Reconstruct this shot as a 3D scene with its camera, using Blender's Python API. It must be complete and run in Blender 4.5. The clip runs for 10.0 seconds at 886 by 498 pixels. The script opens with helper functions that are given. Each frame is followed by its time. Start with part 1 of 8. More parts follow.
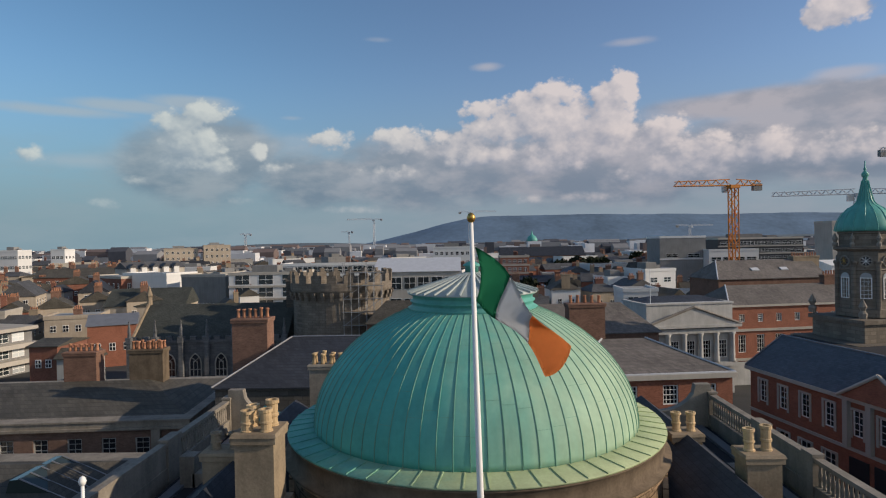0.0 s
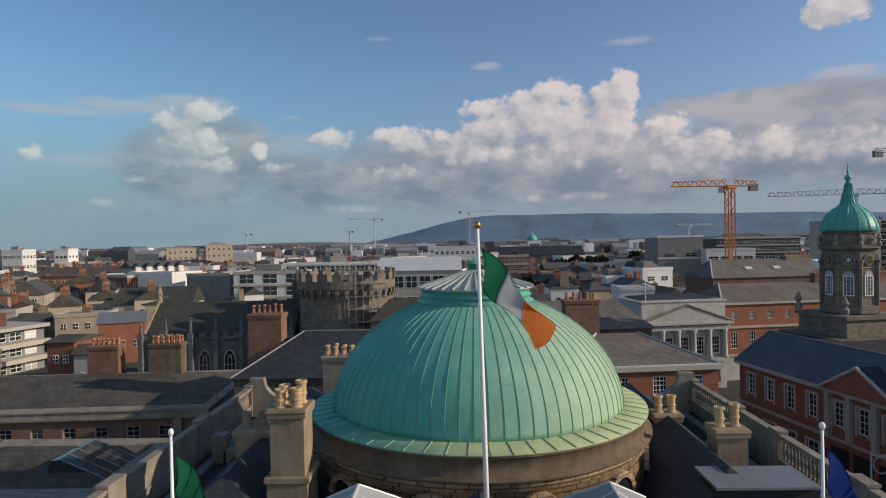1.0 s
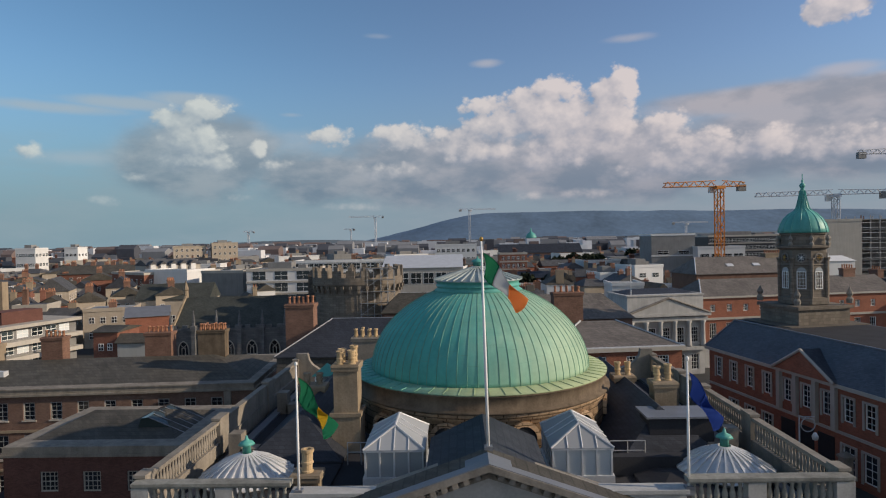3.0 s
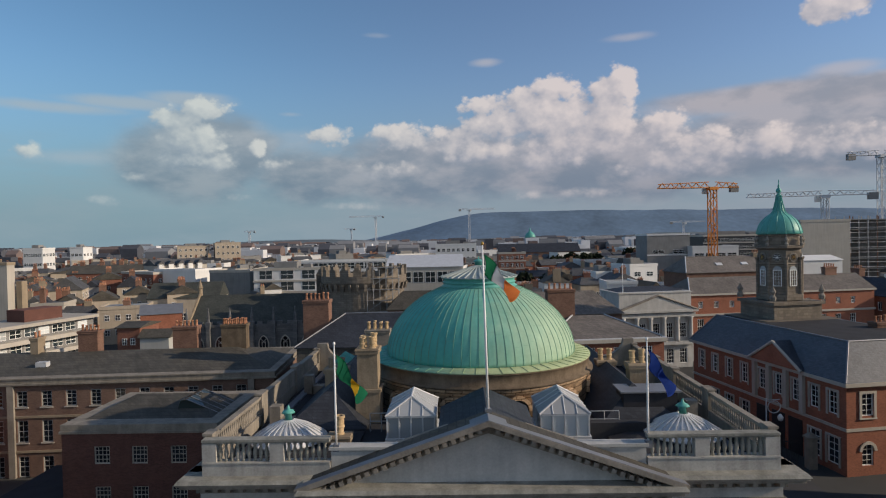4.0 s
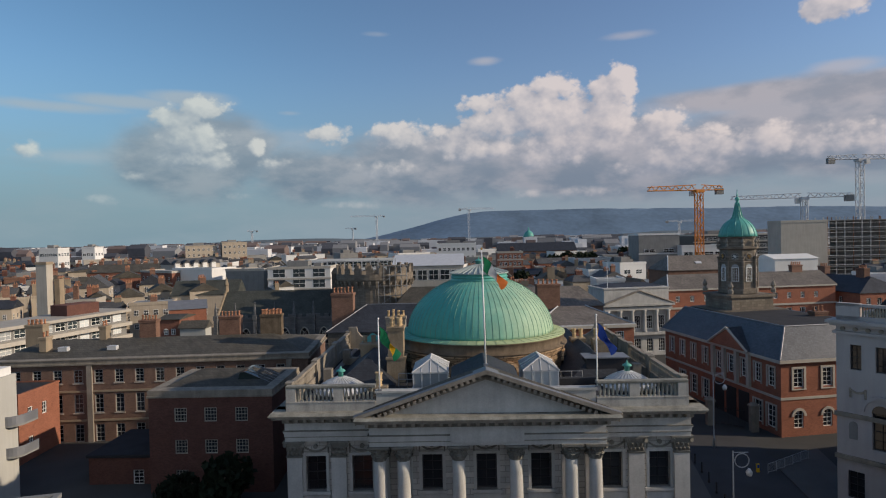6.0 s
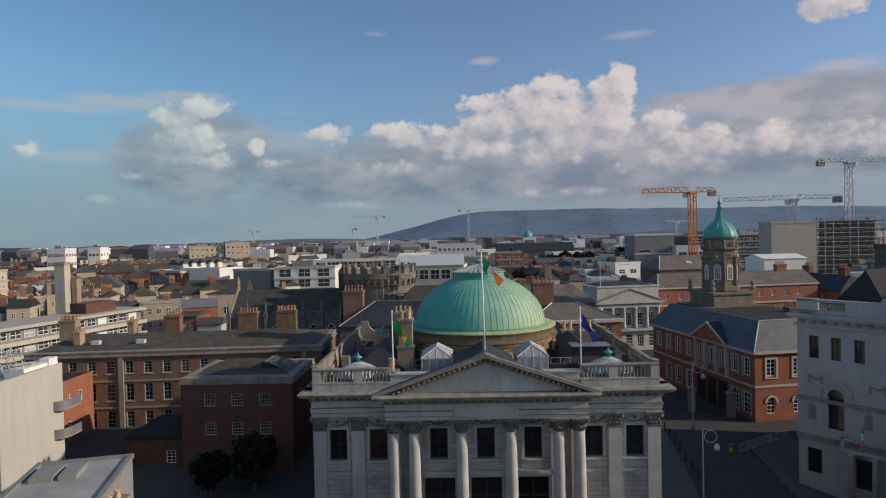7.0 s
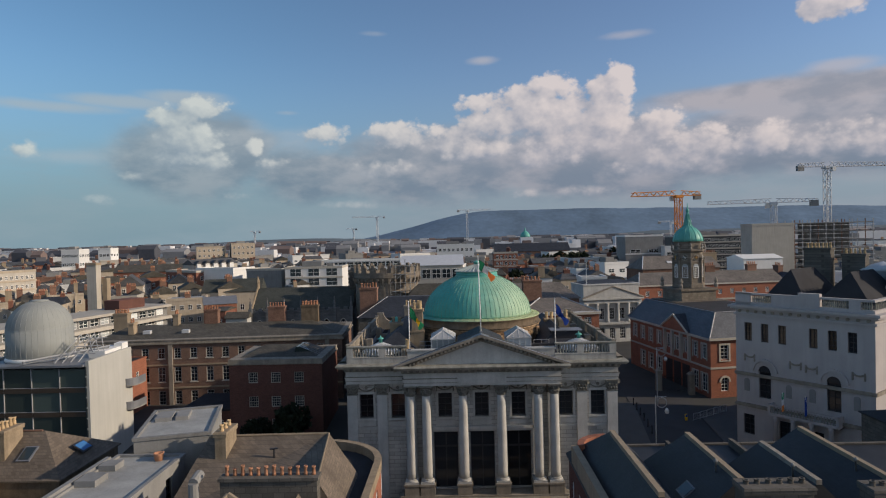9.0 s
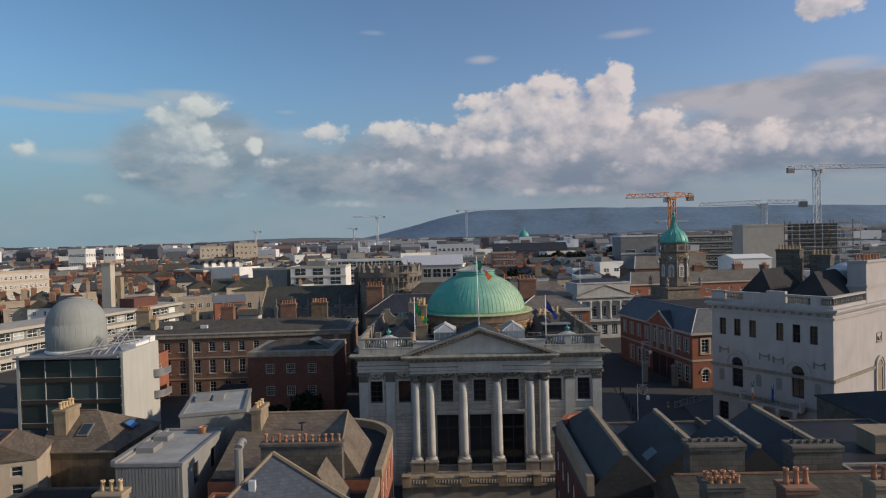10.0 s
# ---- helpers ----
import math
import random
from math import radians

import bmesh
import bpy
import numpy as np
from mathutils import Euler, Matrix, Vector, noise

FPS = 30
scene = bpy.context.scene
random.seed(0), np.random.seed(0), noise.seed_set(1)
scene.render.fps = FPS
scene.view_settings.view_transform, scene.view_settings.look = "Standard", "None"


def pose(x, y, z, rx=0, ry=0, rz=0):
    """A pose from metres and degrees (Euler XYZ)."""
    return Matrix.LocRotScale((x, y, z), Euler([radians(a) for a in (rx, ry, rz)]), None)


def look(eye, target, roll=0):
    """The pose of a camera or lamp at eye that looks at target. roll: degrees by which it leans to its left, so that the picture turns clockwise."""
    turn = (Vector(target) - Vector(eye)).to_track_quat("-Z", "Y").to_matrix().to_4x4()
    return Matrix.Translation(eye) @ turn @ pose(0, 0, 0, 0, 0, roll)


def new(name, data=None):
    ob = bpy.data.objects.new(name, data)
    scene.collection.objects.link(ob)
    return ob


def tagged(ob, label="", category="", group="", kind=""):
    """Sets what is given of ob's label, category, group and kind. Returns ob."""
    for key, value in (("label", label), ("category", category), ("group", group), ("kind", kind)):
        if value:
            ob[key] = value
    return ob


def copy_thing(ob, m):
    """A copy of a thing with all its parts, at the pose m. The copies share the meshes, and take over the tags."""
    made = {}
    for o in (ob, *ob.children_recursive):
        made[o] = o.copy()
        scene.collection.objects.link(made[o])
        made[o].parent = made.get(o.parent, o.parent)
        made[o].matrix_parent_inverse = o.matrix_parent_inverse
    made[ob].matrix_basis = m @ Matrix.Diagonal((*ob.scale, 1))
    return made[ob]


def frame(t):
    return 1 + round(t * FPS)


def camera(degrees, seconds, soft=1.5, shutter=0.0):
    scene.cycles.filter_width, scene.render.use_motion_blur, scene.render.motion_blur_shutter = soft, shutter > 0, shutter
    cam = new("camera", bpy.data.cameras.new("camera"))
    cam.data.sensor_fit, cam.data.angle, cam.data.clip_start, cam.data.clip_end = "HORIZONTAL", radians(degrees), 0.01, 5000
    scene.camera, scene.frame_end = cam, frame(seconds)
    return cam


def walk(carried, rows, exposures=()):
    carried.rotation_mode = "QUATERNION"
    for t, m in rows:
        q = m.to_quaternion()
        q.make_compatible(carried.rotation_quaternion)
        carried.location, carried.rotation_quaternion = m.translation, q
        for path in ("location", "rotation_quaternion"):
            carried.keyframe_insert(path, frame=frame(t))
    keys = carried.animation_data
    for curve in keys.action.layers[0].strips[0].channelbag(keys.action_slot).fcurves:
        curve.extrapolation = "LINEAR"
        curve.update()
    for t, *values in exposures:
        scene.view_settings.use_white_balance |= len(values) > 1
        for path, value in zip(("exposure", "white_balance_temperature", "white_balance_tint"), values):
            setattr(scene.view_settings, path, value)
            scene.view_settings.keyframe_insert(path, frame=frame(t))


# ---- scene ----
cam = camera(71.1, 10.0, soft=1.15)
METRES, EYE, TILT, LEAN, TURN = 63.0, 29.0, 0.0, 0.0, 1.5
ROWS = [
    (0.0, 0.0, 0.0, 0.0, -0.01, -0.65, 1.08),
    (0.5, -0.0021, -0.0233, 0.0001, -0.0, -0.68, 1.09),
    (1.0, -0.0047, -0.0512, 0.001, -0.01, -0.71, 1.09),
    (1.5, -0.0072, -0.0841, 0.002, -0.01, -0.77, 1.09),
    (2.0, -0.0099, -0.1221, 0.0041, -0.01, -0.83, 1.11),
    (2.5, -0.0126, -0.164, 0.0059, -0.01, -0.9, 1.13),
    (4.0, -0.0233, -0.3093, 0.0119, -0.08, -1.01, 1.22),
    (4.5, -0.0267, -0.3615, 0.0147, -0.09, -1.05, 1.23),
    (5.0, -0.0301, -0.4145, 0.0165, -0.1, -1.08, 1.25),
    (5.5, -0.0332, -0.4691, 0.019, -0.11, -1.12, 1.29),
    (7.0, -0.0442, -0.6382, 0.0266, -0.18, -1.14, 1.36),
    (7.5, -0.047, -0.6959, 0.0292, -0.21, -1.15, 1.38),
    (8.0, -0.0498, -0.7551, 0.0323, -0.23, -1.16, 1.4),
    (8.5, -0.0527, -0.8153, 0.036, -0.27, -1.17, 1.42),
    (9.0, -0.056, -0.8748, 0.0395, -0.31, -1.18, 1.42),
    (9.5, -0.0589, -0.9348, 0.0431, -0.34, -1.22, 1.41),
    (10.0, -0.0617, -0.9968, 0.0474, -0.37, -1.25, 1.42),
]
walk(cam, [(t, pose(0, 0, EYE, TILT, LEAN, TURN) @ pose(METRES * x, METRES * y, METRES * z, 90 + pitch, roll, yaw)) for t, x, y, z, yaw, pitch, roll in ROWS], exposures=[(0.0, -0.08), (10.0, -0.08)])

# ---- light ----
SUN = Vector((1.0, -0.13, 0.40)).normalized()
SUN_EL = math.asin(SUN.z)
SUN_ROT = math.atan2(SUN.x, SUN.y)
sun = new("sun", bpy.data.lights.new("sun", "SUN"))
sun.data.energy, sun.data.angle, sun.data.color = 4.25, radians(0.6), (1.0, 0.82, 0.62)
sun.matrix_world = look(SUN * 100, (0, 0, 0))

world = bpy.data.worlds.new("world")
scene.world = world
world.use_nodes = True
WT = world.node_tree
WT.nodes.clear()


def wnode(kind):
    return WT.nodes.new(kind)


def wmath(op, a, b=None, c=None, clamp=False):
    n = wnode("ShaderNodeMath")
    n.operation, n.use_clamp = op, clamp
    for i, v in enumerate((a, b, c)):
        if v is None:
            continue
        if isinstance(v, (int, float)):
            n.inputs[i].default_value = v
        else:
            WT.links.new(v, n.inputs[i])
    return n.outputs[0]


def wmix(f, a, b):
    n = wnode("ShaderNodeMix")
    n.data_type = "RGBA"
    for s, v in ((n.inputs[0], f), (n.inputs[6], a), (n.inputs[7], b)):
        if isinstance(v, (int, float)):
            s.default_value = v
        elif isinstance(v, tuple):
            s.default_value = (*v, 1)
        else:
            WT.links.new(v, s)
    return n.outputs[2]


def wramp(v, a, b, lo=0.0, hi=1.0):
    n = wnode("ShaderNodeMapRange")
    n.interpolation_type = "SMOOTHSTEP"
    for i, x in enumerate((v, a, b, lo, hi)):
        if isinstance(x, (int, float)):
            n.inputs[i].default_value = x
        else:
            WT.links.new(x, n.inputs[i])
    return n.outputs[0]


tc = wnode("ShaderNodeTexCoord")
sep = wnode("ShaderNodeSeparateXYZ")
WT.links.new(tc.outputs["Generated"], sep.inputs[0])
azim = wmath("MULTIPLY", wmath("ARCTAN2", sep.outputs[0], sep.outputs[1]), 57.2958)
elev = wmath("MULTIPLY", wmath("ARCSINE", sep.outputs[2]), 57.2958)
comb = wnode("ShaderNodeCombineXYZ")
WT.links.new(azim, comb.inputs[0])
WT.links.new(elev, comb.inputs[1])
ANG = comb.outputs[0]


def wnoise(scale, detail, rough, shift=(0, 0, 0), stretch=(1, 1.5, 1)):
    m = wnode("ShaderNodeMapping")
    m.inputs["Location"].default_value = shift
    m.inputs["Scale"].default_value = stretch
    WT.links.new(ANG, m.inputs["Vector"])
    n = wnode("ShaderNodeTexNoise")
    n.inputs["Scale"].default_value, n.inputs["Detail"].default_value, n.inputs["Roughness"].default_value = scale, detail, rough
    WT.links.new(m.outputs[0], n.inputs["Vector"])
    return n.outputs["Fac"]


# cloud masses: azimuth, elevation, half width, half height, weight
TOWER = [
    (14.7, 13.0, 1.9, 1.7, 1.05), (13.4, 12.7, 2.0, 1.7, 1.0), (14.0, 10.4, 2.7, 2.6, 1.05), (9.2, 13.0, 2.8, 1.6, 1.00), (6.0, 12.2, 3.2, 1.6, 0.92), (2.6, 11.9, 2.8, 1.2, 0.85),
    (9.6, 10.6, 6.4, 3, 1.05), (4.2, 10.0, 4.9, 2.3, 0.92), (11.0, 8.2, 7.2, 2.3, 1.00), (2.4, 7.7, 5.5, 1.6, 0.95), (7.2, 6.9, 2.9, 1.2, 0.95),
    (31.2, 17.0, 2.9, 1.6, 1.00), (33.6, 18.4, 3.2, 1.6, 1.00),
]
ROLLS = [
    (18.4, 8.8, 3, 2.1, 1.00), (21.4, 7.5, 4.2, 1.8, 1.00), (26.6, 7.2, 4.1, 1.7, 1.00), (30.6, 6.7, 3.8, 1.7, 1.00), (34.6, 6.3, 4.5, 2, 1.00),
    (19.5, 6.0, 7.5, 1.8, 0.95), (-11.5, 9.4, 2.6, 1.3, 0.90), (-5.0, 9.3, 4.2, 1.5, 0.90), (-0.5, 8.8, 4.6, 1.7, 0.92), (-6.4, 6.1, 4.5, 1.2, 0.80),
    (11.8, 3.8, 4.1, 0.7, 0.85), (6.6, 3.7, 1.8, 0.7, 0.90),
]
WESTERN = [
    (-22.2, 11.4, 2.4, 1.2, 0.90), (-24.2, 10.4, 3.2, 1.7, 0.85), (-23.2, 8.6, 3.0, 2.3, 1.05), (-21.5, 7.0, 2.2, 1.1, 1.00), (-17.8, 8.2, 1, 1.1, 1.00),
    (-16.6, 6.9, 2.2, 0.94, 0.85), (-34.9, 7.4, 1.4, 0.81, 0.90), (-30.1, 3.6, 1.7, 0.61, 0.85), (-9.6, 3.1, 3.6, 0.57, 0.90), (-24.6, 7.4, 2.5, 1.5, 0.85),
    (-19.0, 4.0, 2.2, 0.54, 0.70), (-27.5, 5.6, 2, 0.68, 0.70),
]
# broad banks below the heaps
BANKS = [(14.0, 6.6, 12.0, 2.9, 1.0), (29.0, 7.4, 11.0, 2.9, 1.0), (-2.0, 6.4, 9.0, 2.8, 0.95), (-22.5, 7.4, 5.5, 3.2, 0.9), (-13.0, 5.8, 6.0, 2.2, 0.8), (30.0, 10.6, 11.0, 1.2, 0.95)]
STREAKS = [
    (-33.0, 10.8, 5.5, 0.5, 0.85), (-28.0, 11.5, 5.5, 0.6, 0.92), (-23.4, 12.1, 3.6, 0.7, 1.0), (26.0, 11.0, 7.0, 0.9, 1), (33.0, 10.3, 4.5, 1.1, 1), (31.3, 12.2, 2.6, 0.6, 0.95),
    (2.9, 15.6, 1.5, 0.4, 0.8), (15.4, 16.8, 2.4, 0.4, 0.65),
    (-14.7, 8.8, 3.0, 1.4, 0.65), (-7.1, 18.0, 1.6, 0.3, 0.6), (-15.0, 11.2, 1.2, 0.25, 0.6), (-32.0, 7.0, 4.6, 0.8, 0.7),
]


def masses(vec, rows, total=None):
    """The soft union of the rows' blobs, worked out one after the other."""
    for ca, ce, ra, re, wt in rows:
        v = vec
        if total is not None:
            link = wnode("ShaderNodeVectorMath")
            link.operation = "MULTIPLY_ADD"
            WT.links.new(total, link.inputs[0])
            link.inputs[1].default_value = (0, 0, 1e-5)
            WT.links.new(vec, link.inputs[2])
            v = link.outputs[0]
        m = wnode("ShaderNodeMapping")
        m.vector_type = "TEXTURE"
        m.inputs["Location"].default_value = (ca, ce, 0)
        m.inputs["Scale"].default_value = (ra, re, 1)
        WT.links.new(v, m.inputs["Vector"])
        ln = wnode("ShaderNodeVectorMath")
        ln.operation = "LENGTH"
        WT.links.new(m.outputs[0], ln.inputs[0])
        v = wramp(ln.outputs["Value"], 1.9, 0.0, 0.0, wt)
        total = v if total is None else wmath("SMOOTH_MAX", total, v, 0.10)
    return total


def billows(vec, detail):
    """Rounded heaps at several sizes, about zero."""
    m = wnode("ShaderNodeMapping")
    m.inputs["Scale"].default_value = (1, 1.25, 1)
    WT.links.new(vec, m.inputs["Vector"])
    n = wnode("ShaderNodeTexNoise")
    n.inputs["Scale"].default_value, n.inputs["Detail"].default_value, n.inputs["Roughness"].default_value = 0.22, detail, 0.58
    WT.links.new(m.outputs[0], n.inputs["Vector"])
    v = wnode("ShaderNodeTexVoronoi")
    v.feature = "SMOOTH_F1"
    v.inputs["Smoothness"].default_value = 0.6
    v.inputs["Scale"].default_value, v.inputs["Detail"].default_value, v.inputs["Roughness"].default_value = 0.62, min(3.0, detail - 2.0), 0.55
    WT.links.new(m.outputs[0], v.inputs["Vector"])
    return wmath("ADD", wmath("MULTIPLY_ADD", n.outputs["Fac"], 0.70, -0.35), wmath("MULTIPLY_ADD", v.outputs["Distance"], -0.46, 0.24))


def moved(d):
    s = wnode("ShaderNodeVectorMath")
    s.operation = "ADD"
    s.inputs[1].default_value = d
    WT.links.new(ANG, s.inputs[0])
    return s.outputs[0]


def heaped(vec, detail):
    total = masses(vec, WESTERN, masses(vec, ROLLS, masses(vec, TOWER)))
    return wmath("ADD", total, wmath("MULTIPLY", billows(vec, detail), wramp(total, 0.05, 0.40)))


density = heaped(ANG, 6)
toward = heaped(moved((1.1, 0.8, 0)), 4)
bank_d = masses(ANG, BANKS)
bank_m = wmath("MULTIPLY", wramp(wmath("ADD", bank_d, wmath("MULTIPLY", wmath("SUBTRACT", wnoise(0.13, 7, 0.55, shift=(9, 2, 0), stretch=(1, 1.9, 1)), 0.5), 1.1)), 0.02, 0.60), wramp(bank_d, 0.03, 0.3, 0.0, 0.92))
bank_t = wmath("ADD", wramp(wnoise(0.20, 6, 0.55, shift=(1, 7, 0), stretch=(1, 2.0, 1)), 0.35, 0.68, 0.0, 0.75), wramp(elev, 3.0, 9.5, -0.15, 0.40), clamp=True)
mask = wramp(density, 0.27, wramp(elev, 4.0, 11.5, 0.85, 0.52))
relief = wmath("MULTIPLY_ADD", wmath("SUBTRACT", density, toward), 1.0, 0.38)
height = wmath("ADD", wramp(elev, 2.5, 12.0, -0.22, 0.26), wramp(azim, -30.0, 20.0, -0.02, 0.06))
tone = wmath("ADD", relief, height, clamp=True)
thin = masses(ANG, STREAKS)
thin_mask = wmath("MULTIPLY", wramp(wmath("ADD", thin, wmath("MULTIPLY", wmath("SUBTRACT", wnoise(0.16, 7, 0.55, stretch=(1, 2.6, 1)), 0.5), 0.9)), 0.22, 0.95), wramp(thin, 0.05, 0.35, 0.0, 0.80))
low_mask = wmath("MULTIPLY", wramp(wnoise(0.11, 7, 0.58, shift=(4, 3, 0), stretch=(1, 3.2, 1)), 0.40, 0.66), wmath("MULTIPLY", wramp(elev, 10.5, 5.5), 0.5))
veil = wmath("MULTIPLY", wnoise(0.07, 4, 0.5, stretch=(1, 3.0, 1)), wramp(elev, 9.0, 1.0))
sky = wnode("ShaderNodeTexSky")
sky.sky_type, sky.sun_disc, sky.sun_elevation, sky.sun_rotation = "NISHITA", False, SUN_EL, SUN_ROT
sky.air_density, sky.dust_density, sky.ozone_density = 1.0, 0.2, 3.5
skyc = wnode("ShaderNodeVectorMath")
skyc.operation = "SCALE"
WT.links.new(sky.outputs[0], skyc.inputs[0])
skyc.inputs["Scale"].default_value = 0.128
# the pale haze that lies along the horizon, and thin veils in it
hazy = wmix(wramp(elev, 16.0, 0.0, 0.0, 0.95), skyc.outputs[0], (0.188, 0.285, 0.37))
base = wmix(wmath("MULTIPLY", veil, 0.7), hazy, (0.33, 0.39, 0.44))
low = wmix(low_mask, base, (0.32, 0.38, 0.435))
streaked = wmix(thin_mask, low, (0.44, 0.47, 0.53))
banked = wmix(bank_m, streaked, wmix(bank_t, (0.19, 0.25, 0.325), (0.41, 0.425, 0.465)))
cloud = wmix(tone, (0.27, 0.325, 0.41), (0.68, 0.655, 0.64))
front = wmix(wmath("MULTIPLY", mask, wramp(elev, 1.0, 8.0, 0.30, 0.95)), banked, cloud)
# unseen bright cloud added over the north-west, behind the camera, to lift the fill
back = wmath("MULTIPLY_ADD", sep.outputs[1], -0.90, wmath("MULTIPLY", sep.outputs[0], 0.42))
bank = wmath("MULTIPLY", wramp(back, 0.15, 0.75), wramp(wnoise(0.035, 5, 0.55, shift=(2, 5, 0)), 0.30, 0.55))
# the sky is greener away from the sun's side and a little mauve towards it
tint = wnode("ShaderNodeVectorMath")
tint.operation = "MULTIPLY"
WT.links.new(front, tint.inputs[0])
WT.links.new(wmix(wramp(azim, -32.0, 14.0), (0.885, 1.0, 0.995), (1.06, 0.98, 0.985)), tint.inputs[1])
final = wmix(wmath("MULTIPLY", bank, 0.4), tint.outputs[0], (0.85, 0.83, 0.80))
bg = wnode("ShaderNodeBackground")
WT.links.new(final, bg.inputs[0])
bg.inputs[1].default_value = 1.0
wout = wnode("ShaderNodeOutputWorld")
WT.links.new(bg.outputs[0], wout.inputs[0])


# ---- materials ----
def surface(name, color, rough=0.8, metal=0.0, var=0.22, scale=0.5, fine=9.0, bump=0.25, courses=None, joint=None, streak=0.0, spread=0.0):
    """Colour with variation at two scales; courses=(length, height) draws masonry joints or slates; streak: rain streaks."""
    m = bpy.data.materials.new(name)
    m.use_nodes = True
    t = m.node_tree
    b = t.nodes["Principled BSDF"]
    b.inputs["Roughness"].default_value, b.inputs["Metallic"].default_value = rough, metal
    b.inputs["Specular IOR Level"].default_value = 0.2 if rough > 0.6 else 0.4
    g = t.nodes.new("ShaderNodeNewGeometry")
    pos = g.outputs["Position"]

    def tex(sc, det, vec=pos):
        n = t.nodes.new("ShaderNodeTexNoise")
        n.inputs["Scale"].default_value, n.inputs["Detail"].default_value = sc, det
        t.links.new(vec, n.inputs["Vector"])
        return n.outputs["Fac"]

    def math2(op, a, c):
        n = t.nodes.new("ShaderNodeMath")
        n.operation = op
        for i, v in enumerate((a, c)):
            if isinstance(v, (int, float)):
                n.inputs[i].default_value = v
            else:
                t.links.new(v, n.inputs[i])
        return n.outputs[0]

    big, small = tex(scale, 5), tex(fine, 3)
    f = math2("ADD", math2("MULTIPLY", math2("SUBTRACT", big, 0.5), 2.4 * var), math2("MULTIPLY", math2("SUBTRACT", small, 0.5), 1.2 * var))
    if streak:
        mp = t.nodes.new("ShaderNodeMapping")
        mp.inputs["Scale"].default_value = (1.6, 1.6, 0.12)
        t.links.new(pos, mp.inputs["Vector"])
        f = math2("ADD", f, math2("MULTIPLY", math2("SUBTRACT", tex(1.3, 4, mp.outputs[0]), 0.5), 2 * streak))
    if spread:
        oi = t.nodes.new("ShaderNodeObjectInfo")
        f = math2("ADD", f, math2("MULTIPLY", math2("SUBTRACT", oi.outputs["Random"], 0.5), 2 * spread))
    f = math2("ADD", f, 1.0)
    col = t.nodes.new("ShaderNodeVectorMath")
    col.operation = "SCALE"
    col.inputs[0].default_value = color
    t.links.new(f, col.inputs["Scale"])
    out = col.outputs[0]
    rel = math2("MULTIPLY", small, 0.5)
    if courses:
        sp = t.nodes.new("ShaderNodeSeparateXYZ")
        t.links.new(pos, sp.inputs[0])
        cb = t.nodes.new("ShaderNodeCombineXYZ")
        t.links.new(math2("ADD", sp.outputs[0], math2("MULTIPLY", sp.outputs[1], 0.93)), cb.inputs[0])
        t.links.new(sp.outputs[2], cb.inputs[1])
        br = t.nodes.new("ShaderNodeTexBrick")
        br.inputs["Scale"].default_value = 1.0
        br.inputs["Brick Width"].default_value, br.inputs["Row Height"].default_value = courses
        br.inputs["Mortar Size"].default_value, br.inputs["Bias"].default_value = 0.07 * courses[1], 0.0
        br.inputs["Color1"].default_value = (0.82, 0.82, 0.82, 1)
        br.inputs["Color2"].default_value = (1.16, 1.14, 1.12, 1)
        br.inputs["Mortar"].default_value = (*joint, 1) if joint else (0.6, 0.6, 0.6, 1)
        t.links.new(cb.outputs[0], br.inputs["Vector"])
        mul = t.nodes.new("ShaderNodeVectorMath")
        mul.operation = "MULTIPLY"
        t.links.new(out, mul.inputs[0])
        t.links.new(br.outputs["Color"], mul.inputs[1])
        out = mul.outputs[0]
        rel = math2("SUBTRACT", rel, math2("MULTIPLY", br.outputs["Fac"], 0.6))
    t.links.new(out, b.inputs["Base Color"])
    if bump:
        bp = t.nodes.new("ShaderNodeBump")
        bp.inputs["Strength"].default_value, bp.inputs["Distance"].default_value = bump, 0.05
        t.links.new(rel, bp.inputs["Height"])
        t.links.new(bp.outputs[0], b.inputs["Normal"])
    return m


BRICK_J = (1.35, 1.3, 1.25)
STONE = surface("portland_stone", (0.43, 0.425, 0.405), 0.85, var=0.26, scale=0.7, streak=0.22)
ASHLAR = surface("ashlar_stone", (0.43, 0.42, 0.395), 0.85, var=0.24, scale=0.7, streak=0.2, courses=(1.3, 0.42), joint=(0.62, 0.62, 0.62))
DRUM = surface("weathered_stone", (0.38, 0.27, 0.175), 0.9, var=0.65, scale=1.4, streak=0.4, courses=(0.8, 0.42), joint=(0.35, 0.33, 0.3))
BUFFST = surface("buff_weathered_stone", (0.27, 0.215, 0.15), 0.9, var=0.42, scale=0.9, streak=0.35)
PARAPET = surface("lichened_parapet_stone", (0.235, 0.21, 0.175), 0.9, var=0.4, scale=0.8, streak=0.35)
# sooty brown stone, also used for a wall coloured as in shade
SOOTSHADE = surface("soot_and_shade_stone", (0.13, 0.10, 0.07), 0.9, var=0.5, scale=1.2, streak=0.4)
WEATHERED = surface("streaked_pale_stone", (0.36, 0.35, 0.325), 0.88, var=0.38, scale=1.1, streak=0.4)
# dirty stone, also used to colour the terrace floor as shadowed
DIRTSHADE = surface("dirt_and_shade_stone", (0.25, 0.225, 0.19), 0.9, var=0.4, scale=0.9, streak=0.3)
BROWNSTONE = surface("brown_tower_stone", (0.19, 0.165, 0.135), 0.9, var=0.35, scale=0.6, streak=0.2, courses=(0.8, 0.4), joint=(0.75, 0.75, 0.75))
SEAMC = surface("dull_copper_seam", (0.13, 0.29, 0.22), 0.6, var=0.25, scale=0.6)
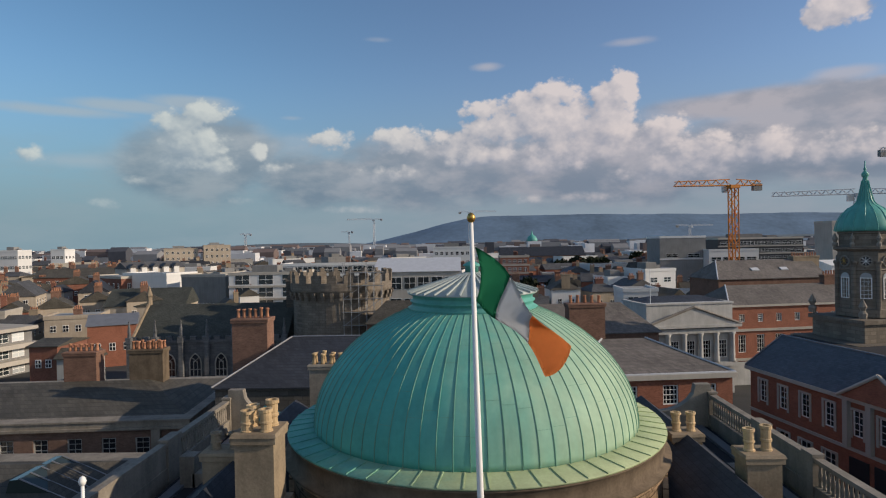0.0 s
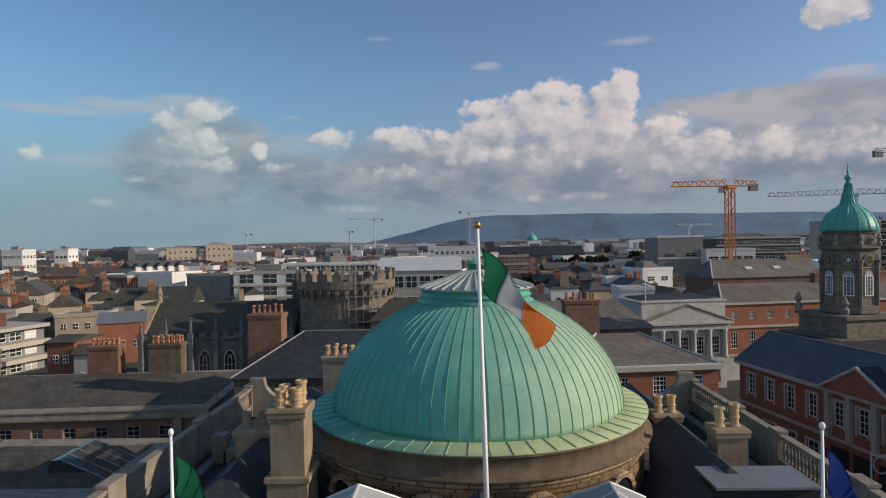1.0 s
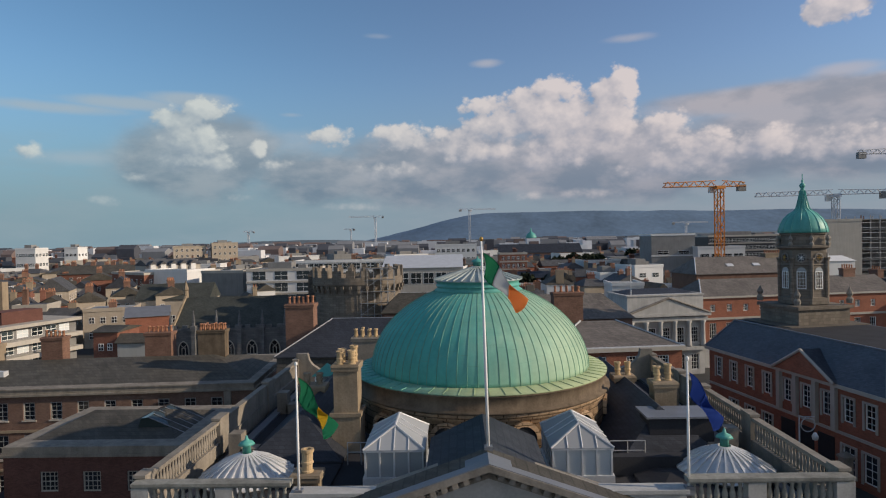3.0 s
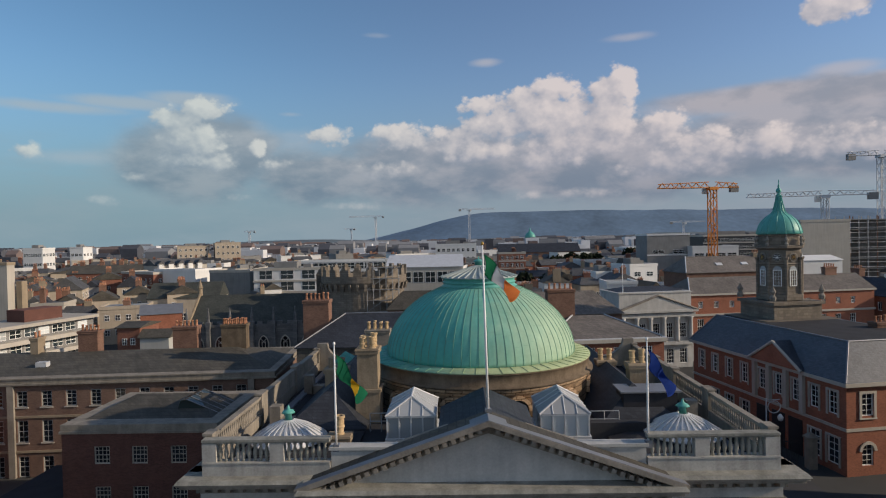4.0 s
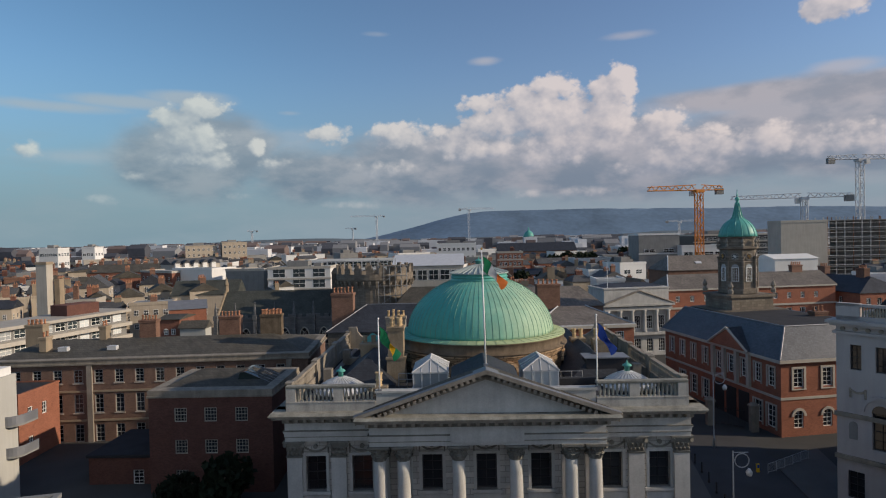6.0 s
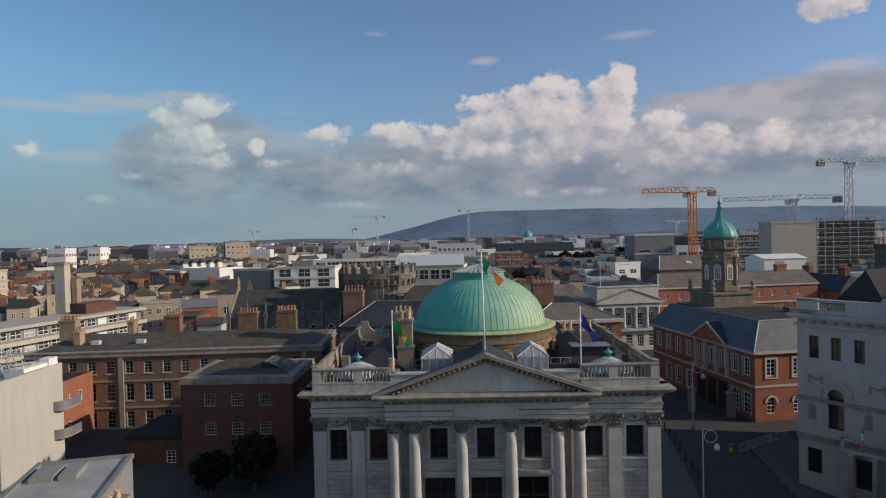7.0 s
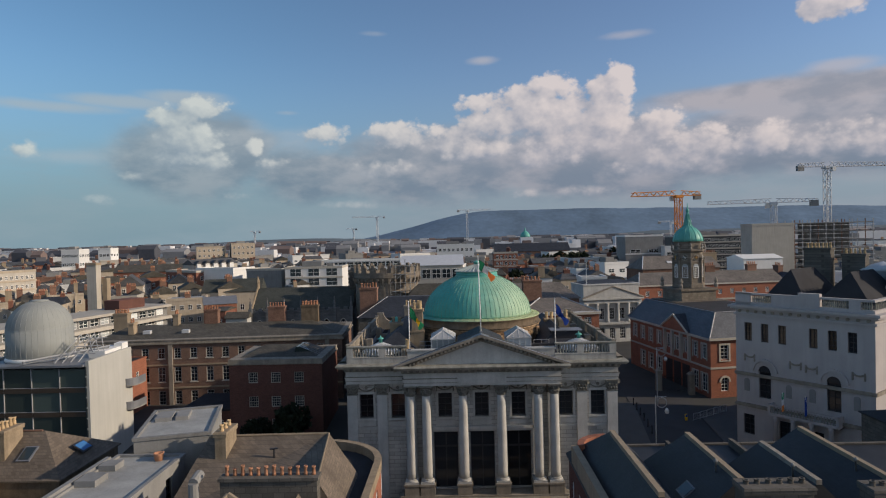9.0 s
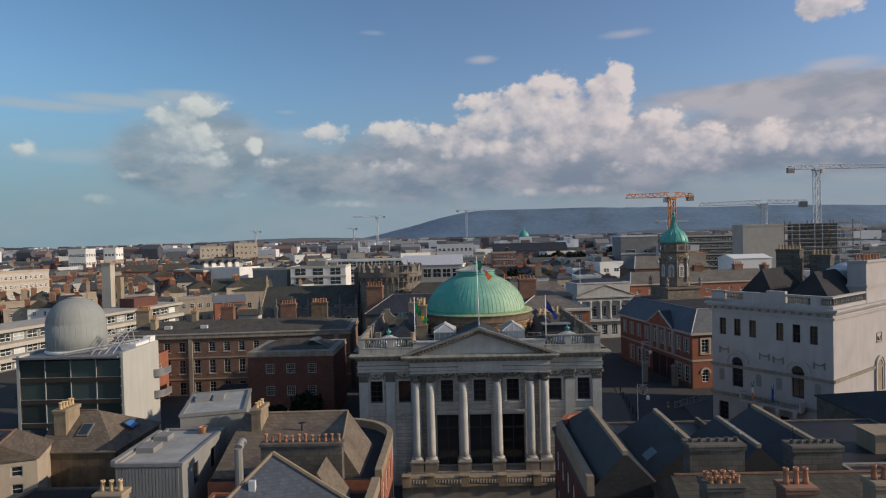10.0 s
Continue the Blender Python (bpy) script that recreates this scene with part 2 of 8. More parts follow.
DARKSTONE = surface("dark_rubble", (0.12, 0.112, 0.10), 0.95, var=0.35, scale=0.6, courses=(0.7, 0.35), joint=(0.7, 0.7, 0.7))
GOTHIC = surface("grey_limestone", (0.14, 0.145, 0.15), 0.9, var=0.3, scale=0.5, courses=(1.0, 0.4), joint=(0.75, 0.75, 0.75))
CREAM = surface("white_painted_stone", (0.395, 0.37, 0.365), 0.8, var=0.14, scale=0.4, streak=0.12)
BROWNB = surface("brown_brick", (0.175, 0.115, 0.09), 0.9, var=0.25, scale=0.6, courses=(0.24, 0.08), joint=BRICK_J, spread=0.05)
REDB = surface("red_brick", (0.115, 0.057, 0.047), 0.9, var=0.22, scale=0.6, courses=(0.24, 0.08), joint=BRICK_J, spread=0.05)
ORANGEB = surface("orange_brick", (0.265, 0.112, 0.074), 0.9, var=0.2, scale=0.6, courses=(0.24, 0.08), joint=BRICK_J, spread=0.05)
CHIMB = surface("chimney_brick", (0.19, 0.113, 0.084), 0.9, var=0.3, scale=0.8, courses=(0.24, 0.08), joint=BRICK_J, spread=0.15)
RENDER = surface("buff_render", (0.28, 0.225, 0.16), 0.9, var=0.25, scale=0.5, streak=0.2, spread=0.1)
GREYR = surface("grey_render", (0.22, 0.22, 0.215), 0.9, var=0.2, scale=0.4, streak=0.2, spread=0.1)
CREAMB = surface("cream_render", (0.41, 0.35, 0.275), 0.9, var=0.2, scale=0.5, streak=0.15, spread=0.1)
REDL = surface("worn_red_brick", (0.205, 0.095, 0.068), 0.9, var=0.25, scale=0.6, courses=(0.24, 0.08), joint=BRICK_J, spread=0.08)
CONCRETE = surface("pale_concrete", (0.42, 0.39, 0.34), 0.85, var=0.16, scale=0.3, streak=0.15, spread=0.08)
WHITEW = surface("white_panel", (0.66, 0.66, 0.645), 0.7, var=0.08, scale=0.3, streak=0.08, spread=0.06)
SLATE = surface("grey_slate", (0.080, 0.075, 0.064), 0.72, var=0.42, scale=0.5, courses=(0.32, 0.16), joint=(0.7, 0.7, 0.7), spread=0.12)
SLATEB = surface("blue_slate", (0.040, 0.045, 0.056), 0.62, var=0.42, scale=0.5, courses=(0.32, 0.16), joint=(0.7, 0.7, 0.7), spread=0.12)
SLATEN = surface("neutral_grey_slate", (0.088, 0.090, 0.094), 0.7, var=0.4, scale=0.5, courses=(0.32, 0.16), joint=(0.7, 0.7, 0.7), spread=0.18)
SLATEM = surface("mossy_dark_slate", (0.062, 0.067, 0.060), 0.75, var=0.4, scale=0.4, courses=(0.32, 0.16), joint=(0.75, 0.75, 0.75))
GREYSL = surface("worn_pinkish_slate", (0.150, 0.136, 0.125), 0.8, var=0.35, scale=0.35, courses=(0.32, 0.16), joint=(0.8, 0.8, 0.8), streak=0.3, spread=0.06)
BROWNR = surface("brown_roof", (0.135, 0.112, 0.09), 0.85, var=0.42, scale=0.5, courses=(0.32, 0.16), joint=(0.75, 0.75, 0.75), spread=0.1)
LEAD = surface("lead_sheet", (0.20, 0.21, 0.23), 0.5, metal=0.3, var=0.2, scale=0.8)
LEADW = surface("pale_lead", (0.56, 0.57, 0.58), 0.5, metal=0.15, var=0.14, scale=0.8, streak=0.1)
FELT = surface("grey_felt_roof", (0.31, 0.315, 0.305), 0.85, var=0.35, scale=0.6, streak=0.1)
# near-black copies of felt and slate, with the west block's shade mixed in
SHADEFELT = surface("shaded_bitumen_roof", (0.017, 0.019, 0.023), 0.55, var=0.5, scale=0.7)
SLATESHADE = surface("shaded_blue_slate", (0.024, 0.026, 0.030), 0.55, var=0.45, scale=0.5, courses=(0.32, 0.16), joint=(0.7, 0.7, 0.7), spread=0.1)
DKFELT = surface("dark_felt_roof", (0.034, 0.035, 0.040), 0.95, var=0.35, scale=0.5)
COPPER = surface("verdigris_copper", (0.215, 0.43, 0.31), 0.66, var=0.2, scale=0.45, fine=4.0, streak=0.16, bump=0.15)


def sunward_patina(m, x0, x1, deep, pale):
    """Blue-green patina in ragged upright streaks; the sunlit side's paler tone is mixed in along x."""
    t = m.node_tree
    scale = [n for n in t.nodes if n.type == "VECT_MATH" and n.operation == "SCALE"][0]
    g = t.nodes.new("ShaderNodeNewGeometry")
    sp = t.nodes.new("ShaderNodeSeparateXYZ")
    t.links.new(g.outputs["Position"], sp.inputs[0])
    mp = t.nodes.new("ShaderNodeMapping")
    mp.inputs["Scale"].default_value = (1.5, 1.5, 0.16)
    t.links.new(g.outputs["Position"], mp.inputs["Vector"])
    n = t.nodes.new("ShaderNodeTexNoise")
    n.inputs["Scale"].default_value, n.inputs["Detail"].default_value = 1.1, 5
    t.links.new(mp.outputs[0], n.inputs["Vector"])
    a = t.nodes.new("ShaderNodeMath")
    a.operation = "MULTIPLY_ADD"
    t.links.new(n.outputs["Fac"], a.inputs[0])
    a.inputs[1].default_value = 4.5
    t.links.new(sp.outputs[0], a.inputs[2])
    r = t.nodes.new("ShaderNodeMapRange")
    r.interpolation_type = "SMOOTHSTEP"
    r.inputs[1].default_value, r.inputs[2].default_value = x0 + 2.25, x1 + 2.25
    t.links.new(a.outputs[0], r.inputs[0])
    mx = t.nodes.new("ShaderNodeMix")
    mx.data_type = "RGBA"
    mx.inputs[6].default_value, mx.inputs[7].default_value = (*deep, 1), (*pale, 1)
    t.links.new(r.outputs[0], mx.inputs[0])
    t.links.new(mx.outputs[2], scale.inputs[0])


# dome patina, with a paler tint painted on towards the sun
sunward_patina(COPPER, -3.0, 6.0, (0.085, 0.375, 0.32), (0.325, 0.46, 0.33))
CARVED = surface("sooty_carved_stone", (0.17, 0.165, 0.145), 0.9, var=0.45, scale=1.4, bump=0.4)
SOOTST = surface("rain_blackened_stone", (0.25, 0.245, 0.215), 0.9, var=0.5, scale=0.9, bump=0.35, streak=0.4)
SASHG = surface("worn_sash_paint", (0.36, 0.365, 0.35), 0.6, var=0.25)
COPPERY = surface("pale_verdigris", (0.24, 0.38, 0.24), 0.6, var=0.3, scale=0.9)
sunward_patina(COPPERY, -6.0, 1.0, (0.09, 0.33, 0.27), (0.36, 0.43, 0.24))
COPPERD = surface("deep_verdigris", (0.09, 0.34, 0.29), 0.5, var=0.22, scale=0.8, streak=0.15)
PALEW = surface("pale_render_wall", (0.41, 0.41, 0.385), 0.8, var=0.1, scale=0.3, streak=0.12)
SLATEG = surface("blue_grey_slate", (0.085, 0.098, 0.122), 0.55, var=0.25, scale=0.4, courses=(0.32, 0.16), joint=(0.75, 0.75, 0.75), spread=0.08)
WHITE = surface("white_paint", (0.80, 0.80, 0.78), 0.5, var=0.05, bump=0.0)
POT = surface("terracotta", (0.40, 0.20, 0.12), 0.85, var=0.3, scale=2.0, spread=0.25)
POTB = surface("buff_clay", (0.52, 0.38, 0.22), 0.85, var=0.3, scale=2.0, spread=0.15)
DOMEM = surface("matt_grey_metal", (0.27, 0.285, 0.275), 0.75, var=0.1, scale=0.4, streak=0.1)
CAPM = surface("dull_pale_lead", (0.37, 0.42, 0.41), 0.6, var=0.16, scale=0.8)
STEEL = surface("galvanised_steel", (0.36, 0.37, 0.38), 0.6, metal=0.25, var=0.12)
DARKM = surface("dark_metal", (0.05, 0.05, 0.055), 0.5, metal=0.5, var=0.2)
ASPHALT = surface("asphalt", (0.058, 0.059, 0.063), 0.9, var=0.25, scale=0.3)
PAVE = surface("paving", (0.10, 0.098, 0.096), 0.9, var=0.2, scale=0.5, spread=0.05)
GROUND = surface("town_ground", (0.058, 0.059, 0.058), 0.95, var=0.4, scale=0.02, fine=0.3, bump=0)
CRANEO = surface("orange_crane_paint", (0.62, 0.22, 0.035), 0.6, var=0.1)
CRANEW = surface("pale_crane_paint", (0.50, 0.52, 0.55), 0.6, var=0.1)
# leaf green darkened to carry the shade of the yard
LEAF = surface("leaves", (0.014, 0.021, 0.010), 0.8, var=0.5, scale=0.8, spread=0.2)
BARK = surface("bark", (0.10, 0.075, 0.05), 0.9, var=0.3)
GREEN = surface("green_cloth", (0.03, 0.27, 0.13), 0.85, var=0.12, bump=0)
CLOTHW = surface("white_cloth", (0.72, 0.72, 0.72), 0.85, var=0.08, bump=0)
CLOTHO = surface("orange_cloth", (0.80, 0.26, 0.07), 0.85, var=0.1, bump=0)
BLUE = surface("blue_cloth", (0.02, 0.06, 0.30), 0.85, var=0.12, bump=0)
YELLOW = surface("yellow_cloth", (0.72, 0.45, 0.03), 0.85, var=0.1, bump=0)
GOLD = surface("gilded_metal", (0.55, 0.33, 0.09), 0.35, metal=0.9, var=0.1)
# mountain colour with the blue of distance haze mixed in
HILL = surface("haze_tinted_hill", (0.12, 0.18, 0.255), 1.0, var=0.4, scale=0.004, fine=0.03, bump=0)


def glass(name, color, rough):
    m = bpy.data.materials.new(name)
    m.use_nodes = True
    t = m.node_tree
    b = t.nodes["Principled BSDF"]
    b.inputs["Roughness"].default_value = rough
    b.inputs["IOR"].default_value = 1.5
    g = t.nodes.new("ShaderNodeNewGeometry")
    n = t.nodes.new("ShaderNodeTexNoise")
    n.inputs["Scale"].default_value = 0.35
    t.links.new(g.outputs["Position"], n.inputs["Vector"])
    oi = t.nodes.new("ShaderNodeObjectInfo")
    mr = t.nodes.new("ShaderNodeMapRange")
    mr.inputs[3].default_value, mr.inputs[4].default_value = 0.5, 1.7
    t.links.new(oi.outputs["Random"], mr.inputs[0])
    v = t.nodes.new("ShaderNodeVectorMath")
    v.operation = "SCALE"
    v.inputs[0].default_value = color
    t.links.new(mr.outputs[0], v.inputs["Scale"])
    t.links.new(v.outputs[0], b.inputs["Base Color"])
    bp = t.nodes.new("ShaderNodeBump")
    bp.inputs["Strength"].default_value, bp.inputs["Distance"].default_value = 0.06, 0.05
    t.links.new(n.outputs["Fac"], bp.inputs["Height"])
    t.links.new(bp.outputs[0], b.inputs["Normal"])
    return m


GLASS = glass("window_glass", (0.020, 0.022, 0.026), 0.08)
GLASSB = glass("office_glass", (0.030, 0.040, 0.045), 0.05)
GLASSG = glass("green_tinted_glass", (0.045, 0.062, 0.058), 0.1)
GLASSW = glass("opal_rooflight_glass", (0.45, 0.47, 0.49), 0.6)
GLASSP = glass("pale_rooflight_glass", (0.42, 0.45, 0.46), 0.25)

# ---- mesh helpers ----
PLACE = {}


def thing(name, m, label, category, group="", kind=""):
    """A top-level Empty at its base, whose parts are built in its own axes."""
    ob = new(name)
    ob.empty_display_size = 0.5
    ob.matrix_basis = m
    return tagged(ob, label, category, group, kind)


def mesh_of(name, bm, material, smooth=False):
    bmesh.ops.recalc_face_normals(bm, faces=bm.faces)
    me = bpy.data.meshes.new(name)
    bm.to_mesh(me)
    bm.free()
    me.materials.append(material)
    if smooth:
        for p in me.polygons:
            p.use_smooth = True
    return me


def put(name, me, parent, m=Matrix(), label=""):
    """One more object on a mesh that exists, under its thing or part."""
    ob = new(name, me)
    ob.parent = parent
    ob.matrix_basis = m
    return tagged(ob, label)


def part(name, bm, material, parent, label="", smooth=False, m=Matrix()):
    return put(name, mesh_of(name, bm, material, smooth), parent, m, label)


def box(bm, x0, x1, y0, y1, z0, z1):
    v = [bm.verts.new(p) for p in ((x0, y0, z0), (x1, y0, z0), (x1, y1, z0), (x0, y1, z0), (x0, y0, z1), (x1, y0, z1), (x1, y1, z1), (x0, y1, z1))]
    for f in ((0, 3, 2, 1), (4, 5, 6, 7), (0, 1, 5, 4), (1, 2, 6, 5), (2, 3, 7, 6), (3, 0, 4, 7)):
        bm.faces.new([v[i] for i in f])
    return bm


def boxes(*bs):
    bm = bmesh.new()
    for b in bs:
        box(bm, *b)
    return bm


def taper(bm, x0, x1, y0, y1, z0, z1, inset):
    """A block whose top is smaller by inset on each side."""
    i = inset
    v = [bm.verts.new(p) for p in ((x0, y0, z0), (x1, y0, z0), (x1, y1, z0), (x0, y1, z0), (x0 + i, y0 + i, z1), (x1 - i, y0 + i, z1), (x1 - i, y1 - i, z1), (x0 + i, y1 - i, z1))]
    for f in ((0, 3, 2, 1), (4, 5, 6, 7), (0, 1, 5, 4), (1, 2, 6, 5), (2, 3, 7, 6), (3, 0, 4, 7)):
        bm.faces.new([v[k] for k in f])
    return bm


def prism(bm, outline, z0, z1):
    lo = [bm.verts.new((x, y, z0)) for x, y in outline]
    hi = [bm.verts.new((x, y, z1)) for x, y in outline]
    n = len(outline)
    bm.faces.new(lo[::-1])
    bm.faces.new(hi)
    for i in range(n):
        bm.faces.new((lo[i], lo[(i + 1) % n], hi[(i + 1) % n], hi[i]))
    return bm


def slab_y(bm, outline, y0, y1):
    """A prism whose outline lies in x and z, from y0 to y1."""
    a = [bm.verts.new((x, y0, z)) for x, z in outline]
    b = [bm.verts.new((x, y1, z)) for x, z in outline]
    n = len(outline)
    bm.faces.new(a)
    bm.faces.new(b[::-1])
    for i in range(n):
        bm.faces.new((a[i], a[(i + 1) % n], b[(i + 1) % n], b[i]))
    return bm


def lathe(bm, profile, cx=0.0, cy=0.0, seg=24, a0=0.0, a1=2 * math.pi):
    """Turns (radius, z) pairs about a vertical axis."""
    full = abs(a1 - a0 - 2 * math.pi) < 1e-6
    cols = []
    for i in range(seg if full else seg + 1):
        a = a0 + (a1 - a0) * i / seg
        cols.append([bm.verts.new((cx + r * math.cos(a), cy + r * math.sin(a), z)) for r, z in profile])
    for i in range(seg):
        p, q = cols[i], cols[(i + 1) % len(cols)]
        for k in range(len(profile) - 1):
            bm.faces.new((p[k], q[k], q[k + 1], p[k + 1]))
    if full:
        for k in (0, -1):
            if profile[k][0] > 1e-4:
                bm.faces.new([c[k] for c in cols])
    return bm


def rod(bm, a, b, r=0.05, seg=6):
    a, b = Vector(a), Vector(b)
    q = (b - a).to_track_quat("Z", "Y").to_matrix()
    lo, hi = [], []
    for i in range(seg):
        an = 2 * math.pi * i / seg
        o = q @ Vector((r * math.cos(an), r * math.sin(an), 0))
        lo.append(bm.verts.new(a + o))
        hi.append(bm.verts.new(b + o))
    for i in range(seg):
        bm.faces.new((lo[i], lo[(i + 1) % seg], hi[(i + 1) % seg], hi[i]))
    bm.faces.new(lo[::-1])
    bm.faces.new(hi)
    return bm


def roof_mesh(bm, x0, x1, y0, y1, z, zr, hip=(0.0, 0.0), along="x", lip=0.12):
    """A pitched roof over a rectangle: hip gives how far each end of the ridge is drawn in (0: a gable)."""
    if along == "x":
        ym = (y0 + y1) / 2
        r = [(x0 + hip[0], ym, zr), (x1 - hip[1], ym, zr)]
    else:
        xm = (x0 + x1) / 2
        r = [(xm, y0 + hip[0], zr), (xm, y1 - hip[1], zr)]
    c = [(x0, y0), (x1, y0), (x1, y1), (x0, y1)]
    lo = [bm.verts.new((x, y, z - lip)) for x, y in c]
    hi = [bm.verts.new((x, y, z)) for x, y in c]
    a, b = (bm.verts.new(p) for p in r)
    bm.faces.new(lo[::-1])
    for i in range(4):
        bm.faces.new((lo[i], lo[(i + 1) % 4], hi[(i + 1) % 4], hi[i]))
    if along == "x":
        fs = ((hi[0], hi[1], b, a), (hi[1], hi[2], b), (hi[2], hi[3], a, b), (hi[3], hi[0], a))
    else:
        fs = ((hi[0], hi[1], a), (hi[1], hi[2], b, a), (hi[2], hi[3], b), (hi[3], hi[0], a, b))
    for f in fs:
        bm.faces.new(f)
    return bm


def wall_face(bm, o, u, w, z0, z1, holes, depth=0.22):
    """One outer wall face from o along u, with openings (centre, sill, width, height) that go back by depth."""
    nx, ny = -u[1] * -1, -u[0]
    xs = sorted({0.0, w, *(c - hw / 2 for c, s, hw, hh in holes), *(c + hw / 2 for c, s, hw, hh in holes)})
    zs = sorted({z0, z1, *(s for c, s, hw, hh in holes), *(s + hh for c, s, hw, hh in holes)})

    def at(a, z, d=0.0):
        return bm.verts.new((o[0] + u[0] * a - nx * d, o[1] + u[1] * a - ny * d, z))

    for i in range(len(xs) - 1):
        for k in range(len(zs) - 1):
            mx, mz = (xs[i] + xs[i + 1]) / 2, (zs[k] + zs[k + 1]) / 2
            if any(abs(mx - c) < hw / 2 and s < mz < s + hh for c, s, hw, hh in holes):
                continue
            bm.faces.new((at(xs[i], zs[k]), at(xs[i + 1], zs[k]), at(xs[i + 1], zs[k + 1]), at(xs[i], zs[k + 1])))
    for c, s, hw, hh in holes:
        a, b = c - hw / 2, c + hw / 2
        for p, q in (((a, s), (b, s)), ((b, s), (b, s + hh)), ((b, s + hh), (a, s + hh)), ((a, s + hh), (a, s))):
            bm.faces.new((at(*p), at(*q), at(*q, depth), at(*p, depth)))
    return bm


UNITS = {}


def window_unit(w, h, bars, material, bar=0.032):
    """Frame and pane meshes of a sash window, in x and z about its foot, facing -y."""
    key = (round(w, 2), round(h, 2), bars, material.name)
    if key not in UNITS:
        fr = 0.09
        bm = boxes((-w / 2, -w / 2 + fr, -0.05, 0.05, 0, h), (w / 2 - fr, w / 2, -0.05, 0.05, 0, h), (-w / 2 + fr, w / 2 - fr, -0.05, 0.05, 0, fr), (-w / 2 + fr, w / 2 - fr, -0.05, 0.05, h - fr, h))
        nx, nz = bars
        for i in range(1, nx):
            x = -w / 2 + w * i / nx
            box(bm, x - bar / 2, x + bar / 2, -0.03, 0.03, fr, h - fr)
        for i in range(1, nz):
            z = h * i / nz
            wd = bar * (1.7 if nz % 2 == 0 and i == nz // 2 else 1.0)
            box(bm, -w / 2 + fr, w / 2 - fr, -0.035, 0.035, z - wd / 2, z + wd / 2)
        p = boxes((-w / 2, w / 2, 0.055, 0.075, 0, h))
        UNITS[key] = (mesh_of("window", bm, material), mesh_of("pane", p, GLASS))
    return UNITS[key]


SIDES = {"front": (lambda w, d: (0, 0), (1, 0), 0), "right": (lambda w, d: (w, 0), (0, 1), 90), "back": (lambda w, d: (w, d), (-1, 0), 180), "left": (lambda w, d: (0, d), (0, -1), 270)}


def walls(parent, w, d, z0, z1, material, openings=None, bars=(3, 4), frame_mat=None, depth=0.22, name="wall"):
    """Four walls with their openings; every opening gets a window with its pane."""
    openings = openings or {}
    frame_mat = frame_mat or WHITE
    bm = bmesh.new()
    for side, (start, u, turn) in SIDES.items():
        o = start(w, d)
        ln = w if side in ("front", "back") else d
        holes = openings.get(side, [])
        wall_face(bm, o, u, ln, z0, z1, holes, depth)
    bm.faces.new([bm.verts.new(p) for p in ((0, 0, z1), (w, 0, z1), (w, d, z1), (0, d, z1))])
    part(name, bm, material, parent)
    for side, (start, u, turn) in SIDES.items():
        o = start(w, d)
        for c, s, hw, hh in openings.get(side, []):
            a, b = window_unit(hw, hh, bars, frame_mat)
            m = pose(o[0] + u[0] * c, o[1] + u[1] * c, s, 0, 0, turn) @ pose(0, depth - 0.08, 0)
            put("pane", b, put("window", a, parent, m))


def chimney(parent, x, y, z0, z1, w, d, pots, brick=None, pot=None, rows=1, along="x", pot_h=0.75, fat=1.0):
    """A stack with a corbelled head and a row of clay pots."""
    bm = boxes((x - w / 2, x + w / 2, y - d / 2, y + d / 2, z0, z1 - 0.35))
    taper(bm, x - w / 2 - 0.09, x + w / 2 + 0.09, y - d / 2 - 0.09, y + d / 2 + 0.09, z1 - 0.35, z1 - 0.12, 0.0)
    taper(bm, x - w / 2 - 0.13, x + w / 2 + 0.13, y - d / 2 - 0.13, y + d / 2 + 0.13, z1 - 0.12, z1, 0.05)
    ch = part("chimney", bm, brick or CHIMB, parent)
    key = ("pot", round(pot_h, 2), (pot or POT).name) if fat < 1.2 else ("ringed", round(pot_h, 2), (pot or POT).name)
    if key not in UNITS and fat >= 1.2:
        prof = [(0.17, 0), (0.17, 0.08), (0.14, 0.11), (0.14, 0.36), (0.17, 0.39), (0.17, 0.47), (0.145, 0.5), (0.15, 0.72), (0.145, 0.84), (0.18, 0.87), (0.18, 1.0), (0.11, 1.0), (0.11, 0.6)]
        UNITS[key] = mesh_of("chimney_pot", lathe(bmesh.new(), [(r, z * pot_h) for r, z in prof], seg=14), pot or POT)
    if key not in UNITS:
        UNITS[key] = mesh_of("chimney_pot", lathe(bmesh.new(), [(0.17, 0), (0.15, pot_h * 0.25), (0.12, pot_h * 0.8), (0.16, pot_h * 0.84), (0.16, pot_h), (0.10, pot_h), (0.10, pot_h * 0.6)], seg=10), pot or POT, True)
    rr = random.Random(int(x * 10 + y * 7))
    for r in range(rows):
        for i in range(pots):
            f = (i + 0.5) / pots - 0.5
            g = (r + 0.5) / rows - 0.5
            px, py = (x + f * w, y + g * d) if along == "x" else (x + g * w, y + f * d)
            put("chimney_pot", UNITS[key], ch, pose(px, py, z1 - 0.02, rr.uniform(-2, 2), rr.uniform(-2, 2), rr.uniform(0, 360)) @ Matrix.Diagonal((fat, fat, rr.uniform(0.85, 1.1), 1)))
    return ch


def row_of(n, first, step, sill, w, h):
    return [(first + i * step, sill, w, h) for i in range(n)]

# ---- ground ----
def ground_z(x, y):
    """The street climbs from the river side up to the castle."""
    f = min(1.0, max(0.0, (y + 5) / 50.0))
    return 0.4 + 4.2 * f * f * (3 - 2 * f)


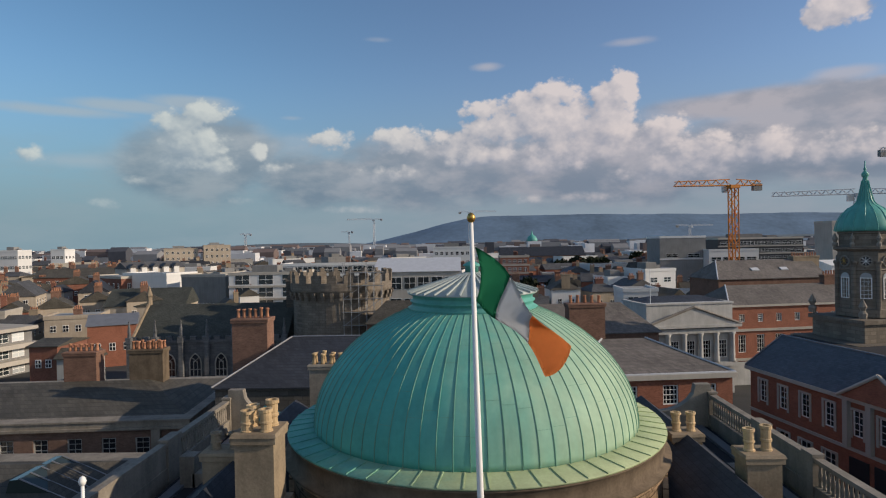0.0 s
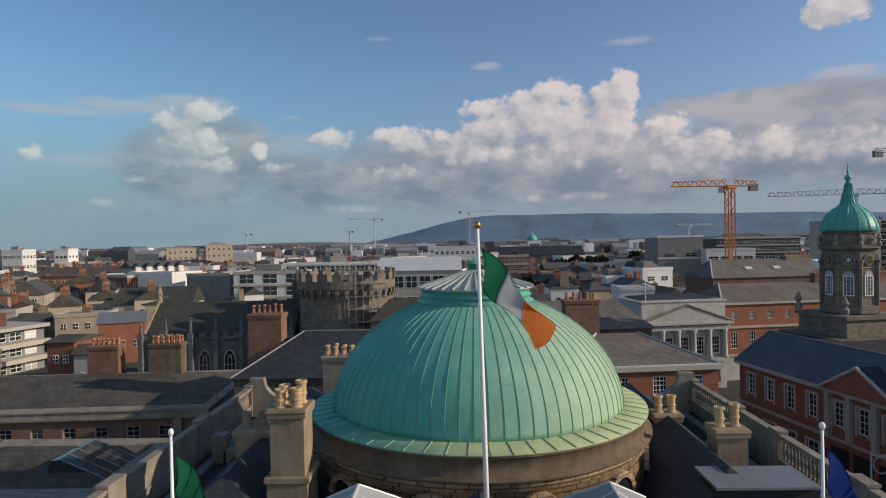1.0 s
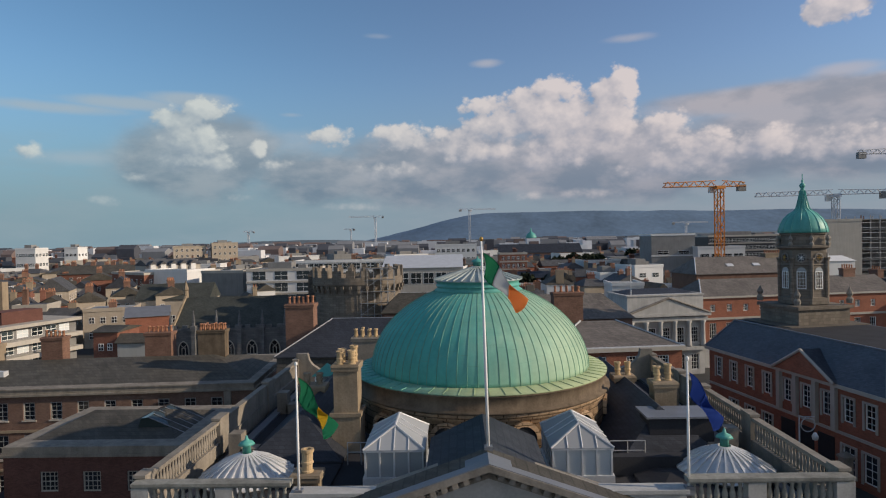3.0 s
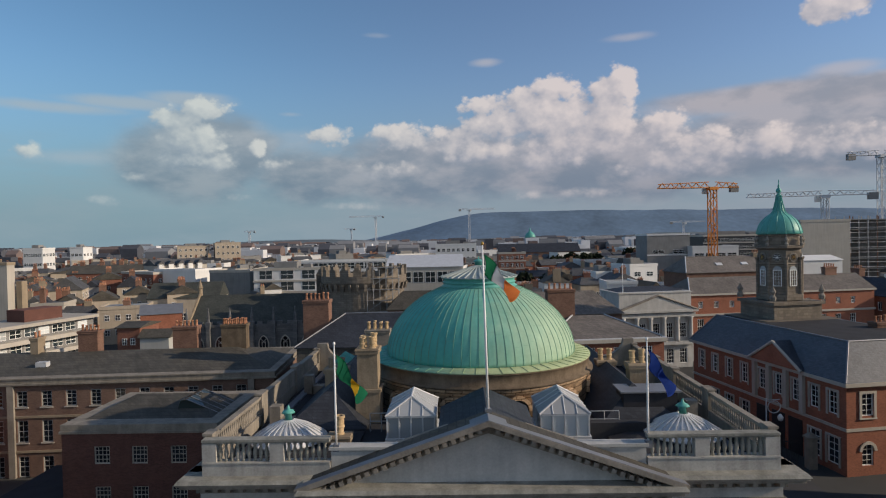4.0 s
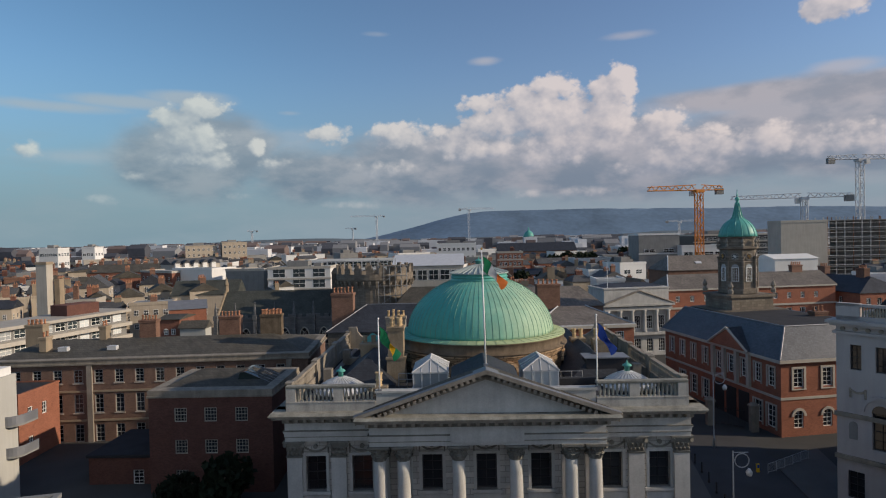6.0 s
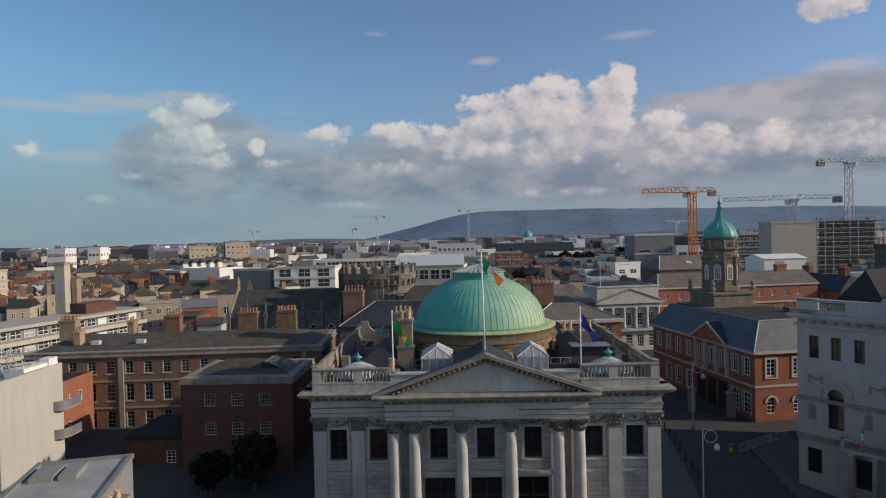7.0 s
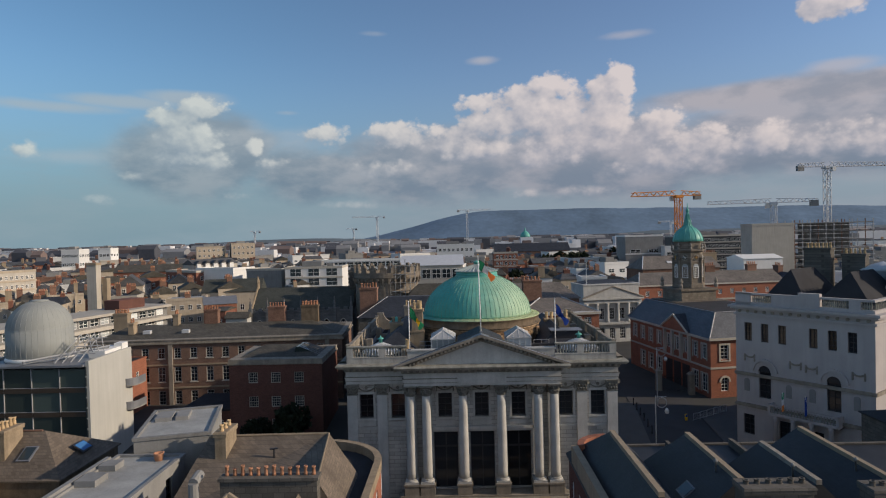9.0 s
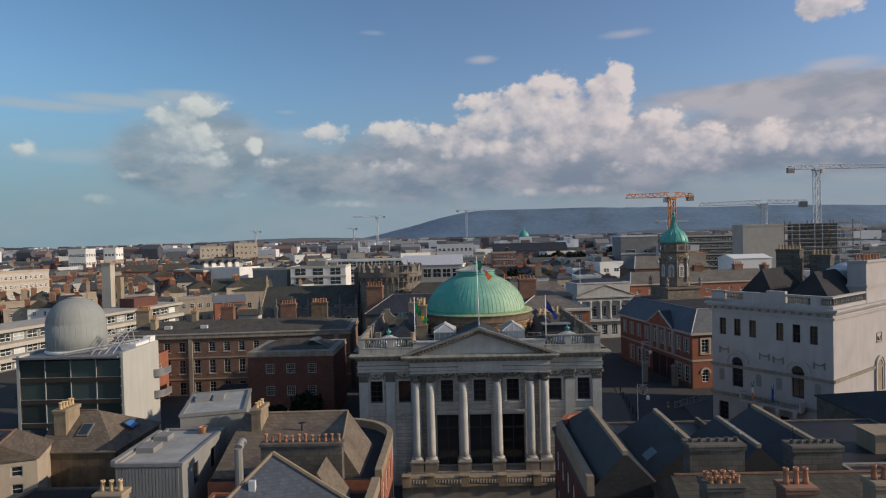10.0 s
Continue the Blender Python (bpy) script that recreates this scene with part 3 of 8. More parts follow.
bm = bmesh.new()
xs = [-4500, -2500, -1200, -600, -300, -150] + list(range(-100, 101, 5)) + [150, 300, 600, 1200, 2500, 4500]
ys = [-600, -300, -150] + list(range(-80, 121, 5)) + [160, 250, 400, 700, 1200, 2200, 3600, 4700]
grid = [[bm.verts.new((x, y, ground_z(x, y) - (0.0 if y < 700 else (y - 700) * 0.002))) for x in xs] for y in ys]
for j in range(len(ys) - 1):
    for i in range(len(xs) - 1):
        bm.faces.new((grid[j][i], grid[j][i + 1], grid[j + 1][i + 1], grid[j + 1][i]))
tagged(new("ground", mesh_of("ground", bm, GROUND)), "dark built-up town ground reaching the horizon", "ground", kind="structure")


def strip(name, outline, lift, material, label, category):
    """A road or pavement that follows the ground."""
    bm = bmesh.new()
    (ax, ay), (bx, by), (cx, cy), (dx, dy) = outline
    n = 24
    top, bot = [], []
    for j in range(n + 1):
        f = j / n
        l, r = (ax + (dx - ax) * f, ay + (dy - ay) * f), (bx + (cx - bx) * f, by + (cy - by) * f)
        top.append([bm.verts.new((x, y, ground_z(x, y) + lift)) for x, y in (l, r)])
        bot.append([bm.verts.new((x, y, ground_z(x, y) - 0.3)) for x, y in (l, r)])
    for j in range(n):
        bm.faces.new((top[j][0], top[j][1], top[j + 1][1], top[j + 1][0]))
        for k in (0, 1):
            bm.faces.new((top[j][k], top[j + 1][k], bot[j + 1][k], bot[j][k]))
    return tagged(new(name, mesh_of(name, bm, material)), label, category, kind="structure")


strip("road", [(-8, -80), (7, -80), (7, -5), (-8, -5)], 0.05, ASPHALT, "dark asphalt street between tall terraces", "road")
strip("road", [(-60, -5), (60, -5), (60, 4), (-60, 4)], 0.06, ASPHALT, "dark asphalt cross street before the hall", "road")
strip("road", [(20, 4), (33, 4), (34, 46), (25, 46)], 0.05, ASPHALT, "dark asphalt street climbing the hill", "road")
strip("pavement", [(15.5, 4), (20, 4), (25, 42), (15.5, 42)], 0.17, PAVE, "grey paved footway beside the hall", "pavement")
strip("pavement", [(32, 12), (36, 12), (40, 40), (33, 36)], 0.17, PAVE, "grey paved footway before the bank", "pavement")


# ---- the domed hall ----
CX, FY, BY = 0.3, 11.3, 40.0
HALL = pose(CX, FY, 1.0)
hall = thing("city_hall", HALL, "pale classical stone hall with columned portico and green copper dome", "public building")
FL = 1.6 + 1.3


def hz(z):
    return z - 1.0


HW = 14.7
# main walls: seven bays of upper windows, three doors under the portico
UP = [(HW + o, hz(11.75), 1.5, 2.65) for o in (-12.6, -9.15, -4.0, 0.0, 4.0, 9.15, 12.6)]
DOORS = [(HW + o, hz(3.9), 2.6, 6.2) for o in (-4.0, 0.0, 4.0)]
bm = bmesh.new()
wall_face(bm, (-HW, 0.9), (1, 0), 2 * HW, 0, hz(15.6), UP + DOORS, 0.5)
part("front_wall", bm, ASHLAR, hall, "coursed pale ashlar with weather stains")
side = [(3.5 + 4.6 * i, hz(12.0), 1.5, 2.65) for i in range(6)]
bm = bmesh.new()
wall_face(bm, (HW, 0.9), (0, 1), 28.0, 0, hz(15.6), side, 0.4)
wall_face(bm, (-HW, 28.9), (0, -1), 28.0, 0, hz(15.6), side, 0.4)
wall_face(bm, (HW, 28.9), (-1, 0), 2 * HW, 0, hz(15.6), [], 0.4)
part("side_wall", bm, ASHLAR, hall)
for c, s, w, h in UP:
    a, b = window_unit(w, h, (2, 4), DARKM)
    put("pane", b, put("window", a, hall, pose(c - HW, 1.32, s)))
for c, s, w, h in side:
    a, b = window_unit(w, h, (2, 4), DARKM)
    put("pane", b, put("window", a, hall, pose(HW - 0.32, 0.9 + c, s, 0, 0, 90)))
    put("pane", b, put("window", a, hall, pose(-HW + 0.32, 28.9 - c, s, 0, 0, 270)))
for c, s, w, h in DOORS:
    door = part("doorway", boxes((c - HW - w / 2, c - HW + w / 2, 1.35, 1.4, s, s + h)), GLASS, hall, "tall dark glazed doorway")
    bm = boxes((c - HW - 0.06, c - HW + 0.06, 1.26, 1.35, s, s + h), (c - HW - w / 2, c - HW + w / 2, 1.26, 1.35, s + 4.4, s + 4.6))
    part("door_frame", bm, DARKM, door)
# dark sheet behind the openings stands in for the unlit interior
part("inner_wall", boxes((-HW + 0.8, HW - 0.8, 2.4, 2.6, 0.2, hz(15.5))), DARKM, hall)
# window surrounds, sills and the string course over the doors
for c, s, w, h in UP:
    x = c - HW
    bm = boxes((x - w / 2 - 0.22, x - w / 2, 0.82, 1.0, s, s + h), (x + w / 2, x + w / 2 + 0.22, 0.82, 1.0, s, s + h), (x - w / 2 - 0.22, x + w / 2 + 0.22, 0.80, 1.0, s + h, s + h + 0.2))
    ws = part("window_surround", bm, STONE, hall)
    part("window_sill", boxes((x - w / 2 - 0.35, x + w / 2 + 0.35, 0.66, 1.0, s - 0.22, s)), STONE, ws)
    part("apron_panel", boxes((x - w / 2 - 0.25, x + w / 2 + 0.25, 0.80, 1.0, s - 0.85, s - 0.3)), STONE, ws)
bm = boxes((-5.6, 5.6, 0.55, 1.0, hz(10.45), hz(10.75)), (-5.6, 5.6, 0.7, 1.0, hz(10.2), hz(10.45)))
for o in (-12.6, -9.15, 9.15, 12.6):
    box(bm, o - 1.25, o + 1.25, 0.72, 1.0, hz(10.5), hz(10.8))
part("string_course", bm, STONE, hall)
# carved swags with roundels between the capitals
for o in (-12.6, -9.15, -4.0, 0.0, 4.0, 9.15, 12.6):
    bm = bmesh.new()
    for i in range(12):
        f0, f1 = -0.9 + 1.8 * i / 12, -0.9 + 1.8 * (i + 1) / 12
        z0, z1 = hz(14.74) + 0.42 * (f0 / 0.9) ** 2, hz(14.74) + 0.42 * (f1 / 0.9) ** 2
        rod(bm, (o + f0, 0.82, z0), (o + f1, 0.82, z1), 0.055 + 0.035 * (1 - (f0 / 0.9) ** 2), 5)
    for sg in (-0.9, 0.9):
        rod(bm, (o + sg, 0.84, hz(15.3)), (o + sg * 1.03, 0.84, hz(14.6)), 0.05, 5)
    sw = part("swag", bm, CARVED, hall)
    part("roundel", rod(bmesh.new(), (o, 0.95, hz(15.1)), (o, 0.78, hz(15.1)), 0.17, 12), CARVED, sw)


# giant columns, each with its own pedestal, base, shaft and capital
def column_meshes(h):
    r = 0.52
    sh = bmesh.new()
    prof = [(r * (1 - 0.15 * (i / 10) ** 1.8), h * i / 10) for i in range(11)]
    lathe(sh, prof, seg=28)
    bs = boxes((-0.72, 0.72, -0.72, 0.72, -0.45, -0.25))
    lathe(bs, [(0.70, -0.25), (0.72, -0.17), (0.68, -0.10), (0.58, -0.08), (0.64, -0.03), (0.56, 0.0)], seg=24)
    cp = lathe(bmesh.new(), [(0.46, 0), (0.50, 0.06), (0.47, 0.1), (0.54, 0.45), (0.62, 0.5), (0.56, 0.55), (0.66, 0.9), (0.80, 1.0)], seg=20)
    for ring, (rr, z0, z1, out) in enumerate(((0.50, 0.08, 0.5, 0.16), (0.56, 0.45, 0.9, 0.2))):
        for i in range(8):
            a = 2 * math.pi * (i + 0.5 * ring) / 8
            c, s = math.cos(a), math.sin(a)
            m = Matrix.Translation((0, 0, 0)) @ Matrix.Rotation(a, 4, "Z")
            pts = [(rr - 0.03, -0.15, z0), (rr - 0.03, 0.15, z0), (rr + 0.07, 0.15, z1 - 0.05), (rr + 0.07, -0.15, z1 - 0.05), (rr + out, 0.1, z1 - 0.12), (rr + out, -0.1, z1 - 0.12)]
            v = [cp.verts.new(m @ Vector(p)) for p in pts]
            cp.faces.new((v[0], v[1], v[2], v[3]))
            cp.faces.new((v[3], v[2], v[4], v[5]))
            cp.faces.new((v[0], v[3], v[5]))
            cp.faces.new((v[1], v[4], v[2]))
    for i in range(4):
        a = math.pi / 4 + i * math.pi / 2
        rod(cp, (0.7 * math.cos(a), 0.7 * math.sin(a), 0.85), (0.92 * math.cos(a), 0.92 * math.sin(a), 0.95), 0.12, 6)
    box(cp, -0.78, 0.78, -0.78, 0.78, 1.0, 1.15)
    pd = boxes((-0.78, 0.78, -0.78, 0.78, -1.85, -0.6), (-0.86, 0.86, -0.86, 0.86, -0.62, -0.45), (-0.86, 0.86, -0.86, 0.86, -2.1, -1.8))
    return mesh_of("shaft", sh, STONE, True), mesh_of("base", bs, STONE), mesh_of("capital", cp, CARVED), mesh_of("pedestal", pd, PARAPET)


C_Z0, C_Z1 = hz(5.55), hz(14.45)
shaft, base_m, capital, pedestal = column_meshes(C_Z1 - C_Z0)
for o in (-7.7, -6.0, -2.05, 2.05, 6.0, 7.7):
    col = put("column", shaft, hall, pose(o, -0.35, C_Z0))
    put("base", base_m, col)
    put("capital", capital, col, pose(0, 0, C_Z1 - C_Z0))
    put("pedestal", pedestal, col)
# flat pilasters on the wings
for o in (-14.12, -10.85, -7.7, -6.0, 6.0, 7.7, 10.85, 14.12):
    p = part("pilaster", boxes((o - 0.55, o + 0.55, 0.55, 0.95, hz(2.2), hz(14.4)), (o - 0.66, o + 0.66, 0.45, 0.95, hz(5.2), hz(5.5))), STONE, hall)
    bm = boxes((o - 0.8, o + 0.8, 0.36, 0.95, hz(15.48), hz(15.6)))
    taper(bm, o - 0.58, o + 0.58, 0.5, 0.95, hz(14.36), hz(14.48), -0.03)
    taper(bm, o - 0.5, o + 0.5, 0.62, 0.95, hz(14.48), hz(15.48), -0.16)
    # two rows of curled leaves under a pair of volutes
    for row, (z, n, hw) in enumerate(((14.48, 4, 0.13), (14.84, 3, 0.15))):
        for k in range(n):
            x = o + (k - (n - 1) / 2) * (0.29 + 0.04 * row)
            y = 0.56 - 0.05 * row
            v = [bm.verts.new(q) for q in ((x - hw * 0.7, y + 0.04, hz(z)), (x + hw * 0.7, y + 0.04, hz(z)), (x + hw, y - 0.02, hz(z + 0.26)), (x, y - 0.05, hz(z + 0.34)), (x - hw, y - 0.02, hz(z + 0.26)), (x, y - 0.17, hz(z + 0.27)))]
            for f in ((0, 1, 2, 3, 4), (4, 3, 5), (3, 2, 5), (2, 1, 5), (1, 0, 5), (0, 4, 5)):
                bm.faces.new([v[j] for j in f])
    for sg in (-1, 1):
        rod(bm, (o + sg * 0.58, 0.6, hz(15.32)), (o + sg * 0.66, 0.36, hz(15.32)), 0.15, 9)
    rod(bm, (o, 0.5, hz(15.5)), (o, 0.33, hz(15.5)), 0.1, 8)
    part("capital", bm, CARVED, p)


# entablature: architrave, frieze and cornice on the wings and, further out, over the columns
def entablature(x0, x1, y, name, lift=0.0):
    e = part(name, boxes((x0, x1, y, 1.5, hz(15.6), hz(15.95)), (x0 - 0.04, x1 + 0.04, y - 0.07, 1.5, hz(15.95), hz(16.25)), (x0 - 0.1, x1 + 0.1, y - 0.13, 1.5, hz(16.25), hz(16.36)), (x0, x1, y - 0.02, 1.5, hz(16.33), hz(17.0))), STONE, hall)
    part("bed_moulding", boxes((x0 - 0.15, x1 + 0.15, y - 0.2, 1.5, hz(17.0), hz(17.42))), CARVED, e)
    part("architrave_band", boxes((x0 - 0.12, x1 + 0.12, y - 0.16, 1.5, hz(16.36), hz(16.43)), (x0 - 0.06, x1 + 0.06, y - 0.09, 1.5, hz(15.92), hz(15.97))), CARVED, e)
    c = part("cornice", boxes((x0 - 0.75, x1 + 0.75, y - 0.8, 1.5, hz(17.42), hz(17.58)), (x0 - 0.88, x1 + 0.88, y - 0.93, 1.5, hz(17.58), hz(17.70))), DIRTSHADE, e)
    part("cornice_top", taper(bmesh.new(), x0 - 0.95, x1 + 0.95, y - 1.0, 1.9, hz(17.70), hz(17.86 + lift), 0.12), SOOTST, c, "blackened weathering on the cornice")
    return e


MOD = mesh_of("modillion", boxes((-0.12, 0.12, -0.5, 0.0, 0.02, 0.24), (-0.12, 0.12, -0.25, 0.0, -0.06, 0.02)), DIRTSHADE)
wing = entablature(-HW - 0.05, HW + 0.05, 0.45, "wing_entablature")
port = entablature(-8.35, 8.35, -0.95, "portico_entablature", 0.008)
for i in range(46):
    x = -HW + 0.35 + i * (2 * HW - 0.7) / 45
    if abs(x) > 9.0:
        put("modillion", MOD, wing, pose(x, 0.25, hz(17.17)))
for i in range(27):
    put("modillion", MOD, port, pose(-8.4 + i * 16.8 / 26, -1.15, hz(17.17)))
for sgn in (-1, 1):
    for i in range(40):
        put("modillion", MOD, wing, pose(sgn * (HW + 0.2), 0.9 + i * 0.7, hz(17.17), 0, 0, 90 * sgn))
# side entablatures
for sgn in (-1, 1):
    a, b, c = sorted((sgn * (HW - 0.3), sgn * (HW + 0.1))), sorted((sgn * (HW - 0.3), sgn * (HW + 0.85))), 0.9
    part("side_cornice", boxes((*a, c, 29.0, hz(15.6), hz(17.42)), (*b, c, 29.0, hz(17.42), hz(17.86))), DIRTSHADE, hall)
part("inscription_panel", boxes((-2.6, 2.6, -1.13, -0.9, hz(15.85), hz(17.0))), STONE, hall, "plain projecting stone tablet")

# pediment
AP, BASE = 21.0, 17.62
slope = (AP - BASE) / 9.25
ped = part("pediment", slab_y(bmesh.new(), [(-8.3, hz(BASE)), (8.3, hz(BASE)), (0, hz(AP - 0.55))], -0.82, 1.8), STONE, hall)
for sgn in (-1, 1):
    bm = bmesh.new()
    for y0, up0, up1 in ((-1.7, -0.10, 0.16), (-1.05, -0.42, -0.10), (-0.85, -0.66, -0.42)):
        pts = [(sgn * 9.35, hz(BASE + 0.22 + up0 - 0.1)), (0, hz(AP - 0.1 + up0)), (0, hz(AP - 0.1 + up1)), (sgn * 9.35, hz(BASE + 0.22 + up1 - 0.1))]
        slab_y(bm, pts, y0, -1.15 if y0 < -1.6 else 1.2)
    rake = part("raking_cornice", bm, DIRTSHADE, hall)
    cap = [(sgn * 9.3, hz(BASE + 0.22 + 0.062)), (0, hz(AP + 0.064)), (0, hz(AP + 0.10)), (sgn * 9.3, hz(BASE + 0.22 + 0.10))]
    part("lead_capping", slab_y(bmesh.new(), cap, -1.66, -1.145), LEAD, rake, "dull lead sheet on the raking cornice")
    soff = [(sgn * 8.7, hz(BASE + 0.02)), (0, hz(AP - 0.50)), (0, hz(AP - 0.205)), (sgn * 8.7, hz(BASE + 0.02 + 0.295))]
    part("bed_moulding", slab_y(bmesh.new(), soff, -1.1, -1.052), CARVED, rake)
    ang = math.degrees(math.atan(slope))
    for i in range(21):
        x = 0.4 + i * 0.415
        put("modillion", MOD, rake, pose(sgn * x, -1.1, hz(AP - 0.44 - slope * x), 0, sgn * ang, 0) @ Matrix.Diagonal((0.9, 1.0, 1.05, 1)))

# attic walls, balustrades and parapets
att = part("attic", boxes((-7.95, -1.5, 0.35, 0.95, hz(17.86), hz(19.1)), (1.5, 7.95, 0.35, 0.95, hz(17.86), hz(19.1)), (-8.05, -1.2, 0.25, 1.05, hz(19.1), hz(19.25)), (1.2, 8.05, 0.25, 1.05, hz(19.1), hz(19.25))), STONE, hall)
BAL = mesh_of("baluster", lathe(bmesh.new(), [(0.10, 0), (0.10, 0.08), (0.07, 0.12), (0.115, 0.35), (0.115, 0.46), (0.06, 0.75), (0.09, 0.85), (0.09, 0.95)], seg=10), SOOTST, True)
BALP = BAL.copy()
BALP.materials[0] = PARAPET


def balustrade(parent, a, b, z, pattern, gap=0.285, mat_=None):
    """Plinth, rail, piers and balusters from a to b; pattern lists the stretches: (from, to, kind) as fractions."""
    mat_ = mat_ or WEATHERED
    bal = BAL if mat_ is WEATHERED else BALP
    a, b = Vector((*a, 0)), Vector((*b, 0))
    ln = (b - a).length
    m = Matrix.Translation((a.x, a.y, z)) @ Matrix.Rotation(math.atan2(b.y - a.y, b.x - a.x), 4, "Z")
    bm = boxes((0, ln, -0.26, 0.26, 0, 0.62), (0, ln, -0.30, 0.30, 0.62, 0.70))
    if mat_ is not WEATHERED:
        m = m @ Matrix.Diagonal((1, 0.66, 1, 1))
    bb = part("balustrade", bm, mat_, parent, m=m)
    part("rail", boxes((0, ln, -0.22, 0.22, 1.65, 1.74), (0, ln, -0.29, 0.29, 1.74, 1.86)), SOOTST if mat_ is WEATHERED else mat_, bb)
    for f0, f1, kind in pattern:
        if kind == "pier":
            part("pier", boxes((f0 * ln, f1 * ln, -0.34, 0.34, 0.0, 1.9), (f0 * ln - 0.06, f1 * ln + 0.06, -0.4, 0.4, 1.9, 2.02)) if mat_ is not WEATHERED else boxes((f0 * ln, f1 * ln, -0.24, 0.24, 0.7, 1.65)), mat_, bb)
        elif kind == "wall":
            part("panel", boxes((f0 * ln, f1 * ln, -0.18, 0.18, 0.66, 1.7)), mat_, bb)
        else:
            n = max(1, int((f1 - f0) * ln / gap))
            for i in range(n):
                put("baluster", bal, bb, pose((f0 + (f1 - f0) * (i + 0.5) / n) * ln, 0, 0.7))
    return bb


Z_B = hz(17.86)
WINGP = [(0.0, 0.11, "pier"), (0.11, 0.52, "rail"), (0.53, 0.64, "pier"), (0.65, 0.98, "rail")]
WINGQ = [(1 - f1, 1 - f0, k) for f0, f1, k in WINGP]
balustrade(hall, (-14.55, 0.5), (-8.0, 0.5), Z_B, WINGP)
balustrade(hall, (8.0, 0.5), (14.55, 0.5), Z_B, WINGQ)
SIDEP = [(0.0, 0.03, "pier"), (0.03, 0.32, "rail"), (0.32, 0.37, "pier"), (0.37, 0.66, "wall"), (0.66, 0.71, "pier"), (0.71, 0.97, "rail"), (0.97, 1.0, "pier")]
SIDEQ = [(0.0, 0.03, "pier"), (0.03, 0.30, "rail"), (0.30, 0.34, "pier"), (0.34, 0.55, "rail"), (0.55, 0.58, "pier"), (0.58, 0.72, "wall"), (0.72, 0.76, "pier"), (0.76, 0.97, "rail"), (0.97, 1.0, "pier")]
balustrade(hall, (-14.45, 0.8), (-14.45, 26.2), Z_B, SIDEP, mat_=PARAPET)
balustrade(hall, (14.45, 0.8), (14.45, 26.2), Z_B, SIDEQ, mat_=PARAPET)
# stepped sloping buttresses behind the side parapets
for sgn in (-1, 1):
    for y in (8.7, 17.6):
        bm = boxes((sgn * 13.2 - 0.35, sgn * 13.2 + 0.35, y - 0.4, y + 0.4, hz(17.5), hz(19.2)), (sgn * 12.5 - 0.45, sgn * 12.5 + 0.45, y - 0.4, y + 0.4, hz(17.3), hz(18.4)))
        part("parapet_buttress", bm, PARAPET, hall)
# curved upswept wall at the far corners
for sgn in (-1, 1):
    pts = [(sgn * 14.4, hz(17.8)), (sgn * 14.4, hz(20.3)), (sgn * 13.5, hz(20.3))]
    pts += [(sgn * (13.5 - 2.4 * (1 - math.cos(a))), hz(20.2 - 1.5 * math.sin(a))) for a in (0.3, 0.6, 0.9, 1.2, 1.57)]
    pts += [(sgn * 9.8, hz(18.6)), (sgn * 9.8, hz(17.8))]
    part("corner_screen", slab_y(bmesh.new(), pts, 25.6, 26.1), DIRTSHADE, hall)

# roofs: flat leads, slate slopes, the ridge behind the pediment
part("roof_deck", boxes((-14.2, 14.2, 0.8, 28.6, hz(16.4), hz(17.75))), DKFELT, hall, "dark lead flats")
for sgn in (-1, 1):
    bm = slab_y(bmesh.new(), [(sgn * 9.2, hz(17.6)), (0, hz(AP - 0.12)), (0, hz(AP + 0.03)), (sgn * 9.2, hz(17.75))], -1.14, 0.34)
    part("ridge_roof", bm, SLATE, hall, "slate slope behind the pediment")
    bm = slab_y(bmesh.new(), [(0, hz(17.7)), (sgn * 2.2, hz(17.7)), (sgn * 2.2, hz(19.9)), (sgn * 2.5, hz(19.78)), (sgn * 2.5, hz(19.9)), (0, hz(AP + 0.03))], 0.35, 5.2)
    part("ridge_roof", bm, SLATEB, hall, "narrow slate gable running back to the drum")
bm = bmesh.new()
for sgn in (-1, 1):
    bm2 = [(sgn * 0.0, hz(AP - 0.02)), (sgn * 0.9, hz(AP - 0.02 - 0.9 * slope)), (sgn * 0.9, hz(AP + 0.06 - 0.9 * slope)), (0, hz(AP + 0.07))]
    slab_y(bm, bm2, -1.2, -0.3)
part("ridge_flashing", bm, LEAD, hall)
for sgn in (-1, 1):
    x0, x1 = (-12.6, -7.3) if sgn < 0 else (7.3, 12.6)
    part("slate_roof", roof_mesh(bmesh.new(), x0, x1, 7.6, 25.4, hz(17.9), hz(20.0), (2.4, 1.0), "y"), SLATEB, hall, "dark slate hipped roof")
    part("slate_roof", roof_mesh(bmesh.new(), x0, x1 + 0.01, 2.2, 7.3, hz(17.9), hz(18.3), (1.5, 1.5), "x"), DKFELT, hall)
    part("gutter", boxes((sgn * 13.6 - 0.25, sgn * 13.6 + 0.25, 1.0, 26.0, hz(17.75), hz(17.9))), LEAD, hall)
bm = boxes((5.8, 10.2, 5.6, 6.2, hz(17.75), hz(18.7)), (5.8, 6.4, 6.2, 12.0, hz(17.75), hz(18.5)))
part("roof_duct", bm, DKFELT, hall)
part("tank_cover", boxes((9.0, 12.4, 8.6, 10.4, hz(18.2), hz(19.7))), DKFELT, hall, "flat-topped roof hatch")
part("hatch_top", boxes((8.8, 12.6, 8.4, 10.6, hz(19.7), hz(19.8))), LEAD, hall)

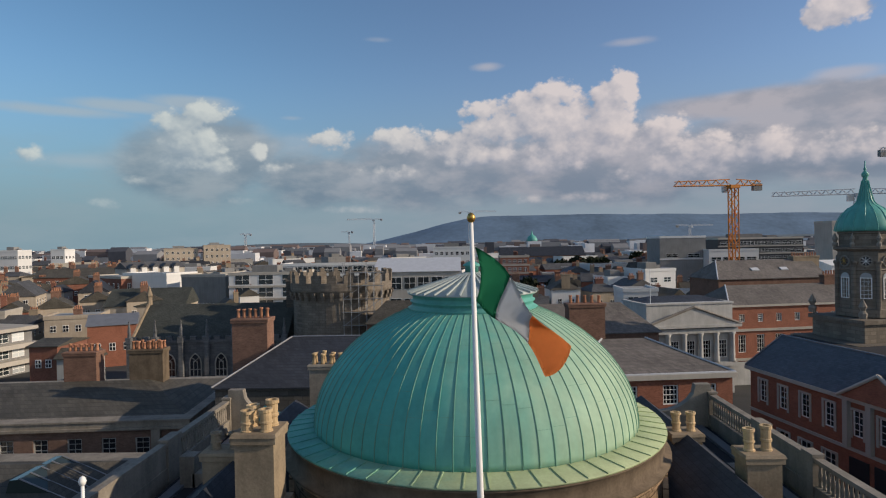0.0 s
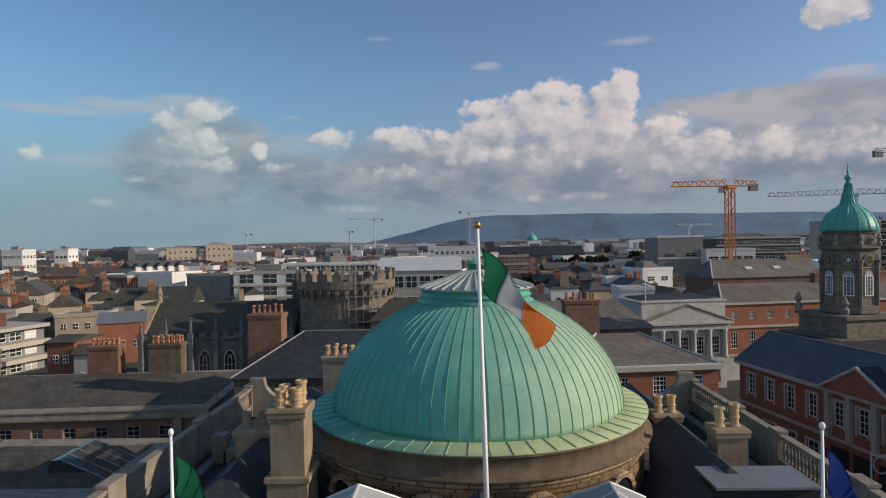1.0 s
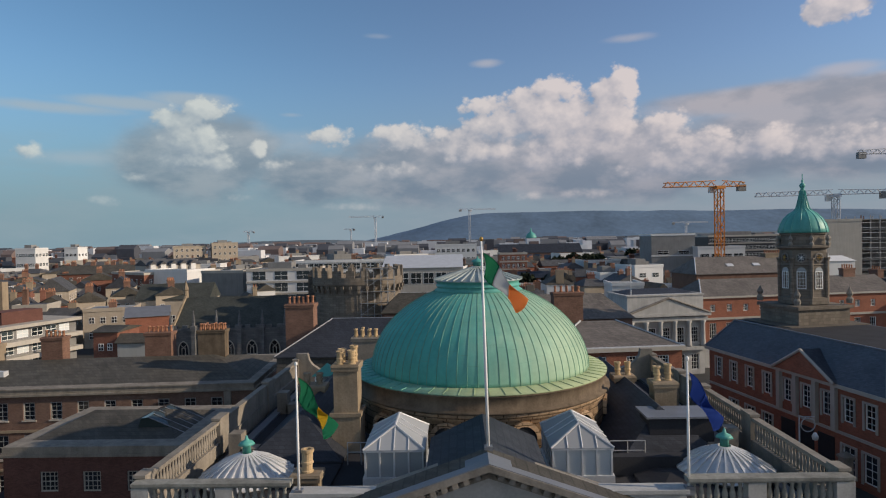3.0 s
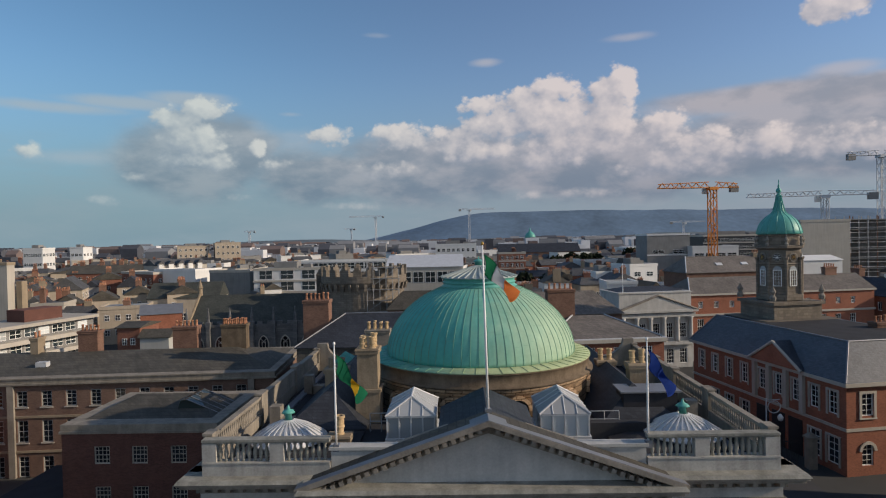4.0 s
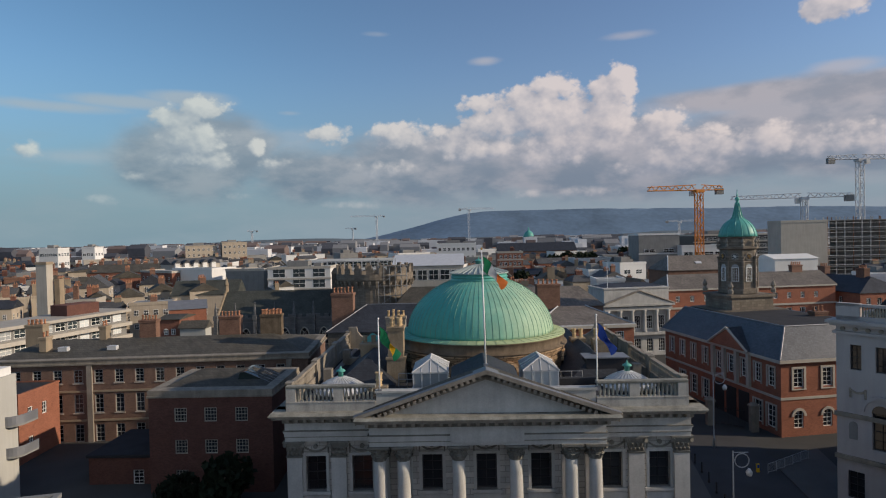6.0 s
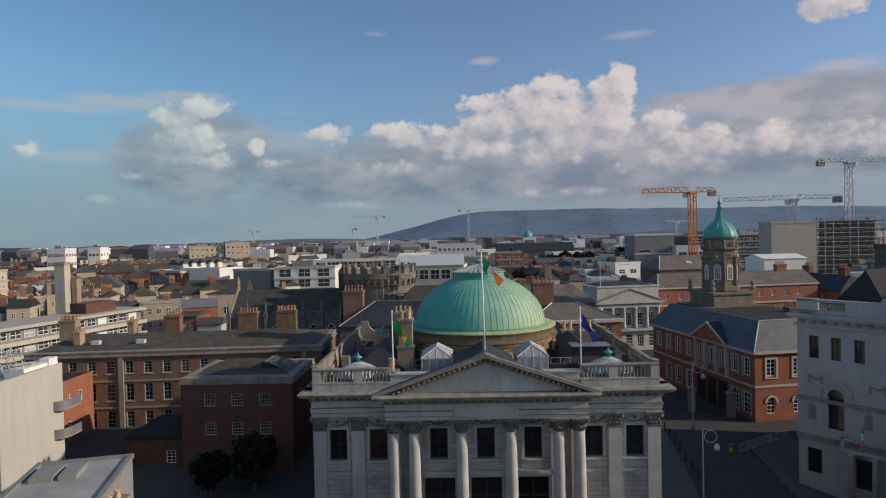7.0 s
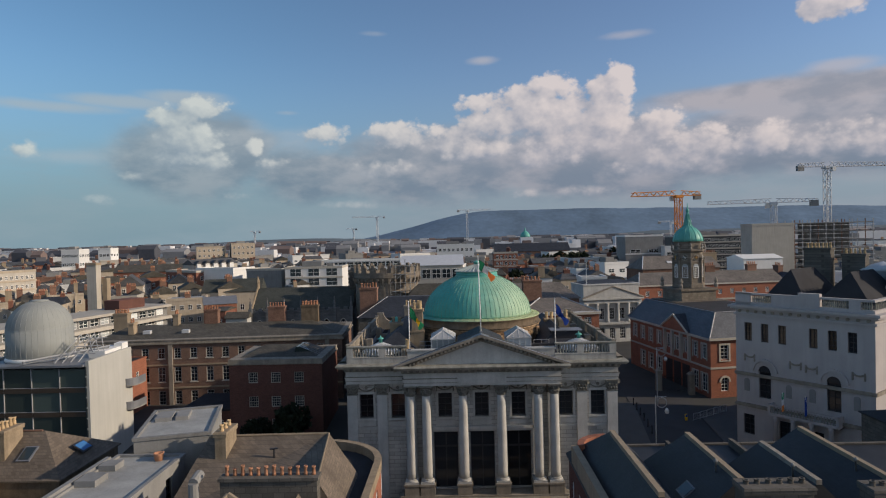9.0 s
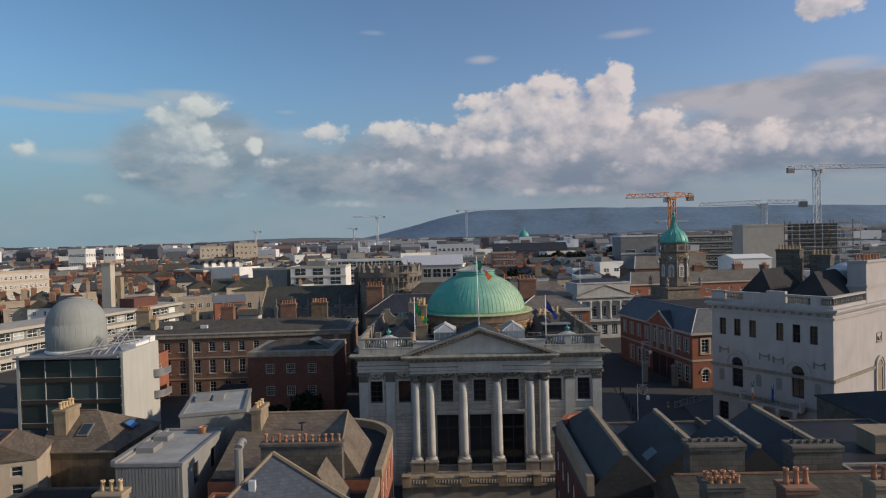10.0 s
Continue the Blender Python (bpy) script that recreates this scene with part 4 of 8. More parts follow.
# dome and drum
DX, DY = 0.55 - CX, 28.0 - FY
dome_z = hz(21.17)
drum = part("drum", lathe(bmesh.new(), [(8.0, hz(17.0)), (8.0, hz(19.55)), (8.14, hz(19.6)), (8.14, hz(19.76)), (8.22, hz(19.82)), (8.22, hz(19.95))], DX, DY, 72), DRUM, hall, "round drum of stained orange-brown stone", True)
part("drum_frieze", lathe(bmesh.new(), [(8.22, hz(19.95)), (8.38, hz(20.02)), (8.38, hz(20.14)), (8.12, hz(20.2)), (8.12, hz(20.86)), (8.2, hz(20.9)), (8.2, hz(20.97)), (7.6, hz(21.0))], DX, DY, 72), SOOTSHADE, drum, "dark brown weathered band", True)
for i in range(12):
    a = 2 * math.pi * (i + 0.5) / 12
    m = Matrix.Translation((DX, DY, 0)) @ Matrix.Rotation(a, 4, "Z")
    bm = bmesh.new()
    pts = [(-0.75, hz(16.9)), (0.75, hz(16.9)), (0.75, hz(18.5))] + [(0.75 * math.cos(t), hz(18.5) + 0.75 * math.sin(t)) for t in (0.5, 1.0, 1.57, 2.1, 2.6)] + [(-0.75, hz(18.5))]
    slab_y(bm, pts, -0.06, 0.06)
    bmesh.ops.transform(bm, matrix=m @ Matrix.Translation((8.03, 0, 0)) @ Matrix.Rotation(math.pi / 2, 4, "Z"), verts=bm.verts)
    w = part("arched_window", bm, GLASS, drum)
    arc = [math.pi * k / 12 for k in range(13)]
    ring = [(1.0 * math.cos(q), hz(18.5) + 1.0 * math.sin(q)) for q in arc] + [(0.75 * math.cos(q), hz(18.5) + 0.75 * math.sin(q)) for q in arc[::-1]]
    bm = slab_y(bmesh.new(), ring, -0.16, 0.06)
    bmesh.ops.transform(bm, matrix=m @ Matrix.Translation((8.03, 0, 0)) @ Matrix.Rotation(math.pi / 2, 4, "Z"), verts=bm.verts)
    part("window_arch", bm, DRUM, drum)


def dome_r(f):
    """Radius and height along the dome from springing (0) to crown ring (1)."""
    a = f * radians(64.0)
    return 7.10 * math.cos(a) ** 1.12, 5.45 * math.sin(a)


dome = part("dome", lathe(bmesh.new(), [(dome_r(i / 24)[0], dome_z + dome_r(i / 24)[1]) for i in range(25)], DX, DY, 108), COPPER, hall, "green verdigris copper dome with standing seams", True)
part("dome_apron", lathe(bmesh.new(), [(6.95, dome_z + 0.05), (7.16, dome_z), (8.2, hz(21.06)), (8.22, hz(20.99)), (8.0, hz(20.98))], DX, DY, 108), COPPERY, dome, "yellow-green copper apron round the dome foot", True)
# each seam is a thin raised strip
bm = bmesh.new()
N = 18
prev = None
for i in range(N + 1):
    r, z = dome_r(i / N)
    w = 0.018
    ring = [bm.verts.new(p) for p in ((r - 0.01, -w, z), (r + 0.026, -w * 0.6, z + 0.01), (r + 0.026, w * 0.6, z + 0.01), (r - 0.01, w, z))]
    if prev:
        for k in range(3):
            bm.faces.new((prev[k], prev[k + 1], ring[k + 1], ring[k]))
    prev = ring
SEAM = mesh_of("seam", bm, SEAMC)
for i in range(74):
    put("seam", SEAM, dome, pose(DX, DY, dome_z, 0, 0, 360 * i / 74))
bm = bmesh.new()
slab_y(bm, [(7.14, -0.02), (8.22, -0.13), (8.22, -0.08), (7.14, 0.04)], -0.02, 0.02)
ASEAM = mesh_of("apron_seam", bm, COPPERY)
for i in range(60):
    put("apron_seam", ASEAM, dome, pose(DX, DY, dome_z, 0, 0, 6 * i + 2))
# cross joints of the copper sheets
bm = bmesh.new()
rr = random.Random(5)
for i in range(74):
    a0, a1 = 2 * math.pi * i / 74, 2 * math.pi * (i + 1) / 74
    for f in (0.3, 0.62):
        g = f + rr.uniform(-0.12, 0.12)
        q = []
        for a, ff in ((a0, g), (a1, g), (a1, g + 0.0016), (a0, g + 0.0016)):
            r, z = dome_r(ff)
            q.append(bm.verts.new((DX + (r + 0.018) * math.cos(a), DY + (r + 0.018) * math.sin(a), dome_z + z + 0.012)))
        bm.faces.new(q)
part("sheet_joints", bm, SEAMC, dome)
tagged(dome.children[-1], kind="stuff")
# crown ring and ribbed lead cap
lantern = part("crown_ring", lathe(bmesh.new(), [(2.78, hz(25.95)), (2.92, hz(26.1)), (2.72, hz(26.2)), (2.72, hz(26.32)), (2.8, hz(26.36)), (2.8, hz(26.42)), (2.7, hz(26.46)), (2.7, hz(26.62)), (2.82, hz(26.67)), (2.82, hz(26.74)), (2.4, hz(26.76))], DX, DY, 60), COPPERD, hall, "deep green copper ring", True)
part("cap", lathe(bmesh.new(), [(2.9, hz(26.72)), (2.9, hz(26.77)), (1.6, hz(27.16)), (0.4, hz(27.52)), (0.0, hz(27.55))], DX, DY, 60), CAPM, lantern, "pale ribbed lead cap", True)
CAPRIB = mesh_of("cap_rib", slab_y(bmesh.new(), [(0.35, 0.76), (2.95, 0.0), (2.95, 0.08), (0.35, 0.85)], -0.04, 0.04), CAPM)
for i in range(32):
    put("cap_rib", CAPRIB, lantern, pose(DX, DY, hz(26.77), 0, 0, 11.25 * i))
part("finial", lathe(bmesh.new(), [(0.30, hz(27.4)), (0.30, hz(27.86)), (0.42, hz(27.89)), (0.38, hz(27.97)), (0.18, hz(28.08)), (0.06, hz(28.12)), (0.05, hz(28.26)), (0.0, hz(28.28))], DX, DY, 16), COPPERD, lantern, smooth=True)


# roof lanterns: two glazed boxes and two ribbed cones
def glazed_lantern(x, y):
    """A glazed box with a hipped glass roof, its short ridge running back."""
    s = thing("roof_lantern", pose(x, y, 17.75), "glazed roof lantern with white bars and hipped glass roof", "skylight", "glazed roof lanterns")
    w, d, e, r, g = 1.34, 1.82, 2.03, 2.92, 1.05
    part("kerb", boxes((-w - 0.12, w + 0.12, -d - 0.12, d + 0.12, 0, 0.75)), LEADW, s)
    part("side_glazing", boxes((-w + 0.03, w - 0.03, -d + 0.03, d - 0.03, 0.75, e - 0.08)), GLASSP, s)
    fx, fy = [-w + 2 * w * i / 4 for i in range(5)], [-d + 2 * d * i / 5 for i in range(6)]
    for sgn in (-1, 1):
        for f in fx:
            part("glazing_bar", boxes((f - 0.04, f + 0.04, sgn * d - 0.05, sgn * d + 0.05, 0.75, e - 0.1)), LEADW, s)
        for f in fy[1:-1]:
            part("glazing_bar", boxes((sgn * w - 0.05, sgn * w + 0.05, f - 0.04, f + 0.04, 0.75, e - 0.1)), LEADW, s)
    part("eaves_beam", boxes((-w - 0.09, w + 0.09, -d - 0.09, d + 0.09, e - 0.1, e)), LEADW, s)
    bm = bmesh.new()
    roof_mesh(bm, -w - 0.1, w + 0.1, -d - 0.1, d + 0.1, e, r, (d + 0.1 - g, d + 0.1 - g), "y", 0.02)
    part("roof_glazing", bm, GLASSW, s)
    tops = {sy: Vector((0, sy * g, r + 0.02)) for sy in (-1, 1)}
    for sx in (-1, 1):
        for sy in (-1, 1):
            part("hip_bar", rod(bmesh.new(), (sx * (w + 0.1), sy * (d + 0.1), e + 0.02), tops[sy], 0.05, 5), LEADW, s)
        for f in fy[1:-1]:
            top = (0, max(-g, min(g, f)), r + 0.02) if abs(f) < g else None
            if top:
                part("roof_bar", rod(bmesh.new(), (sx * (w + 0.1), f, e + 0.02), top, 0.03, 5), LEADW, s)
    for sy in (-1, 1):
        for f in fx[1:-1]:
            k = 1 - abs(f) / (w + 0.1)
            q = Vector((f, sy * (d + 0.1), e + 0.02)).lerp(Vector((f, sy * (d + 0.1 - (d + 0.1 - g) * k), e + 0.02 + (r - e) * k)), 1.0)
            part("roof_bar", rod(bmesh.new(), (f, sy * (d + 0.1), e + 0.02), q, 0.03, 5), LEADW, s)
    part("ridge_bar", rod(bmesh.new(), tops[-1], tops[1], 0.06, 6), LEADW, s)


glazed_lantern(-3.85, 17.0)
glazed_lantern(4.8, 17.0)


def cone_lantern(x, y):
    s = thing("lead_cupola", pose(x, y, 17.75), "round ribbed lead roof light with small green cupola", "skylight", "ribbed lead roof lights")
    part("kerb", lathe(bmesh.new(), [(2.0, 0), (2.0, 0.45), (2.1, 0.5)], seg=40), LEAD, s, smooth=True)
    part("cone", lathe(bmesh.new(), [(2.2, 0.48), (2.18, 0.55), (1.2, 1.15), (0.35, 1.5), (0, 1.55)], seg=48), LEADW, s, smooth=True)
    rib = mesh_of("rib", slab_y(bmesh.new(), [(0.3, 1.5), (1.2, 1.13), (2.22, 0.5), (2.24, 0.6), (1.22, 1.24), (0.3, 1.62)], -0.045, 0.045), LEADW)
    for i in range(26):
        put("rib", rib, s, pose(0, 0, 0, 0, 0, 360 * i / 26))
    cup = part("cupola", lathe(bmesh.new(), [(0.20, 1.45), (0.20, 1.95), (0.40, 2.0), (0.30, 2.12), (0.1, 2.22), (0.05, 2.4), (0, 2.45)], seg=14), COPPERD, s, "small green copper cupola", True)


cone_lantern(-11.1, 16.3)
cone_lantern(11.8, 16.5)

# small glazed turret on the east roof
gz = thing("glazed_turret", pose(-11.0, 34.2, 17.75), "small white glazed turret with green pyramid roof", "skylight")
part("glazing", boxes((-0.75, 0.75, -0.75, 0.75, 0, 1.5)), GLASSP, gz)
part("glazing_bars", boxes(*[(x - 0.05, x + 0.05, y - 0.05, y + 0.05, 0, 1.5) for x in (-0.76, -0.25, 0.25, 0.76) for y in (-0.76, 0.76)], *[(x - 0.05, x + 0.05, y - 0.05, y + 0.05, 0, 1.5) for x in (-0.76, 0.76) for y in (-0.25, 0.25)]), WHITE, gz)
part("pyramid_roof", taper(bmesh.new(), -1.0, 1.0, -1.0, 1.0, 1.5, 2.3, 0.97), COPPERY, gz)
# chimneys of the hall
chimney(hall, -7.1 - CX, 21.5 - FY, hz(17.7), hz(22.6), 1.34, 1.4, 2, BUFFST, POTB, 2, "x", 0.85, 1.35)
bm = boxes((-8.2, -6.6, 9.35, 11.05, hz(17.7), hz(19.75)))
box(bm, -8.28, -6.52, 9.27, 11.13, hz(19.75), hz(19.95))
part("chimney_breast", bm, BUFFST, hall)
chimney(hall, 11.4 - CX, 24.2 - FY, hz(17.7), hz(20.72), 1.3, 1.1, 2, BUFFST, POTB, 1, "x", 0.95, 1.3)
chimney(hall, 10.3 - CX, 29.1 - FY, hz(17.7), hz(20.0), 1.3, 1.1, 2, BUFFST, POTB, 1, "x", 0.9, 1.3)
chimney(hall, -7.9 - CX, 15.2 - FY, hz(17.7), hz(18.8), 1.2, 0.9, 1, BUFFST, POTB, 1, "x", 1.1, 1.7)
chimney(hall, -10.2 - CX, 26.3 - FY, hz(17.7), hz(20.3), 1.6, 1.1, 2, BUFFST, BUFFST, 1, "x", 0.8, 1.4)
# rails round the lanterns
for x0, x1, y in ((-7.0, -5.6, 7.6), (6.6, 8.4, 7.4)):
    bm = bmesh.new()
    for k in range(3):
        x = x0 + (x1 - x0) * k / 2
        rod(bm, (x, y, hz(17.7)), (x, y, hz(18.9)), 0.03, 5)
    for z in (18.4, 18.9):
        rod(bm, (x0, y, hz(z)), (x1, y, hz(z)), 0.03, 5)
    part("guard_rail", bm, STEEL, hall)

# terrace before the portico
ter = thing("terrace", pose(CX, 6.5, 0.4), "raised stone terrace with balustrade before the portico", "terrace")
# platform in a darker stone that carries the shadow before the portico
part("platform", boxes((-9.2, 9.2, 0.0, 5.4, 0, 3.3), (-8.9, 8.9, 3.6, 5.5, 3.3, 3.5)), DIRTSHADE, ter)
# buff colour stands for the warm light on the balustrade
bm = boxes((-8.9, 8.9, -0.25, 0.25, 3.3, 3.5), (-8.9, 8.9, -0.28, 0.28, 4.15, 4.35))
tb = part("terrace_balustrade", bm, BUFFST, ter)
for o in (-8.7, -6.0, -2.1, 2.1, 6.0, 8.7):
    part("pier", boxes((o - 0.45, o + 0.45, -0.4, 0.4, 3.3, 4.5), (o - 0.52, o + 0.52, -0.46, 0.46, 4.5, 4.62)), BUFFST, tb)
for i in range(52):
    x = -8.4 + i * 16.8 / 51
    if min(abs(x - o) for o in (-8.7, -6.0, -2.1, 2.1, 6.0, 8.7)) > 0.5:
        put("baluster", BAL, tb, pose(x, 0, 3.5) @ Matrix.Diagonal((0.8, 0.8, 0.68, 1)))


# flagpoles and flags
def flag(x, y, z0, z1, bands, drop, label, r=0.075, lean=0.0, size=(2.6, 1.5), grp="flagpoles on the hall"):
    f = thing("flagpole", pose(x, y, z0), label, "flagpole", grp)
    h = z1 - z0
    part("pole", lathe(bmesh.new(), [(r, 0), (r, h * 0.4), (r * 0.6, h)], seg=12), WHITE, f, smooth=True, m=pose(0, 0, 0, 0, lean, 0))
    top = Vector((math.sin(radians(lean)) * h, 0, math.cos(radians(lean)) * h))
    part("ball", lathe(bmesh.new(), [(0, -0.02), (r * 1.0, 0.02), (r * 1.35, 0.09), (r * 0.9, 0.16), (0, 0.19)], seg=12), GOLD if r > 0.06 else WHITE, f, smooth=True, m=Matrix.Translation(top))
    part("foot", boxes((-0.16, 0.16, -0.16, 0.16, -0.25, 0.1)), LEAD, f)
    n, k = 8 * len(bands), 10
    w, hgt = size
    pts = []
    for i in range(n + 1):
        u = i / n
        for j in range(k + 1):
            v = j / k
            sag = drop * u ** 1.15
            pinch = 1 - 0.6 * u
            px = 0.06 + w * u * (1 - 0.35 * abs(drop) * v * 0.6) + 0.10 * math.sin(7 * u + 3 * v)
            py = 0.20 * math.sin(9 * u + 2.5 * v) * u + 0.28 * u
            pz = -0.45 - hgt * v * pinch - sag * w + 0.08 * math.sin(8 * u + 4 * v) * u
            pts.append(top + Vector((px, py, pz)))
    for b, mat_ in enumerate(bands):
        bm = bmesh.new()
        vs = {}
        for i in range(8 * b, 8 * b + 9):
            for j in range(k + 1):
                vs[i, j] = bm.verts.new(pts[i * (k + 1) + j])
        for i in range(8 * b, 8 * b + 8):
            for j in range(k):
                bm.faces.new((vs[i, j], vs[i + 1, j], vs[i + 1, j + 1], vs[i, j + 1]))
        bmesh.ops.solidify(bm, geom=bm.faces[:], thickness=0.012)
        part("flag_band", bm, mat_, f, smooth=True)
    return f


flag(0.36, 11.5, 21.05, 29.35, (GREEN, CLOTHW, CLOTHO), 1.15, "tall white flagpole with drooping green, white and orange flag", 0.062, lean=-0.9, size=(1.75, 1.0))
flag(-7.4, 11.8, 19.25, 24.4, (GREEN, GREEN, GREEN, YELLOW, GREEN), 1.45, "white flagpole with limp green and yellow flag", 0.055, size=(1.5, 0.95))
flag(8.4, 11.8, 19.25, 24.38, (BLUE, BLUE), 1.4, "white flagpole with limp dark blue flag", 0.055, size=(1.45, 0.9))

# ---- long brown brick range behind the hall's east side ----
def brown_range():
    m = pose(-63.06, 45.50, 4.4, 0, 0, 4.0)
    b = thing("brick_range", m, "long brown brick range with grey slate roof and sash windows", "terrace building")
    w, d, z0, e = 41.5, 15.5, -4.0, 10.8

    def lz(z):
        return z - 4.4

    xs = [63 - 59.2 + 2.62 * i for i in range(-1, 14)]
    ops = []
    for x in xs:
        if 1.0 < x < w - 1.0:
            ops += [(x, lz(12.3), 1.15, 1.75), (x, lz(8.4), 1.15, 2.45), (x, lz(4.6), 1.15, 2.3)]
    walls(b, w, d, z0, lz(14.7), BROWNB, {"front": ops}, (2, 4), SASHG)
    bm = boxes((-0.05, w + 0.05, -0.12, 0.0, lz(11.1), lz(11.35)), (-0.05, w + 0.05, -0.12, 0.0, lz(7.3), lz(7.55)))
    part("string_course", bm, RENDER, b)
    par = part("parapet", boxes((-0.1, w + 0.1, -0.15, d + 0.1, lz(14.9), lz(15.32))), PARAPET, b, "weathered buff stone parapet")
    part("cornice", boxes((-0.3, w + 0.3, -0.35, d + 0.3, lz(14.7), lz(14.9))), PARAPET, par)
    part("coping", boxes((-0.2, w + 0.2, -0.25, d + 0.2, lz(15.32), lz(15.45))), PARAPET, par)
    for c, s, hw, hh in ops:
        part("window_sill", boxes((c - hw / 2 - 0.12, c + hw / 2 + 0.12, -0.1, 0.05, s - 0.12, s)), CONCRETE, b)
    for x in (63 - 49.8, 63 - 24.0):
        part("pier_strip", boxes((x - 0.34, x + 0.34, -0.3, 0.02, z0, lz(14.7))), DIRTSHADE, b)
    part("roof", roof_mesh(bmesh.new(), 0.3, w - 0.2, 0.5, d - 0.3, lz(15.3), lz(16.95), (3, 6), "x"), SLATE, b)
    for x, y, z1, cw, pots, br in ((63 - 28.1, 8.6, 19.7, 3.0, 6, SOOTSHADE), (63 - 34.0, 8.6, 19.6, 2.9, 6, CHIMB), (63 - 45.5, 8.4, 19.4, 2.3, 5, CHIMB), (63 - 61.3, 8.4, 19.2, 2.4, 4, RENDER), (63 - 51.6, 8.0, 18.8, 0.9, 1, RENDER), (63 - 57.6, 4.0, 18.0, 0.9, 1, RENDER)):
        chimney(b, x, y, lz(16.0), lz(z1), cw, 1.5, pots, br, POT, 2 if br in (RENDER, SOOTSHADE) else 1, "x", 0.7)
    for x in (63 - 55.0, 63 - 48.5):
        part("rooflight", boxes((x - 0.6, x + 0.6, 3.2, 4.0, lz(16.0), lz(16.55))), LEADW, b)


brown_range()


def dark_red_house():
    b = thing("red_brick_house", pose(-34.6, 31.4, 3.6), "dark red brick house with hipped slate roof in shade", "house")

    def lz(z):
        return z - 3.6

    w, d = 13.2, 11.0
    ops = [(x, z, 1.35, 1.5) for x in (3.4, 6.6, 9.9) for z in (lz(11.4), lz(8.0), lz(4.8))]
    walls(b, w, d, -3.0, lz(14.0), REDB, {"front": ops}, (4, 4), CONCRETE)
    part("parapet", boxes((-0.15, w + 0.15, -0.15, d + 0.15, lz(14.0), lz(14.2)), (-0.05, w + 0.05, -0.05, d + 0.05, lz(14.2), lz(14.75))), PARAPET, b)
    part("roof", roof_mesh(bmesh.new(), 0.3, w - 0.3, 0.4, d - 0.4, lz(14.4), lz(15.95), (3.4, 3.4), "x"), SLATE, b)
    # a raised glazed slope over the stair at one end
    g = part("roof_glazing", slab_y(bmesh.new(), [(8.4, lz(14.6)), (12.4, lz(14.5)), (12.4, lz(14.6)), (9.3, lz(15.95)), (8.8, lz(15.9))], 3.0, 7.0), GLASSG, b, "sloping grey roof glazing")
    for k in range(5):
        y = 3.1 + 0.95 * k
        part("glazing_bar", rod(bmesh.new(), (12.42, y, lz(14.62)), (9.3, y, lz(15.98)), 0.05, 5), LEAD, g)
    # lower wing at its side
    b2 = thing("brick_annexe", pose(-42.5, 33.5, 3.4), "low red brick annexe with flat dark roof", "house")
    walls(b2, 7.8, 9.0, -3.0, 3.6, REDB, {"front": [(5.5, 0.6, 1.2, 1.6)]}, (2, 4))
    part("roof", boxes((-0.2, 8.0, -0.2, 9.2, 3.6, 3.9)), DKFELT, b2)


dark_red_house()


def big_brick_chimney():
    b = thing("chimney_block", pose(-17.3, 51.2, 12.0), "tall square brick chimney stack with clay pots", "chimney")
    chimney(b, 0, 0, 0, 11.0, 2.9, 1.8, 6, CHIMB, POT, 1, "x", 0.8)


